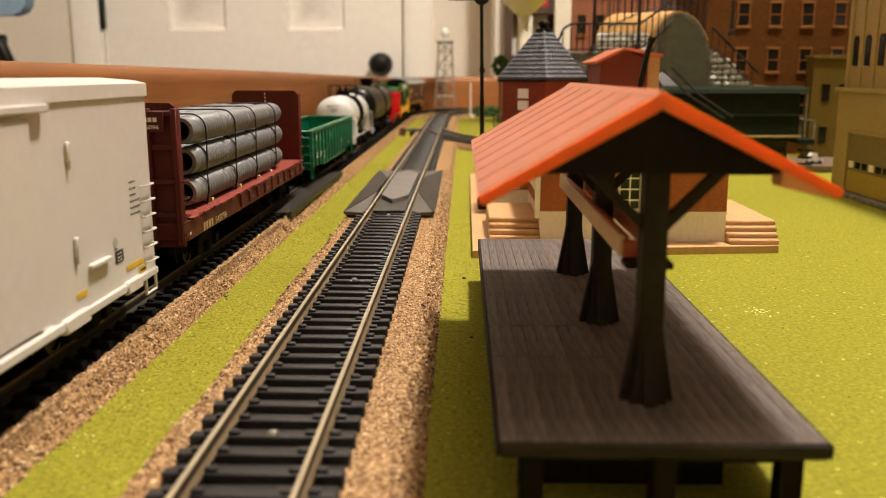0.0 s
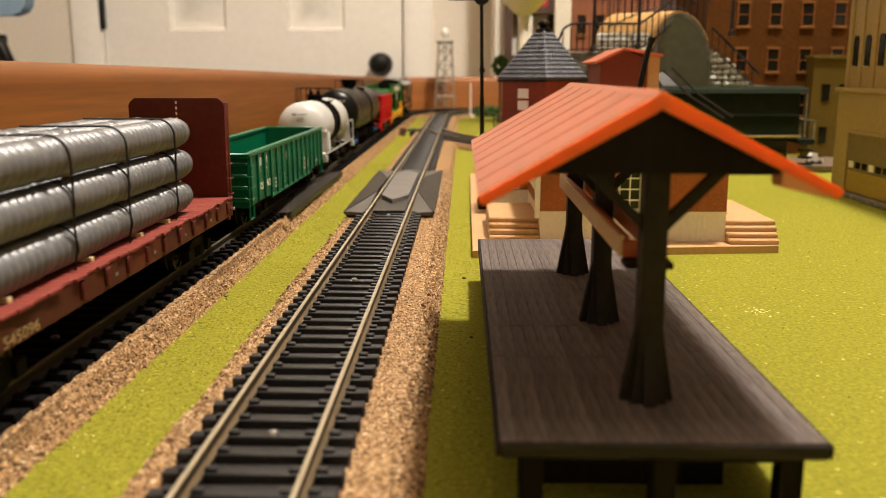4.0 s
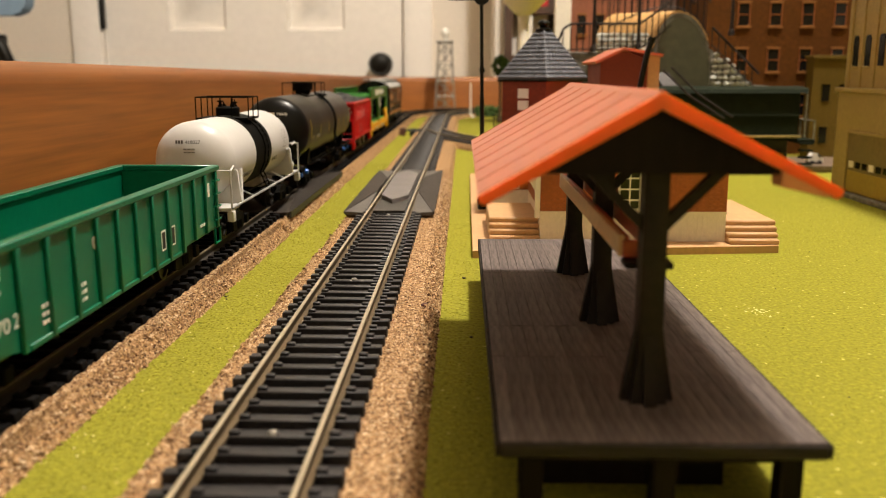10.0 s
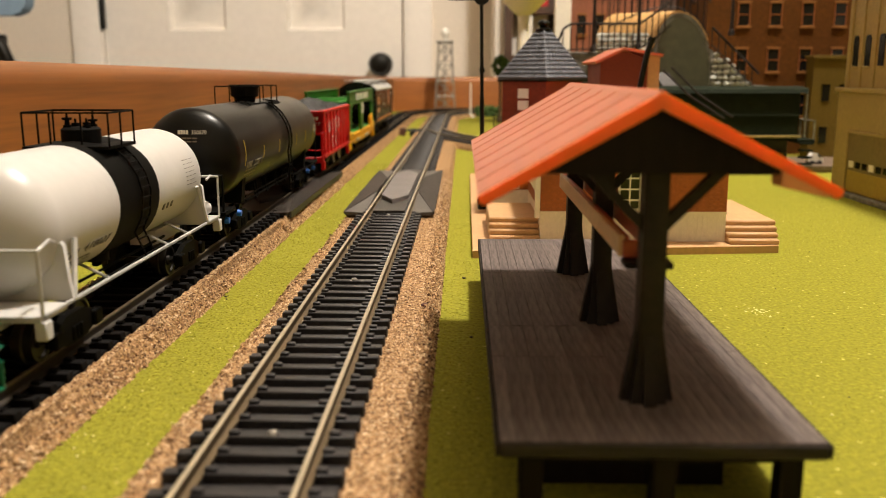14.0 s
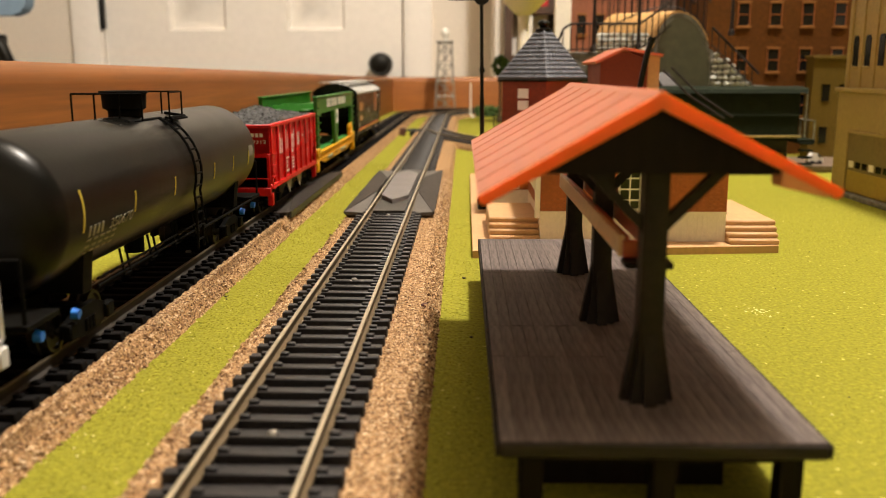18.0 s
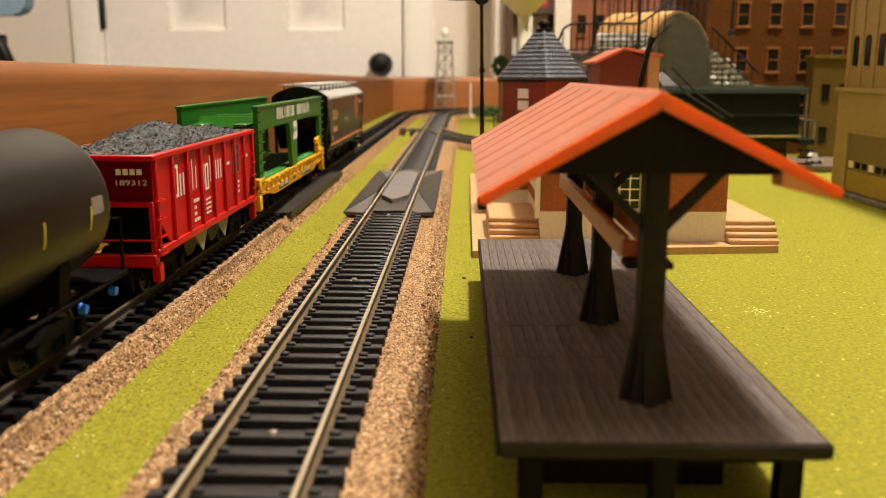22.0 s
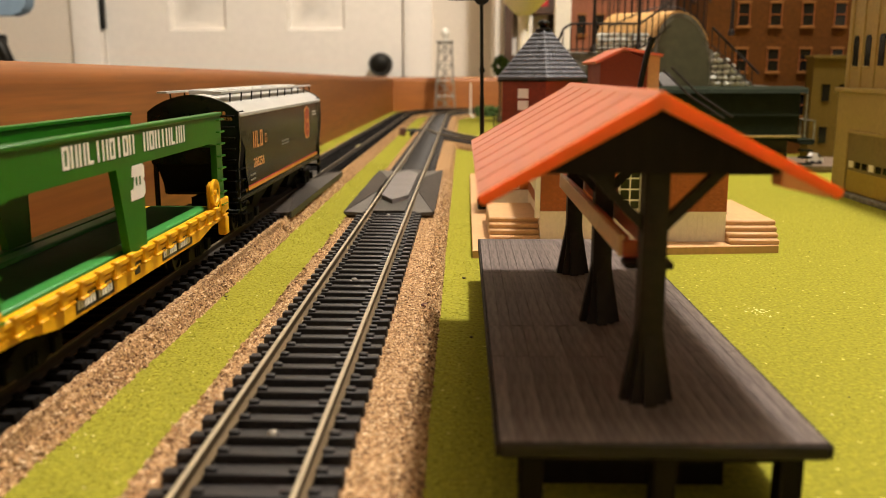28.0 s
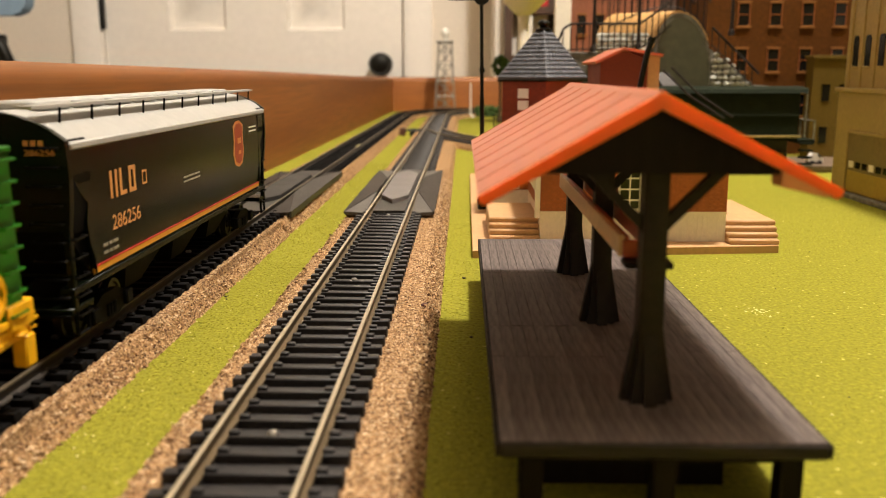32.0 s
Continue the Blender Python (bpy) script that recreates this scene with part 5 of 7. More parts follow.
def white_box_car():
    L = 100
    c = car("box_car", "white refrigerator box car with white ladders and small black stencils", "rail car", 29.5, 229.5)
    part("body", B().prism([(-17.6, 10), (17.6, 10), (17.6, 56.4), (-17.6, 56.4)], "y", -L, L), BOX_WHITE, c)
    part("roof", B().prism([(-18.1, 55.8), (18.1, 55.8), (18.1, 59.0), (15, 59.7), (6, 60.4), (-6, 60.4), (-15, 59.7), (-18.1, 59.0)], "y", -L - 0.5, L + 0.5), BOX_WHITE, c)
    # plug door with its rails and latch bars
    part("door", B().box(17.6, 18.7, -12, 36, 12, 53, 0.4), BOX_WHITE, c)
    part("door_rail", B().box(17.4, 19.4, -60, 43, 54.0, 55.7, 0.3), BOX_WHITE, c, "white upper door rail")
    part("door_rail", B().box(17.4, 19.6, -60, 40, 9.4, 11.4, 0.3), BOX_WHITE, c, "white lower door rail")
    part("sill", B().box(17.0, 18.4, -L, L, 8.6, 10.6, 0.3), BOX_WHITE, c)
    for y, z in ((52.6, 43.0), (53.2, 22.6)):
        part("latch", B().box(17.5, 18.5, y - 0.8, y + 0.8, z, z + 4.4, 0.3).cyl((18.1, y, z - 1.4), (18.1, y, z), 0.45, 0.35, 8), BOX_WHITE, c)
    part("tack_board", B().box(17.5, 18.8, 58.8, 69.6, 18.7, 19.7, 0.2), BOX_WHITE, c)
    ladder(c, BOX_WHITE, 17.6, L - 7.2, L - 0.6, 13, 33, 6)
    part("corner_step", B().wire([(17.8, L - 8, 10), (17.8, L - 8, 4.6), (17.8, L - 1, 4.6), (17.8, L - 1, 10)], 0.45), BOX_WHITE, c)
    part("jacking_pad", B().box(16.8, 18.8, L - 22, L - 12, 7.8, 11, 0.4), BOX_WHITE, c)
    part("jacking_pad", B().box(16.8, 18.8, L - 56, L - 44, 7.8, 11, 0.4), BOX_WHITE, c)
    for k in range(6):
        marks_row(c, MARK_BLACK, 17.62, 85.4, 26.6 + k * 1.6, (0.8, 0.9, 0.7, 0.9) if k < 3 else ((0.5, 0.9, 0.6) if k % 2 else (0.6, 0.4, 0.9)), 0.45, 0.85)
    side_mark(c, MARK_BLACK, 17.62, 73.8, 16.6, 4.9, 3.0, "stencil_plate")
    for q, ws in ((17.0, (0.6, 0.6)), (17.8, (1.1, 0.5)), (18.7, (0.5, 0.6))):
        marks_row(c, MARK_WHITE, 17.76, 75.0, q, ws, 0.3, 0.9)
    for y, w in ((80.2, 11), (51.9, 5.2), (20.5, 6.8), (-12, 8)):
        side_mark(c, MARK_YELLOW, 17.62, y, 13.4, w, 1.3, "reflector")
    side_mark(c, MARK_YELLOW, 17.62, 88.0, 11.0, 5.0, 1.7, "small_placard")
    marks_row(c, MARK_BLACK, 17.76, 89.0, 11.6, (1.0, 1.2, 0.6), 0.4, 0.3)
    part("stencil_disc", B().cyl((17.6, 74.4, 21.8), (17.72, 74.4, 21.8), 1.2, 1.2, 16), material("faded_stencil", "b3aca2", 0.5), c)
    marks_row(c, MARK_GREY, 17.62, 73.6, 20.0, (0.8, 0.6), 0.3, 0.3)
    for y in (-66, 66):
        truck(c, y)
    part("centre_sill", B().box(-4, 4, -92, 92, 5.5, 10), SATIN_BLACK, c)
    coupler(c, L, 1)
    coupler(c, -L, -1)
    return c


def pipe_flat():
    L = 94.5
    c = car("bulkhead_flat_car", "oxide red bulkhead flat car loaded with grey corrugated pipes", "rail car", 260, 449)
    deck = part("deck", B().box(-16.2, 16.2, -L - 4, L, 12.4, 17.6, 0.3), MAROON, c)
    pl = [B().box(-17.0, e, -2.9, 2.9, 17.5, 18.3, 0.15).mesh("deck_plank", DECK_RED) for e in (18.3, 17.5, 18.0)]
    for i in range(30):
        piece("deck_plank", pl[(i * 7 + i // 3) % 3], c, 0, -L + 6 + i * 6.15, 0)
    part("side_sill", B().box(16.2, 17.3, -L - 4, L, 11.4, 17.4, 0.2), LIT_SILL, c, "side sill, maroon browned for light from the right")
    part("side_sill", B().box(-17.3, -16.2, -L, L, 11.4, 17.4, 0.2), MAROON, c)
    pk = B().box(-0.5, 1.1, -1.3, 1.3, 12.6, 17.0, 0.3).mesh("stake_pocket", MAROON)
    for i in range(14):
        if i > 3:
            piece("stake_pocket", pk, c, 17.0, -L + 10 + i * 13.2, 0)
        if i % 2:
            if i > 4:
                side_mark(c, MARK_DIM, 17.32, -L + 15.0 + i * 13.2, 13.6, 1.6, 0.8)
    for s in (-1, 1):
        y0 = s * (L - 2.5) - (4 if s < 0 else 0)
        outline = [(-16.8, 10), (16.8, 10), (16.8, 50.4), (16.3, 51.6), (14.6, 53), (-14.6, 53), (-16.3, 51.6), (-16.8, 50.4)]
        bh = part("bulkhead", B().prism(outline, "y", y0 - 1.2, y0 + 1.2), MAROON, c)
        for x in (-16.2, -8.2, 0, 8.2, 16.2):
            part("bulkhead_post", B().box(x - 0.9, x + 0.9, y0 + (1.2 if s > 0 else -3.4), y0 + (3.4 if s > 0 else -1.2), 11, 51.5, 0.3), MAROON, bh)
        for z in (20, 30, 40, 50):
            part("bulkhead_rail", B().box(-16, 16, y0 + (1.2 if s > 0 else -2.6), y0 + (2.6 if s > 0 else -1.2), z - 0.8, z + 0.8, 0.2), MAROON, bh)
        st = B()
        for k in range(18):
            st.box(-0.3, 0.3, y0 - 1.32, y0 - 1.2, 19.5 + k * 1.85, 20.5 + k * 1.85)
        part("reflector_tape", st, MARK_WHITE, bh)
        ladder(c, MAROON, 16.8, y0 - 2, y0 + 2.5, 14, 30, 4)
        for z in (13.4,):
            side_mark(c, MARK_WHITE, 18.0, y0 + 0.6, z, 1.0, 0.9)
    # side sill: letters as bars, then the car number
    for k in range(4):
        side_mark(c, SILL_GOLD, 17.32, -79.5 + k * 2.95, 11.9, 2.0, 2.5)
    side_text(c, "545096", SILL_GOLD, 17.32, -65.8, 11.9, 2.4, 13.8)
    # number on the near bulkhead, brand letters as bars
    part("number_panel", B().box(4.6, 13.4, -L - 5.2, -L - 4.8, 44.6, 50.6, 0.1), MAROON, c)
    for k in range(4):
        part("marking", B().box(6.0 + k * 1.45, 7.1 + k * 1.45, -L - 5.3, -L - 5.2, 47.6, 48.9), MARK_WHITE, c)
    lettering("545096", 1.25, MARK_WHITE, c, Matrix.Translation((5.9, -L - 5.22, 45.5)) @ Matrix.Rotation(radians(90), 4, "X"), "number", 6.0)
    # pipes: ribbed tubes, open at the ends
    prof, n = [(3.3, 0), (4.6, 0)], 41
    for k in range(n):
        u = 3 + k * (134 - 6) / n
        if k % 11 == 0:
            prof += [(4.75, u), (4.75, u + 1.4)]
        else:
            prof += [(4.45, u), (4.75, u + 0.5), (5.2, u + 1.1), (5.2, u + 1.6), (4.75, u + 2.2), (4.45, u + 2.7)]
    prof += [(4.6, 134), (3.3, 134)]
    tube = B()
    nn = 18
    v, f = [], []
    for r, h in prof:
        v += [(r * math.cos(2 * math.pi * i / nn), h, r * math.sin(2 * math.pi * i / nn)) for i in range(nn)]
    m = len(prof)
    for k in range(m):
        k2 = (k + 1) % m
        f += [(k * nn + i, k * nn + (i + 1) % nn, k2 * nn + (i + 1) % nn, k2 * nn + i) for i in range(nn)]
    # an added disc closes the bore half way, to keep it dark inside
    v += [(3.3 * math.cos(2 * math.pi * i / nn), 60, 3.3 * math.sin(2 * math.pi * i / nn)) for i in range(nn)]
    f.append(tuple(range(m * nn, m * nn + nn)))
    tube.poly([(0.91 * x, y, 0.91 * z) for x, y, z in v], f)
    pm = tube.mesh("pipe", SILVER, smooth=50)
    for row in range(3):
        for col in range(3):
            ob = piece("pipe", pm, c, -10.8 + col * 10.8, -77 + (1.5 if (row + col) % 2 else 0), 23.7 + row * 9.9)
            ob.rotation_euler = (0, 0.4 * (row + col), 0)
    blk = B().box(-14.2, 14.2, -0.9, 0.9, -0.6, 0.6, 0.15).mesh("block", BLOCK_WOOD)
    short = B().box(-10.5, 10.5, -0.9, 0.9, -0.6, 0.6, 0.15).mesh("block", BLOCK_WOOD)
    for row in range(3):
        for y in (-56, -18, 14, 36):
            piece("block", short if row else blk, c, 0, y, 18.8 + row * 9.9)
    for y in (-66, -29, 3, 40):
        # over the top, round the outer pipe and down to the deck
        st = B()
        arc = [(10.8 + 4.95 * math.sin(q), y, 43.5 + 4.95 * math.cos(q)) for q in [k * math.pi / 16 for k in range(9)]]
        st.wire([(-16, y, 42), (-10.8, y, 48.4), (0, y, 48.4)] + arc + [(15.7, y + 0.3, 38.6), (15.75, y, 33.6), (15.6, y - 0.2, 28.6), (15.75, y, 23.7), (14.9, y, 18.6)], 0.27, 5)
        for row in range(2):
            zz = 23.7 + row * 9.9
            st.wire([(10.8 + 4.9 * math.cos(q), y + 0.7, zz + 4.9 * math.sin(q)) for q in [k * math.pi / 12 - 0.3 for k in range(8)]], 0.24, 5)
        part("strap", st, STRAP, c, "black tie-down strap")
    for y in (-64, 64):
        truck(c, y)
    part("centre_sill", B().box(-4, 4, -90, 90, 6.5, 12.4), SATIN_BLACK, c)
    coupler(c, L, 1)
    coupler(c, -L, -1)
    return c


def gondola():
    L = 87.5
    c = car("gondola_car", "jade green open gondola car, empty, with white lettering", "rail car", 476, 651)
    part("floor_plate", B().box(-16.0, 16.0, -L, L, 9.5, 11.2), JADE_DARK, c)
    sl = [(-L, 10.5), (-56, 10.5), (-46, 8.6), (46, 8.6), (56, 10.5), (L, 10.5), (L, 29.4), (-L, 29.4)]
    for s in (-1, 1):
        part("side_wall", B().prism(sl, "x", s * 15.4, s * 16.6), JADE, c)
        part("top_rail", B().box(min(s * 14.8, s * 17.5), max(s * 14.8, s * 17.5), -L - 0.6, L + 0.6, 29.2, 31.0, 0.35), JADE, c)
        for i in range(15):
            y = -84.4 + i * 12.06
            z0 = 10.2 if abs(y) > 52 else 8.6
            a, d = (16.4, 17.5) if s > 0 else (-17.5, -16.4)
            part("side_rib", B().box(a, d, y - 0.9, y + 0.9, z0, 29.3, 0.25), JADE, c)
        part("bottom_flange", B().box(min(s * 16.4, s * 17.2), max(s * 16.4, s * 17.2), -46, 46, 8.4, 9.6, 0.2), JADE, c)
    for s in (-1, 1):
        part("end_wall", B().box(-16.6, 16.6, min(s * (L - 1.2), s * L), max(s * (L - 1.2), s * L), 10, 30.6), JADE, c)
        for k in range(4):
            z = 13 + k * 4.6
            part("end_rib", B().box(-16.4, 16.4, min(s * L, s * (L + 1.1)), max(s * L, s * (L + 1.1)), z - 0.7, z + 0.7, 0.25), JADE, c)
        part("end_rail", B().box(-17.2, 17.2, min(s * (L - 1.6), s * (L + 0.8)), max(s * (L - 1.6), s * (L + 0.8)), 29.2, 31.0, 0.35), JADE, c)
        ladder(c, JADE, 16.6, s * L - (5.4 if s > 0 else -0.6), s * L - (0.6 if s > 0 else -5.4), 13, 26, 4)
        part("corner_step", B().wire([(16.8, s * L, 10), (16.8, s * L, 5.0), (16.8, s * (L - 6), 5.0), (16.8, s * (L - 6), 10)], 0.5), JADE, c)
        truck(c, s * 60)
        coupler(c, s * L, s)
    # white letters as plain blocks, and the car number
    side_mark(c, MARK_WHITE, 16.62, -69.4, 21.6, 1.3, 6.0)
    glyph(c, MARK_WHITE, 16.62, -68.1, 24.2, 3.0, 3.4, "frame", 0.36)
    glyph(c, MARK_WHITE, 16.62, -58.8, 21.8, 4.2, 5.6, "foot", 0.28)
    side_mark(c, MARK_WHITE, 16.62, -57.6, 26.0, 3.2, 1.4)
    side_mark(c, MARK_WHITE, 16.62, -55.7, 24.6, 1.2, 1.4)
    side_text(c, "525", MARK_WHITE, 16.62, -69.8, 14.2, 3.0, 7.4)
    side_text(c, "70", MARK_WHITE, 16.62, -57.5, 14.2, 3.0, 4.8)
    side_text(c, "2", MARK_WHITE, 16.62, -51.2, 14.2, 3.0, 2.0)
    for y0 in (-40, -24):
        for k in range(3):
            marks_row(c, MARK_WHITE, 16.62, y0, 15.2 - k * 1.7, (1.4, 0.9, 1.6), 0.8, 0.5)
    part("stencil_disc", B().cyl((16.6, -13.2, 23.6), (16.74, -13.2, 23.6), 1.5, 1.5, 18), MARK_WORN, c)
    for y in (30.2, 38.2):
        side_mark(c, MARK_BLACK, 16.61, y, 12.6, 3.6, 5.7, "stencil_plate", 0.06)
        b = B().box(16.62, 16.74, y, y + 3.6, 12.6, 13.1).box(16.62, 16.74, y, y + 3.6, 17.8, 18.3).box(16.62, 16.74, y, y + 0.4, 13.1, 17.8).box(16.62, 16.74, y + 3.2, y + 3.6, 13.1, 17.8)
        part("marking", b, MARK_WHITE, c)
    side_mark(c, MARK_WHITE, 16.62, 72, 21.5, 6.0, 4.6, "placard")
    marks_row(c, MARK_WHITE, 16.62, 66, 13.0, (1.6, 1.2, 1.5), 0.9, 0.5)
    part("centre_sill", B().box(-4, 4, -82, 82, 5.5, 9.6), SATIN_BLACK, c)
    return c


def tank(car_, mat, y0, y1, zc, r, n=40, dome=5.5):
    prof = [(0.01, y0)]
    for k in range(1, 9):
        a = math.pi / 2 * k / 8
        prof.append((r * math.sin(a) ** 0.9, y0 + dome * (1 - math.cos(a))))
    prof += [(r, y1 - dome)] + [(r * math.sin(math.pi / 2 * k / 8) ** 0.9, y1 - dome * (1 - math.cos(math.pi / 2 * k / 8))) for k in range(7, 0, -1)] + [(0.01, y1)]
    return part("tank_shell", B().lathe(prof, (0, 0, zc), "y", n), mat, car_)


def white_tank():
    L = 64.5
    c = car("tank_car", "white tank car with a black centre band and black top walkway", "rail car", 668, 797)
    r, zc = 15.1, 29.0
    tank(c, TANK_WHITE, -L + 6, L - 6, zc, r, dome=9)
    part("band", B().lathe([(r + 0.01, -17), (r + 0.18, -17), (r + 0.18, 11), (r + 0.01, 11)], (0, 0, zc), "y", 40), SATIN_BLACK, c, "black band round the tank")
    # top platform with hand rails and valves
    zt = zc + r
    part("walkway", B().box(-11, 11, -12, 7, zt - 1.6, zt - 0.8), SATIN_BLACK, c)
    z = zt + 7.6
    rail = part("hand_rail", B().wire([(-11, -11, z), (11, -11, z), (11, 6, z), (-11, 6, z), (-11, -11, z)], 0.27), SATIN_BLACK, c, "thin black hand rail")
    for x, y in ((-11, -11), (-4, -11), (4, -11), (11, -11), (11, -3), (11, 6), (0, 6), (-11, 6), (-11, -3)):
        part("stanchion", B().cyl((x, y, zt - 1.2), (x, y, zt + 7.6), 0.27, 0.27, 6), SATIN_BLACK, rail)
    part("valve_cover", B().lathe([(5, zt - 1), (5, zt + 3), (4.2, zt + 3.6)], (0, -2, 0), "z", 18), SATIN_BLACK, c)
    for vx, vy, vh, vr in ((-2.6, -4.0, 7.2, 1.3), (2.6, -4.2, 6.0, 1.0), (2.4, 0.2, 6.6, 1.2), (-2.4, 0.4, 5.6, 1.0)):
        valve = part("valve", B().cyl((vx, vy, zt + 3.2), (vx, vy, zt + vh - 1.6), 0.75, 0.6, 10).cyl((vx, vy, zt + 3.4), (vx, vy, zt + 4.2), 1.1, 1.1, 10), SATIN_BLACK, c)
        part("valve_wheel", B().cyl((vx, vy, zt + vh - 1.7), (vx, vy, zt + vh - 1.1), vr, vr, 12).cyl((vx, vy, zt + vh - 1.1), (vx, vy, zt + vh), 0.35, 0.3, 8), SATIN_BLACK, valve)
    for s in (1, -1):
        arc = [(s * (r + 1.0) * math.cos(a), zc + (r + 1.0) * math.sin(a)) for a in (0.95, 0.7, 0.4, 0.1, -0.3, -0.6)] + [(s * 16.6, 12)]
        lad = part("ladder", B().wire([(x, -4, z) for x, z in arc], 0.32, 5), SATIN_BLACK, c)
        part("stile", B().wire([(x, 2.2, z) for x, z in arc], 0.32, 5), SATIN_BLACK, lad)
        for p, q in zip(arc, arc[1:]):
            for u in (0.25, 0.75):
                x, z = p[0] + (q[0] - p[0]) * u, p[1] + (q[1] - p[1]) * u
                part("rung", B().cyl((x, -4, z), (x, 2.2, z), 0.26, 0.26, 5), SATIN_BLACK, lad)
    # white underframe: walkways, side rails, end platforms, saddles
    for s in (-1, 1):
        part("end_platform", B().box(-16.5, 16.5, min(s * (L - 12), s * L), max(s * (L - 12), s * L), 12.2, 13.6, 0.2), TANK_WHITE, c)
        part("saddle", B().prism([(-17.0, 13.4), (17.0, 13.4), (16.2, 18), (15.6, 25.4), (14.9, 26.2), (14.0, 25), (12.6, 20.6), (8, 16.6), (0, 14.6), (-8, 16.6), (-12.6, 20.6), (-14.0, 25), (-14.9, 26.2), (-15.6, 25.4), (-16.2, 18)], "y", s * 50 - 0.8, s * 50 + 0.8), TANK_WHITE, c)
        for x in (-1, 1):
            rl = B().wire([(x * 16.6, -L + 1, 13.4), (x * 16.6, L - 1, 13.4)], 0.5).wire([(x * 16.6, s * (L - 0.5), 13.6), (x * 16.6, s * (L - 0.5), 27), (x * 16.0, s * (L - 7), 28), (x * 15.6, s * (L - 10), 27)], 0.42)
            rl.wire([(x * 16.6, s * (L - 15), 13.6), (x * 15.4, s * (L - 20), 26)], 0.7)
            for y in (-30, 12, 30):
                rl.cyl((x * 16.6, y, 13.4), (x * 8, y + 2, 16.8), 0.4, 0.4, 6)
            part("side_rail", rl, TANK_WHITE, c)
        part("end_rail", B().wire([(-16.6, s * (L - 0.3), 27), (16.6, s * (L - 0.3), 27)], 0.42), TANK_WHITE, c)
        part("step", B().box(14.8, 17.4, min(s * (L - 3), s * L), max(s * (L - 3), s * L), 8.4, 12.4, 0.3), TANK_WHITE, c)
        truck(c, s * 42)
        coupler(c, s * L, s)
    for ya, yb in ((-60, -36), (36, 60)):
        part("stub_sill", B().box(-4, 4, ya, yb, 8.5, 13), TANK_WHITE, c)
    for px, pz in ((9.0, 12.6), (11.5, 11.4)):
        part("brake_pipe", B().wire([(px, -30, pz), (px, 30, pz)], 0.4), SATIN_BLACK, c, "thin black brake pipe")
    part("brake_valve", B().cyl((6, L - 7, 17), (12, L - 4, 16.6), 3.0, 3.2, 16).cyl((12, L - 4, 16.6), (14.5, L - 2.8, 16.4), 3.2, 1.4, 16).box(5, 9, L - 10, L - 6, 13.5, 21, 0.5), TANK_WHITE, c)
    part("outlet_valve", B().cyl((0, 2, 11), (0, 2, 15), 3.2), TANK_BLACK, c)
    # letters and number on the tank's end dome and side
    e = -L + 6
    lettering("418027", 1.35, MARK_GREY, c, Matrix.Translation((-1.2, e + 0.35, zc + 7.2)) @ Matrix.Rotation(radians(80), 4, "X"), "number", 5.6)
    for x in (-4.6, -3.6, -2.6):
        part("marking", B().box(x, x + 0.55, e + 0.3, e + 0.9, zc + 7.2, zc + 8.5), MARK_GREY, c)
    for z in (5.2, 3.9):
        for x in (-1.8, -0.3, 1.2):
            part("marking", B().box(x, x + 1.1, e + 0.05, e + 0.6, zc + z, zc + z + 0.3), MARK_GREY, c)

    def curved_mark(y, w, a0, a1, mat=MARK_GREY):
        rr = r + 0.12
        pts = [(rr * math.cos(a0 + (a1 - a0) * k / 4), zc + rr * math.sin(a0 + (a1 - a0) * k / 4)) for k in range(5)]
        inner_ = [((rr - 0.25) * math.cos(a0 + (a1 - a0) * k / 4), zc + (rr - 0.25) * math.sin(a0 + (a1 - a0) * k / 4)) for k in range(4, -1, -1)]
        part("marking", B().prism(pts + inner_, "y", y, y + w), mat, c)
    for i in range(3):
        curved_mark(-45 + i * 2.7, 1.2, -0.6, -0.44)
    curved_text(c, "418027", MARK_GREY, r + 0.1, zc, -0.56, -35.5, 2.6, 14.5)
    for k in range(2):
        for i in range(4):
            curved_mark(-44 + i * 4.2, 3.2 - (i + k) % 2, -0.7 - k * 0.08, -0.675 - k * 0.08)
    for k in range(7):
        for i in range(3):
            curved_mark(36 + i * 3.4, 2.4 - (k + i) % 2, 0.42 - k * 0.085, 0.39 - k * 0.085 + 0.02)
    for k in range(3):
        curved_mark(16 + k * 3.4, 1.4, -0.42, -0.3)
    return c


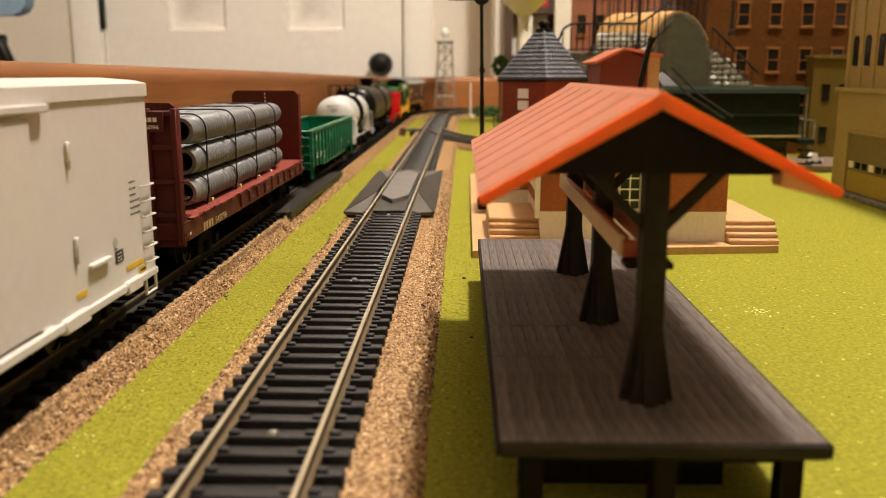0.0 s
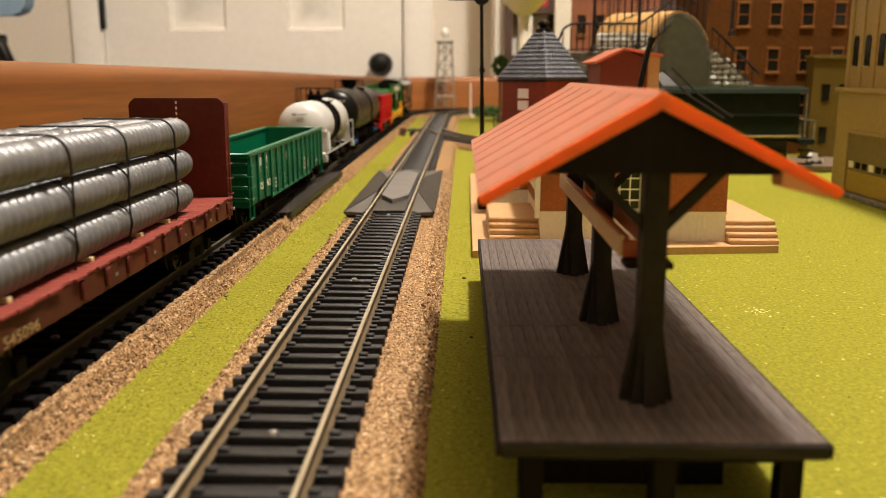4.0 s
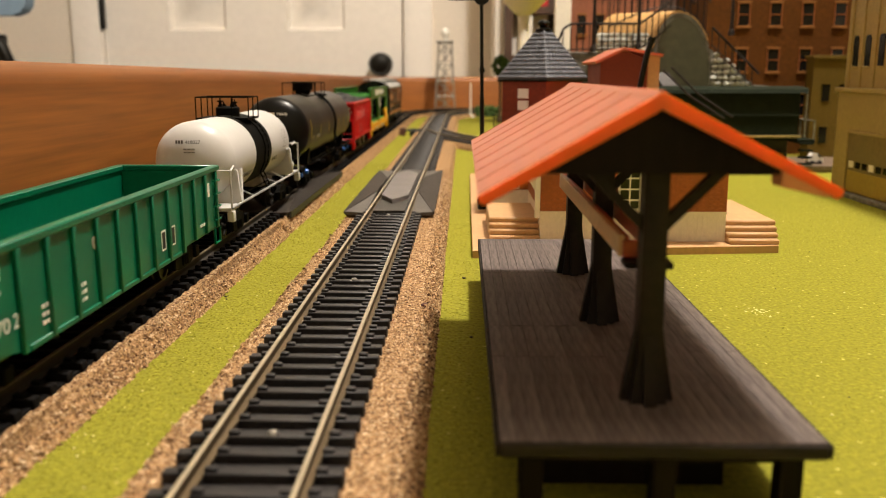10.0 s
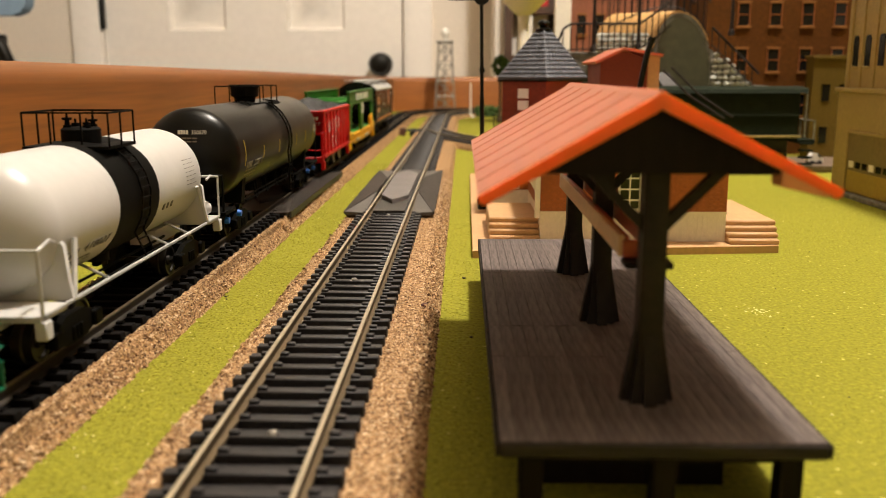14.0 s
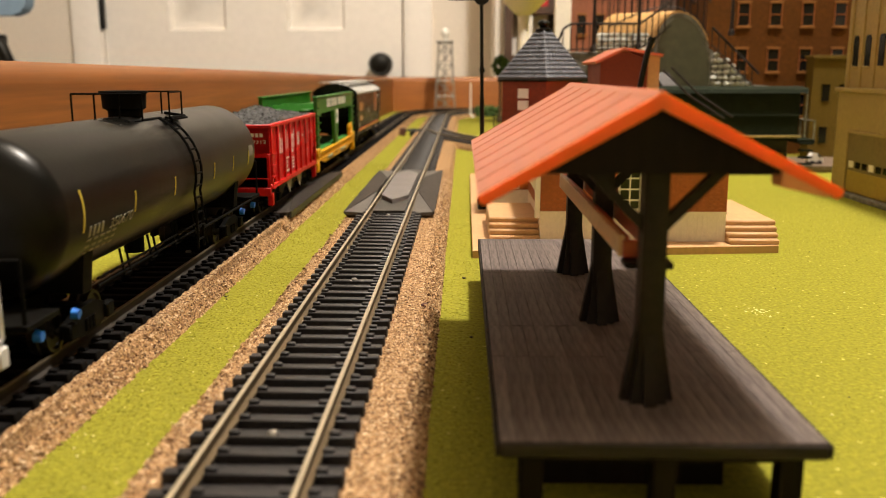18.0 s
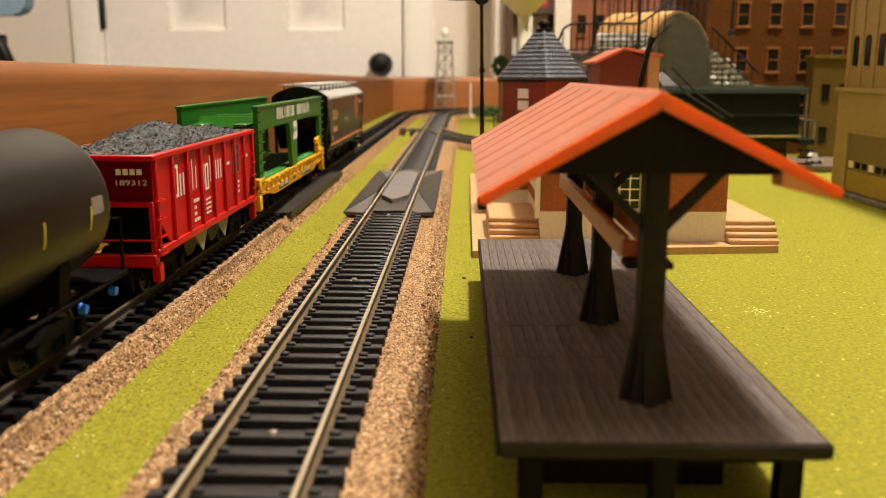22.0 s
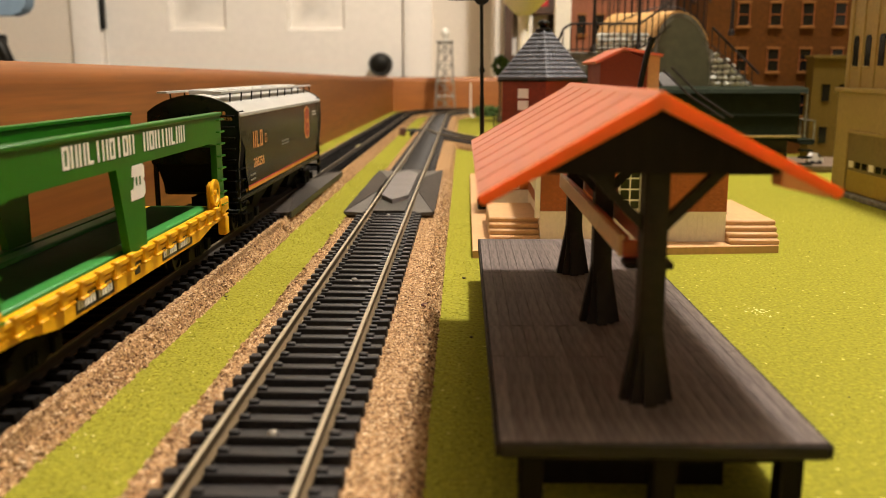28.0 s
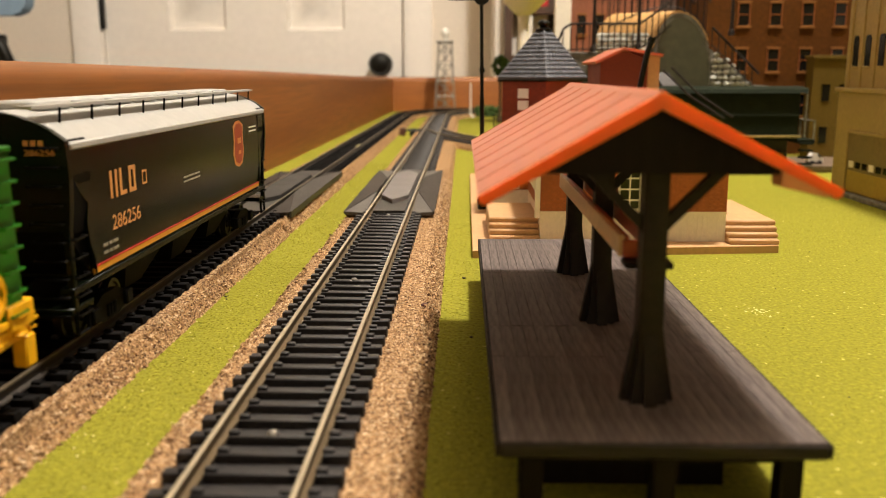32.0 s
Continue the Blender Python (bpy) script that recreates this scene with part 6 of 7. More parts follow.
def black_tank():
    L = 98
    c = car("tank_car", "black tank car with yellow reflector strips and a top walkway", "rail car", 807, 1003)
    r, zc = 17.9, 31.3
    tank(c, TANK_BLACK, -L + 9, L - 5, zc, r, dome=9)
    zt = zc + r
    part("walkway", B().box(-7, 7, -10, 12, zt - 1.6, zt - 0.9, 0.2), SATIN_BLACK, c)
    part("manway", B().lathe([(4.6, zt - 1), (4.8, zt + 1.4), (6.2, zt + 2.2), (6.4, zt + 6.4), (7.0, zt + 6.6), (7.0, zt + 7.2), (4.4, zt + 7.3)], (0, 0, 0), "z", 20), SATIN_BLACK, c)
    rail = part("hand_rail", B().wire([(-10, -13, zt + 6.6), (10, -13, zt + 6.6)], 0.3), SATIN_BLACK, c)
    part("rail_bar", B().wire([(-10, 22, zt + 6.6), (10, 22, zt + 6.6), (10, 10, zt + 6.6)], 0.3), SATIN_BLACK, rail)
    for x, y in ((-10, -13), (-3.5, -13), (3.5, -13), (10, -13), (-10, 22), (-3.5, 22), (3.5, 22), (10, 22), (10, 10)):
        part("stanchion", B().cyl((x, y, zt - 1), (x, y, zt + 6.6), 0.3, 0.3, 6), SATIN_BLACK, rail)
    part("side_platform", B().box(6, 11.5, 9, 23, zt - 1.9, zt - 1.3).wire([(10.4, 9, zt - 1.1), (10.4, 23, zt - 1.1), (4, 23, zt - 0.2)], 0.5), SATIN_BLACK, c)
    arc = [((r + 1.2) * math.cos(a), zc + (r + 1.2) * math.sin(a)) for a in (1.1, 0.9, 0.7, 0.5, 0.3, 0.1, -0.1, -0.3)] + [(18.6, 22), (18.6, 8)]
    lad = part("ladder", B().wire([(x, 4, z) for x, z in arc], 0.42, 5), SATIN_BLACK, c)
    part("stile", B().wire([(x, 10, z) for x, z in arc], 0.42, 5), SATIN_BLACK, lad)
    for (xa, za), (xb, zb) in zip(arc, arc[1:]):
        for u in ((0.5,) if abs(za - zb) < 8 else (0.2, 0.5, 0.8)):
            part("rung", B().cyl((xa + (xb - xa) * u, 4, za + (zb - za) * u), (xa + (xb - xa) * u, 10, za + (zb - za) * u), 0.35, 0.35, 5), SATIN_BLACK, lad)

    def curved(y, w, a0, a1, mat):
        rr = r + 0.12
        pts = [(rr * math.cos(a0 + (a1 - a0) * k / 5), zc + rr * math.sin(a0 + (a1 - a0) * k / 5)) for k in range(6)]
        ins = [((rr - 0.3) * math.cos(a0 + (a1 - a0) * k / 5), zc + (rr - 0.3) * math.sin(a0 + (a1 - a0) * k / 5)) for k in range(5, -1, -1)]
        part("reflector", B().prism(pts + ins, "y", y, y + w), mat, c)
    reflector = material("reflector_yellow", "c2ac3c", 0.5)
    for y in (-78, -43, -12, 28, 52, 74):
        curved(y + (4.5 if y < -60 else 0), 0.7, -0.24, 0.3 if y < -60 else 0.06, reflector)
    x0 = -70
    for i in range(4):
        curved(x0 + i * 2.3, 1.1, -0.33, -0.19, MARK_WORN)
    curved_text(c, "350670", MARK_WORN, r + 0.1, zc, -0.33, -58.5, 2.7, 14)
    for k in range(3):
        for i in range(5):
            curved(x0 + i * 3.6, 2.4, -0.4 - k * 0.09, -0.37 - k * 0.09, MARK_DIM)
    curved(75, 6, -0.06, 0.16, MARK_DIM)
    e = -L + 9
    lettering("350670", 1.5, MARK_WHITE, c, Matrix.Translation((2.2, e + 0.4, zc + 8.6)) @ Matrix.Rotation(radians(80), 4, "X"), "number", 5.4)
    for k in range(4):
        part("marking", B().box(-2.7 + k * 1.0, -2.0 + k * 1.0, e + 0.4, e + 0.9, zc + 8.6, zc + 10.0), MARK_WHITE, c)
    for z in (6.9, 5.7):
        for x in (-1.2, 0.6, 2.6):
            part("marking", B().box(x, x + 1.4, e + 0.1, e + 0.6, zc + z, zc + z + 0.5), MARK_DIM, c)
    part("placard", B().prism([(4, 17.8), (6.0, 19.8), (4, 21.8), (2.0, 19.8)], "y", -L + 1.0, -L + 1.4), material("placard_red", "8a4a42", 0.5), c, "small red diamond placard")
    # running frames
    for s in (-1, 1):
        part("end_platform", B().box(-16, 16, min(s * (L - 14), s * L), max(s * (L - 14), s * L), 11.6, 13, 0.2), SATIN_BLACK, c)
        part("saddle", B().prism([(-14, 12), (14, 12), (15, 22), (7, 16), (0, 14), (-7, 16), (-15, 22)], "y", s * 66 - 2.5, s * 66 + 2.5), SATIN_BLACK, c)
        fr = B().wire([(s * 15.6, 18, 12), (s * 15.6, L - 4, 12)], 0.45).wire([(s * 13.2, -58, 13.2), (s * 13.2, 30, 13.2)], 0.32).wire([(s * 13.2, -58, 11.4), (s * 13.2, 30, 11.4)], 0.32)
        for y in (-40, -20, 0, 20, 30):
            fr.wire([(s * 12.4, y - 2, 17.4), (s * 13.4, y - 2, 10.6), (s * 13.4, y + 2, 10.6), (s * 12.4, y + 2, 17.4)], 0.36)
        part("side_rail", fr, SATIN_BLACK, c)
        part("end_rail", B().wire([(-15, s * (L - 1), 13), (-15, s * (L - 1), 26), (15, s * (L - 1), 26), (15, s * (L - 1), 13)], 0.45), SATIN_BLACK, c)
        truck(c, s * 64)
        coupler(c, s * L, s)
        part("air_hose", B().cyl((13.8, s * 82.5 - 8.6, 9.0), (15.4, s * 82.5 - 8.6, 8.8), 1.35, 1.1, 12), BLUE_KNOB, c, "small blue coupling knob")
        part("air_hose", B().cyl((13.8, s * 82.5 + 8.6, 9.0), (15.4, s * 82.5 + 8.6, 8.8), 1.35, 1.1, 12), BLUE_KNOB, c, "small blue coupling knob")
    for ya, yb in ((-92, -54), (54, 92)):
        part("stub_sill", B().box(-3.5, 3.5, ya, yb, 7.5, 12), SATIN_BLACK, c)
    part("outlet", B().cyl((0, 0, 8), (0, 0, 14), 3), SATIN_BLACK, c)
    return c


def coal_hopper():
    L = 56.5
    c = car("coal_hopper", "bright red open hopper car heaped with black coal", "rail car", 1023, 1136)
    zt = 39
    # body with sloping end sheets
    prof = [(-L, zt), (L, zt), (L, 27), (30, 12), (-30, 12), (-L, 27)]
    part("body", B().prism(prof, "x", -15.6, 15.6), HOPPER_RED, c)
    for s in (-1, 1):
        sd = [(-L, zt), (L, zt), (L, 25), (L - 12, 13.6), (-L + 12, 13.6), (-L, 25)]
        part("side_sheet", B().prism(sd, "x", s * 15.6, s * 16.3), HOPPER_RED, c)
        part("side_sill", B().box(min(s * 15.4, s * 17.2), max(s * 15.4, s * 17.2), -L, L, 11.6, 13.8, 0.25), HOPPER_RED, c)
        part("top_chord", B().box(min(s * 15, s * 17.4), max(s * 15, s * 17.4), -L - 0.5, L + 0.5, zt - 0.8, zt + 0.8, 0.3), HOPPER_RED, c)
        for i in range(9):
            y = -L + 1.6 + i * (2 * L - 3.2) / 8
            part("side_post", B().box(min(s * 16.2, s * 17.3), max(s * 16.2, s * 17.3), y - 0.8, y + 0.8, 12.4, zt - 0.4, 0.25), HOPPER_RED, c)
        part("end_chord", B().box(-17.2, 17.2, min(s * (L - 1), s * (L + 0.9)), max(s * (L - 1), s * (L + 0.9)), zt - 0.8, zt + 0.8, 0.3), HOPPER_RED, c)
        part("end_sheet", B().box(-16.2, 16.2, min(s * (L - 0.8), s * L), max(s * (L - 0.8), s * L), 25.5, zt - 0.4), HOPPER_RED, c)
        part("end_sill", B().box(-16.4, 16.4, min(s * (L - 2), s * (L + 1)), max(s * (L - 2), s * (L + 1)), 8.8, 12.4, 0.3), HOPPER_RED, c)
        for x in (-15.6, 15.6):
            part("end_post", B().box(x - 0.7, x + 0.7, min(s * (L - 0.9), s * (L + 0.5)), max(s * (L - 0.9), s * (L + 0.5)), 12, 27, 0.2), HOPPER_RED, c)
        # Black sheet added below the red slope, painting the shade there.
        part("slope_sheet", B().prism([(s * (L - 0.9), 26.3), (s * 29.5, 11.4), (s * 29.5, 10.4), (s * (L - 0.9), 25.3)], "x", -15.5, 15.5), SATIN_BLACK, c, "added black sheet for the shade under the end slope")
        part("end_hand_rail", B().wire([(-15.6, s * (L + 0.6), 16.4), (15.6, s * (L + 0.6), 16.4)], 0.35), HOPPER_RED, c)
        ladder(c, HOPPER_RED, 16.4, s * L - (5.4 if s > 0 else -0.8), s * L - (0.8 if s > 0 else -5.4), 12, 27, 4)
        part("corner_step", B().box(14.6, 17.0, min(s * (L - 3), s * L), max(s * (L - 3), s * L), 4.4, 10, 0.3), HOPPER_RED, c)
        truck(c, s * 39)
        coupler(c, s * L, s)
    for y in (-12, 14):
        part("outlet_chute", B().loft([[(-13, y - 13, 12), (13, y - 13, 12), (13, y + 13, 12), (-13, y + 13, 12)], [(-11, y - 3, 3.2), (11, y - 3, 3.2), (11, y + 3, 3.2), (-11, y + 3, 3.2)]]), material("chute_black", "12100d", 0.6, grain=400), c)
        part("chute_plate", B().prism([(y - 9, 11.6), (y + 6, 11.6), (y, 4.6)], "x", 15.2, 15.7), PLATE_PALE, c, "pale triangular outlet plate")
    # the heap of coal
    rng = random.Random(9)
    nx, ny = 34, 110
    v, f = [], []
    for j in range(ny + 1):
        for i in range(nx + 1):
            u, w = i / nx * 2 - 1, j / ny * 2 - 1
            h = 1.0 + 5.4 * (1 - abs(u) ** 1.6) * (1 - abs(w) ** 3) * (0.8 + 0.35 * math.cos(w * 5.2 + 0.6))
            h += rng.uniform(-0.45, 0.45) + 0.9 * noise.noise((i * 0.35, j * 0.3, 1.3))
            if i in (0, nx) or j in (0, ny):
                h = 0.0
            v.append((u * 15.0, w * (L - 1.2), zt - 0.6 + h))
    m = nx + 1
    for j in range(ny):
        f += [(j * m + i, j * m + i + 1, (j + 1) * m + i + 1, (j + 1) * m + i) for i in range(nx)]
    coal = B().poly(v, f)
    for k in range(2600):
        q = v[rng.randrange(len(v))]
        if q[2] < zt:
            continue
        s = rng.uniform(0.22, 0.6)
        pts = [(q[0] + rng.uniform(-s, s), q[1] + rng.uniform(-s, s), q[2] + rng.uniform(-0.4, 1.0) * s) for _ in range(5)]
        coal.poly(pts, [(0, 1, 2), (0, 2, 3), (0, 3, 1), (4, 1, 2), (4, 2, 3), (4, 3, 1)])
    part("coal_load", coal, COAL, c, "heap of black coal lumps", smooth=0)
    # tall white letters as bars, leaning lines and stencils
    x = 16.34
    for y, w, h, z0, kind in ((-40, 4.4, 9.6, 25.6, "frame"), (-34.2, 4.0, 6.6, 25.6, "twin"), (-27, 2.6, 6.6, 26.0, "bar"), (-23.4, 2.6, 9.4, 26.0, "bar"), (-19.6, 2.6, 7.0, 26.0, "bar"),
                              (-14, 4.0, 6.6, 26.0, "twin"), (-8.9, 4.0, 8.6, 24.0, "frame"), (-4.2, 2.8, 8.6, 26.2, "bar"), (0.2, 4.2, 6.4, 26.2, "frame"), (6.2, 4.2, 6.4, 26.2, "twin")):
        glyph(c, MARK_WHITE, x, y, z0, w, h, kind, 0.28)
    side_mark(c, MARK_WHITE, x, 13, 29.5, 8.5, 1.0)
    side_mark(c, MARK_WHITE, x, 40, 29.8, 8, 1.2)
    side_mark(c, MARK_BLACK, x, 25.5, 25.5, 9, 10.5, "herald_plate")
    part("marking", B().box(x + 0.1, x + 0.2, 25.5, 34.5, 25.5, 25.9).box(x + 0.1, x + 0.2, 25.5, 34.5, 35.6, 36.0).box(x + 0.1, x + 0.2, 25.5, 25.9, 25.9, 35.6).box(x + 0.1, x + 0.2, 34.1, 34.5, 25.9, 35.6), MARK_WORN, c)
    marks_row(c, MARK_WORN, x + 0.13, 27, 32.6, (1.2, 1.2, 1.2), 1.3, 0.8)
    marks_row(c, MARK_WORN, x + 0.13, 28, 28.4, (1.0, 1.4), 1.5, 0.8)
    for k in range(4):
        marks_row(c, MARK_WHITE, x, -22, 21.6 - k * 2.0, (1.2, 1.0, 1.2, 1.0) if k in (0, 3) else (0, 0.8, 1.0), 1.1, 0.5)
        marks_row(c, MARK_WHITE, x, -9, 20.6 - k * 1.5, (2, 1.2, 1.4), 0.7, 0.5)
        marks_row(c, MARK_WHITE, x, 27, 21.5 - k * 1.8, (2, 1.6, 2.2) if k < 3 else (1.6,), 0.9, 0.6)
    for k in range(4):
        part("marking", B().box(6.4 + k * 1.9, 7.8 + k * 1.9, -L - 0.1, -L - 0.02, 34.4, 36.0), MARK_WHITE, c)
    lettering("189312", 1.5, MARK_WHITE, c, Matrix.Translation((5.6, -L - 0.02, 31.6)) @ Matrix.Rotation(radians(90), 4, "X"), "number", 8.6)
    part("centre_sill", B().box(-3.5, 3.5, -54, 54, 6, 11), SATIN_BLACK, c)
    return c


def auto_rack():
    L = 81.5
    c = car("auto_rack_car", "yellow flat car with a green two-deck rack, empty", "rail car", 1143, 1306)
    part("deck", B().box(-14.5, 14.5, -L, L, 11.2, 15.2, 0.3), FLAT_YELLOW, c)
    for s in (-1, 1):
        sill = [(-L, 16.0), (L, 16.0), (L, 11.6), (L - 18, 11.0), (L - 32, 8.8), (-L + 32, 8.8), (-L + 18, 11.0), (-L, 11.6)]
        part("side_sill", B().prism(sill, "x", s * 14.5, s * 16.2), FLAT_YELLOW, c)
        part("sill_flange", B().box(min(s * 14.3, s * 17.0), max(s * 14.3, s * 17.0), -L, L, 15.0, 16.4, 0.25), FLAT_YELLOW, c)
        for i in range(17):
            y = -L + 5 + i * (2 * L - 10) / 16
            if i == 0:
                pb = B().box(-0.2, 1.1, -1.5, 1.5, 12.8, 16.6, 0.3).box(0, 1.7, -1.9, 1.9, 16.2, 17.0, 0.2).box(0, 1.5, -1.7, 1.7, 12.5, 13.2, 0.2).box(0, 0.5, 1.9, 7.6, 14.0, 14.6, 0.1)
                for dy in (3.2, 4.8, 6.4):
                    pb.cyl((0, dy, 12.6), (0.45, dy, 12.6), 0.38, 0.3, 6).cyl((0, dy, 15.6), (0.45, dy, 15.6), 0.38, 0.3, 6)
                if s < 0:
                    pb.v = [(-px, py, pz) for px, py, pz in pb.v]
                pocket = pb.mesh("stake_pocket", FLAT_YELLOW)
            piece("stake_pocket", pocket, c, s * 16.2, y, 0)
        part("end_step", B().box(14.2, 17.2, min(s * (L - 4), s * L), max(s * (L - 4), s * L), 5.6, 12, 0.4), FLAT_YELLOW, c)
        part("end_block", B().box(13.6, 17.4, min(s * (L - 9), s * L), max(s * (L - 9), s * L), 14, 19, 0.4), FLAT_YELLOW, c)
        truck(c, s * 56)
        coupler(c, s * L, s)
    part("brake_wheel", B().lathe([(3.4, -0.5), (4.6, -0.5), (4.6, 0.5), (3.4, 0.5), (3.3, 0)], (16.4, L - 13, 21.8), "x", 20).box(14, 16, L - 16, L - 10, 15, 25.5, 1.2).cyl((15.8, L - 13, 21.8), (17, L - 13, 21.8), 0.9), FLAT_YELLOW, c, "yellow brake wheel and stand")
    # green rack: lower deck strips, posts, upper girders, upper deck
    part("lower_deck", B().box(9.2, 13.8, -L + 4, L - 12, 15.2, 17.0, 0.4).box(-13.8, -9.2, -L + 4, L - 12, 15.2, 17.0, 0.4), RACK_MINT, c, "pale green lower deck strip")
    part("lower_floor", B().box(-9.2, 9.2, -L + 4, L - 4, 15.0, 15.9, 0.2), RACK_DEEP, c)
    part("far_sill_cover", B().box(-17.1, -13.9, -L, L, 16.3, 17.4, 0.2), RACK_GREEN, c)
    for s in (-1, 1):
        x0, x1 = (14.6, 16.6) if s > 0 else (-16.6, -14.6)
        gird = [(-L + 3, 36.5), (-L + 3, 48), (L - 3, 48), (L - 3, 36.5), (L - 16, 38.5), (-L + 18, 38.5)]
        part("upper_girder", B().prism(gird, "x", x0, x1), RACK_GREEN, c)
        part("girder_flange", B().box(min(x0, x1) - 0.5, max(x0, x1) + 0.5, -L + 2.6, L - 2.6, 47.2, 48.4, 0.25), RACK_GREEN, c)
        for ya, yb, za, zb in ((-L + 3, -L + 9.5, 15, 38), (L - 9.5, L - 3, 15, 38)):
            part("end_post", B().prism([(ya - 0.5, za), (yb + 0.5, za), (yb, zb), (ya, zb)], "x", x0, x1), RACK_GREEN, c)
        part("centre_post", B().prism([(-8.5, 15.6), (3.0, 15.6), (3.6, 38.6), (-14.5, 38.6)], "x", x0, x1), RACK_GREEN, c)
        ladder(c, RACK_GREEN, 16.6, s * (L - 3) - (5.6 if s > 0 else 0), s * (L - 3) + (0 if s > 0 else 5.6), 17, 46, 8)
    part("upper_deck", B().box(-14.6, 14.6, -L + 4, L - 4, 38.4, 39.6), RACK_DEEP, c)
    part("deck_track", B().box(6, 12, -L + 4, L - 4, 39.6, 41, 0.3).box(-12, -6, -L + 4, L - 4, 39.6, 41, 0.3), RACK_GREEN, c)
    for y in (-62, -38):
        part("wheel_chock", B().loft([[(-13, y - 3, 39.6), (13, y - 3, 39.6), (13, y + 3, 39.6), (-13, y + 3, 39.6)], [(-12, y - 0.6, 43.4), (12, y - 0.6, 43.4), (12, y + 0.6, 43.4), (-12, y + 0.6, 43.4)]]), RACK_GREEN, c)
    part("cross_tie", B().box(-15, 15, -L + 3, -L + 6, 36.5, 39, 0.3).box(-15, 15, L - 6, L - 3, 36.5, 39, 0.3), RACK_GREEN, c)
    # lettering as plain blocks
    for y0, n, span in ((-42.5, 10, 41.5), (4.8, 8, 35.0)):
        st = span / n
        for k in range(n):
            kind = (("frame", "twin", "twin", "foot", "bar", "twin", "frame", "bar", "frame", "twin"), ("twin", "frame", "twin", "bar", "twin", "foot", "twin", "twin"))[n == 8][k]
            glyph(c, MARK_WHITE, 16.62, y0 + k * st, 41.3, st * 0.8, 5.0, kind, 0.32)
    shield = [(-6.2, 29.6), (2.2, 29.6), (3.8, 30.6), (3.8, 33.4), (2.9, 34.2), (3.8, 35.0), (3.8, 37.6), (2.4, 38.4), (-4.4, 38.4), (-5.2, 35.6), (-3.2, 35.6), (-4.2, 32.4), (-6.2, 32.4)]
    part("herald_plate", B().prism(shield, "x", 16.62, 16.74), MARK_WHITE, c, "white herald of rounded blocks")
    side_mark(c, RACK_GREEN, 16.76, -2.6, 33.2, 0.8, 2.2)
    side_mark(c, RACK_GREEN, 16.76, -0.2, 33.2, 0.8, 2.2)
    for ya, yb in ((-41, -20), (14.7, 41.5)):
        side_mark(c, MARK_BLACK, 16.22, ya, 9.6, yb - ya, 3.6, "name_plate")
        n = int((yb - ya) / 1.7)
        for k in range(n):
            if k != n // 2:
                side_mark(c, MARK_WHITE, 16.36, ya + 0.7 + k * 1.62, 10.4, 1.1, 2.0)
    side_mark(c, MARK_BLACK, 16.22, -9, 12.4, 9, 1.2)
    side_mark(c, MARK_BLACK, 16.22, -6, 10.4, 3.4, 2.0)
    part("centre_sill", B().box(-3.5, 3.5, -78, 78, 6.4, 11.2), SATIN_BLACK, c)
    return c


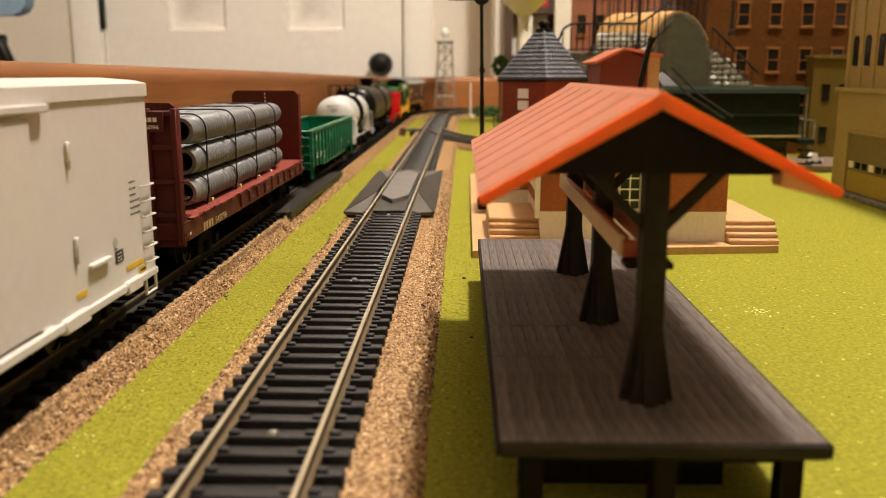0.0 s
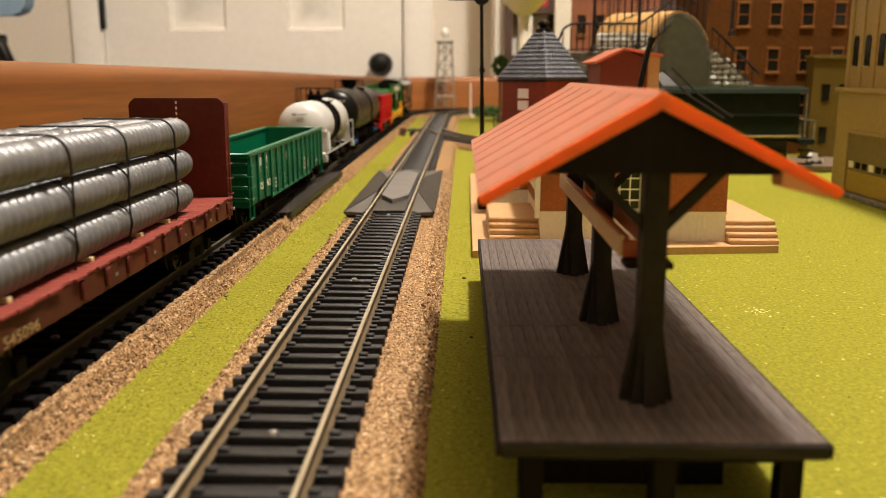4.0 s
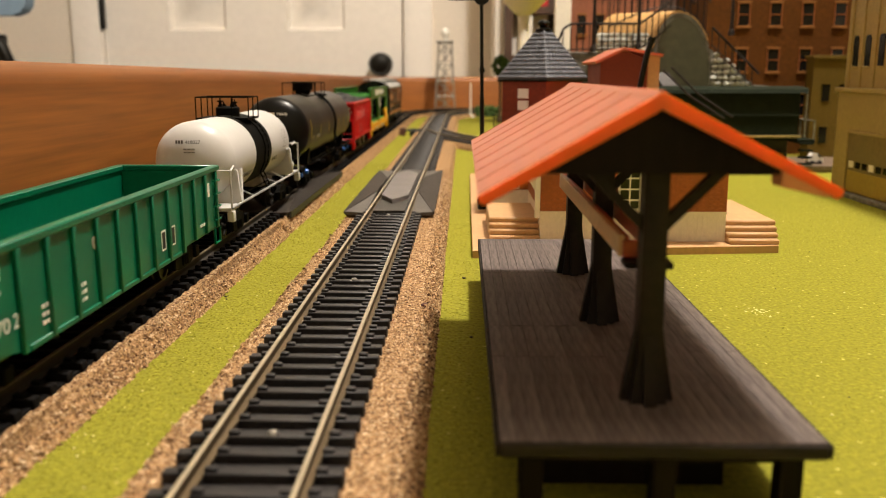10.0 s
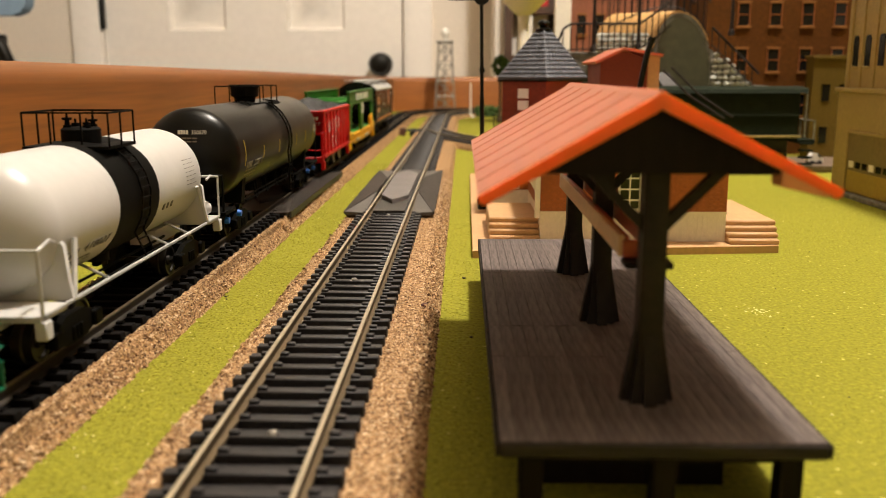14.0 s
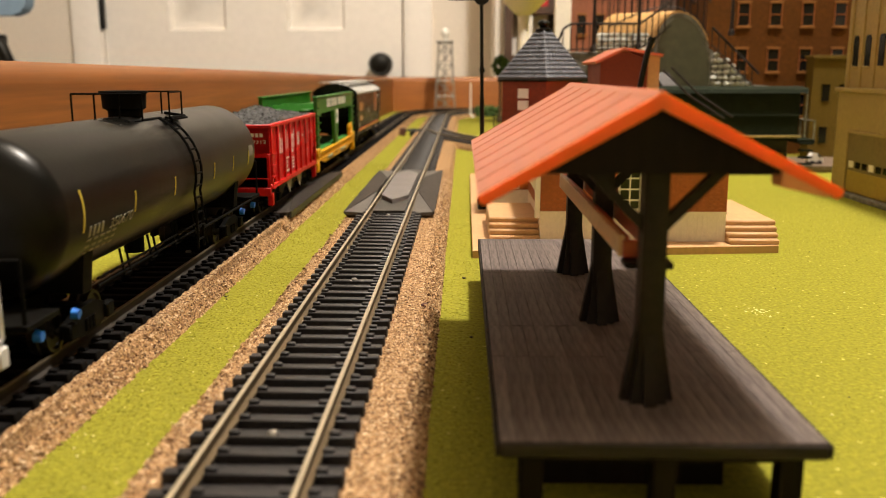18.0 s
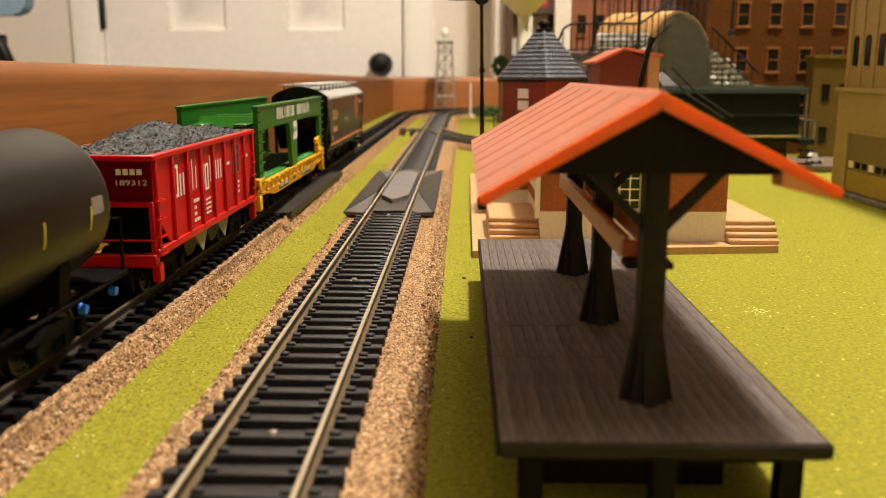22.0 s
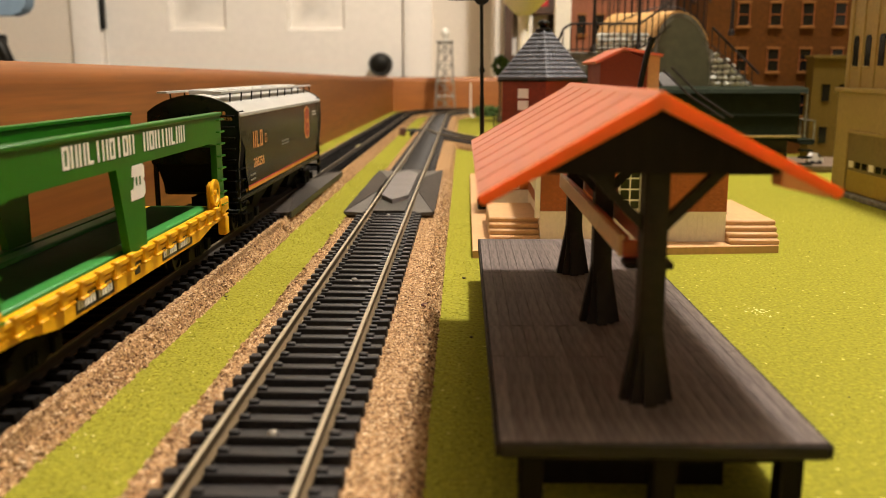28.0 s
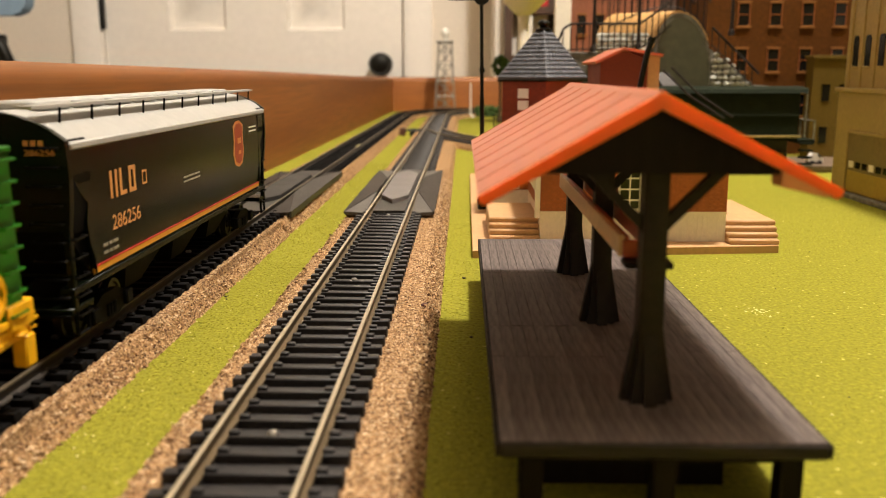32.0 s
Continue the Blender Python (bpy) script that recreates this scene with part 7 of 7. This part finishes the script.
def covered_hopper():
    L = 92
    c = car("covered_hopper", "dark green covered hopper with a white roof and yellow stripe", "rail car", 1326, 1510)

    def section(w=16.8, zlo=15.4, ztop=47.2):
        right = [(w - 1.0, zlo), (w - 0.35, zlo + 5), (w, zlo + 11), (w, 40), (w - 0.3, ztop)]
        top = [(w - 0.3 - k * (2 * w - 0.6) / 10, ztop + 6.2 * math.sin(math.pi * k / 10) ** 0.8) for k in range(1, 10)]
        left = [(-p, q) for p, q in right[::-1]]
        return right + top + left
    sec = section()
    body = part("body", B().prism(sec, "y", -81, 81), HOPPER_DARK, c)
    for s in (-1, 1):
        part("end_bay", B().prism(section(16.9, 27, 47.2), "y", s * 81, s * (L - 1)), SATIN_BLACK, c, "black end bay")
        edge = [(80.8, 16.2), (81.4, 20), (83.4, 24), (84.2, 29), (83.0, 33), (86.4, 35.5), (89.4, 39), (L - 1, 43), (L - 1, 46.5), (80.8, 46.5)]
        part("upper_side", B().prism([(s * p, q) for p, q in edge], "x", 15.9, 16.9), HOPPER_DARK, c)
    part("end_rim", B().prism(section(17.3, 28, 47.5), "y", -L - 0.2, -L + 1.6), HOPPER_DARK, c)
    part("end_rim", B().prism(section(17.3, 26, 47.5), "y", L - 1.6, L + 0.2), HOPPER_DARK, c)
    rp = [(16.8 - k * 33.6 / 12, 47.0 + 6.6 * math.sin(math.pi * k / 12) ** 0.8) for k in range(13)]
    part("roof", B().prism([(17.0, 45.9)] + rp + [(-17.0, 45.9)], "y", -L + 1.7, L - 1.7), ROOF_WHITE, c, "white roof sheet")
    part("roof_edge", B().box(16.5, 17.5, -L + 1.7, L - 1.7, 45.4, 47.0, 0.3).box(-17.5, -16.5, -L + 1.7, L - 1.7, 45.4, 47.0, 0.3), ROOF_WHITE, c)
    # running boards on posts, hatches
    for i in range(11):
        y = -L + 10.5 + i * 17.1
        for x in (11.2, -11.2):
            part("board_post", B().cyl((x, y, 50.0), (x * 1.03, y, 54.4), 0.32, 0.32, 6), SATIN_BLACK, c)
    part("running_board", B().box(8.2, 11.9, -L - 3, L + 3, 54.2, 54.9).box(-11.9, -8.2, -L - 3, L + 3, 54.2, 54.9), ROOF_WHITE, c, "pale running board")
    for i in range(8):
        y = -70 + i * 20
        part("hatch", B().box(-5.5, 5.5, y - 8.5, y + 8.5, 53.2, 55.4, 0.6), ROOF_WHITE, c)
    # side details: stripes, letters, number
    side = 16.84
    part("stripe", B().box(15.7, 16.44, -81, 81, 16.3, 17.7, 0.1), STRIPE_GOLD, c, "gold stripe")
    part("stripe", B().box(15.9, 16.5, -81, 81, 17.7, 18.0), MARK_RED, c, "thin red stripe")
    part("sill", B().box(13, 16.4, -L, L, 13.8, 15.4, 0.2), HOPPER_DARK, c)
    for k in range(3):
        glyph(c, MARK_GOLD, side, -70.3 + k * 5.9, 32.2, 4.4, 6.6, ("twin", "foot", "frame")[k], 0.3)
    side_text(c, "286256", MARK_GOLD, side - 0.02, -70.4, 24.6, 3.7, 18.2)
    part("marking", B().box(side, side + 0.1, -49.4, -46.2, 33, 33.5).box(side, side + 0.1, -49.4, -46.2, 36.2, 36.7).box(side, side + 0.1, -49.4, -49.0, 33.5, 36.2).box(side, side + 0.1, -46.6, -46.2, 33.5, 36.2), MARK_GOLD, c)
    for k in range(2):
        marks_row(c, MARK_WORN, side, -16, 30.6 - k * 1.3, (2.6, 1.6, 3.4, 1.2, 2.8, 2.0), 0.55, 0.55)
        marks_row(c, MARK_WHITE, side, 66, 40.6 - k * 1.5, (3.4, 2.2, 4.2), 0.5, 0.6)
        marks_row(c, MARK_WORN, 16.62, -76, 21.6 - k * 1.8, (2.6, 1.8, 2.8), 0.7, 0.7)
    her = [(0, 0), (3.5, -1.2), (7, 0), (8.6, 4.5), (8.0, 12), (8.6, 16.5), (5, 18.6), (1.6, 18.4), (-1.2, 16.5), (-0.6, 10), (-1.6, 4.5)]
    part("herald_plate", B().prism([(44 + p * 1.45, 28.4 + q * 0.86) for p, q in her], "x", 16.8, 16.95), MARK_GOLD, c)
    part("herald_plate", B().prism([(45.2 + p * 1.17, 29.4 + q * 0.75) for p, q in her], "x", 16.95, 17.05), HERALD_RED, c)
    side_mark(c, MARK_GOLD, 17.06, 47.5, 36, 4.6, 2.0)
    side_mark(c, MARK_GOLD, 17.06, 48.4, 32, 3.4, 1.4)
    # number on the end, as on the side
    for k in range(3):
        part("marking", B().box(8.0 + k * 1.6, 9.1 + k * 1.6, -L - 0.3, -L - 0.2, 46.4, 47.6), MARK_GOLD, c)
    lettering("286256", 1.3, MARK_GOLD, c, Matrix.Translation((8.0, -L - 0.2, 44.4)) @ Matrix.Rotation(radians(90), 4, "X"), "number", 6.6)
    # ends: slope sheets, ladders, platforms
    for s in (-1, 1):
        part("slope_sheet", B().prism([(s * (L - 1), 47), (s * (L - 2), 27), (s * (L - 12), 15), (s * (L - 40), 15)], "x", -15.2, 15.2), SATIN_BLACK, c)
        part("end_platform", B().box(-16, 16, min(s * (L - 10), s * (L + 1)), max(s * (L - 10), s * (L + 1)), 9.4, 11, 0.2), HOPPER_DARK, c)
        for x in (-15.4, 15.4):
            part("corner_post", B().box(x - 0.8, x + 0.8, min(s * (L - 2), s * (L - 0.4)), max(s * (L - 2), s * (L - 0.4)), 10, 28, 0.2), HOPPER_DARK, c)
        ladder(c, SATIN_BLACK, s * (L + 0.2), 8.6, 15.4, 9.5, 46, 10, s * 1.3)
        ladder(c, SATIN_BLACK, 15.8, s * (L - 1) - (6 if s > 0 else 0), s * (L - 1) + (0 if s > 0 else 6), 9, 26, 5)
        part("corner_step", B().wire([(15.8, s * (L - 1), 10), (15.8, s * (L - 1), 4.6), (15.8, s * (L - 7), 4.6), (15.8, s * (L - 7), 10)], 0.5), SATIN_BLACK, c)
        truck(c, s * 66)
        coupler(c, s * L, s)
    for y in (-38, 0, 38):
        part("outlet_chute", B().loft([[(-14, y - 18, 16), (14, y - 18, 16), (14, y + 18, 16), (-14, y + 18, 16)], [(-8, y - 6, 3.6), (8, y - 6, 3.6), (8, y + 6, 3.6), (-8, y + 6, 3.6)]]), SATIN_BLACK, c)
    part("centre_sill", B().box(-3.5, 3.5, -88, 88, 6.4, 15), SATIN_BLACK, c)
    return c


for build in (white_box_car, pipe_flat, gondola, white_tank, black_tank, coal_hopper, auto_rack, covered_hopper):
    build()

# ------------------------------------------------------------------ movement
RUN = [(0, 0), (3, 101), (6, 211), (9, 319.5), (14, 500.5), (20, 716), (23.5, 842), (25.5, 914), (28, 1000), (31, 1107), (32, 1142.5)]


def run(t):
    """How far the train has rolled after t seconds, in millimetres."""
    for (a, p), (b, q) in zip(RUN, RUN[1:]):
        if t <= b:
            return p + (q - p) * (t - a) / (b - a)
    return RUN[-1][1]


def car_pose(centre, half, t):
    c = centre - run(t)
    xa, ya, _ = left_line(c - half)
    xb, yb, _ = left_line(c + half)
    return pose((xa + xb) / 2 * S, (ya + yb) / 2 * S, RAIL_Z * S, 0, 0, -math.degrees(math.atan2(xb - xa, yb - ya)))


def motions():
    times = sorted({t for t, _ in RUN} | {i * 1.0 for i in range(33)})
    for ob, centre, half in CARS:
        walk(ob, [(t, car_pose(centre, half, t)) for t in times])
    beat = [i * 0.2 for i in range(161)]
    for ob, y, _ in AXLES:
        walk(ob, [(t, pose(0, y * S, 4.7 * S, math.degrees(run(t) / 4.7), 0, 0)) for t in beat])


motions()
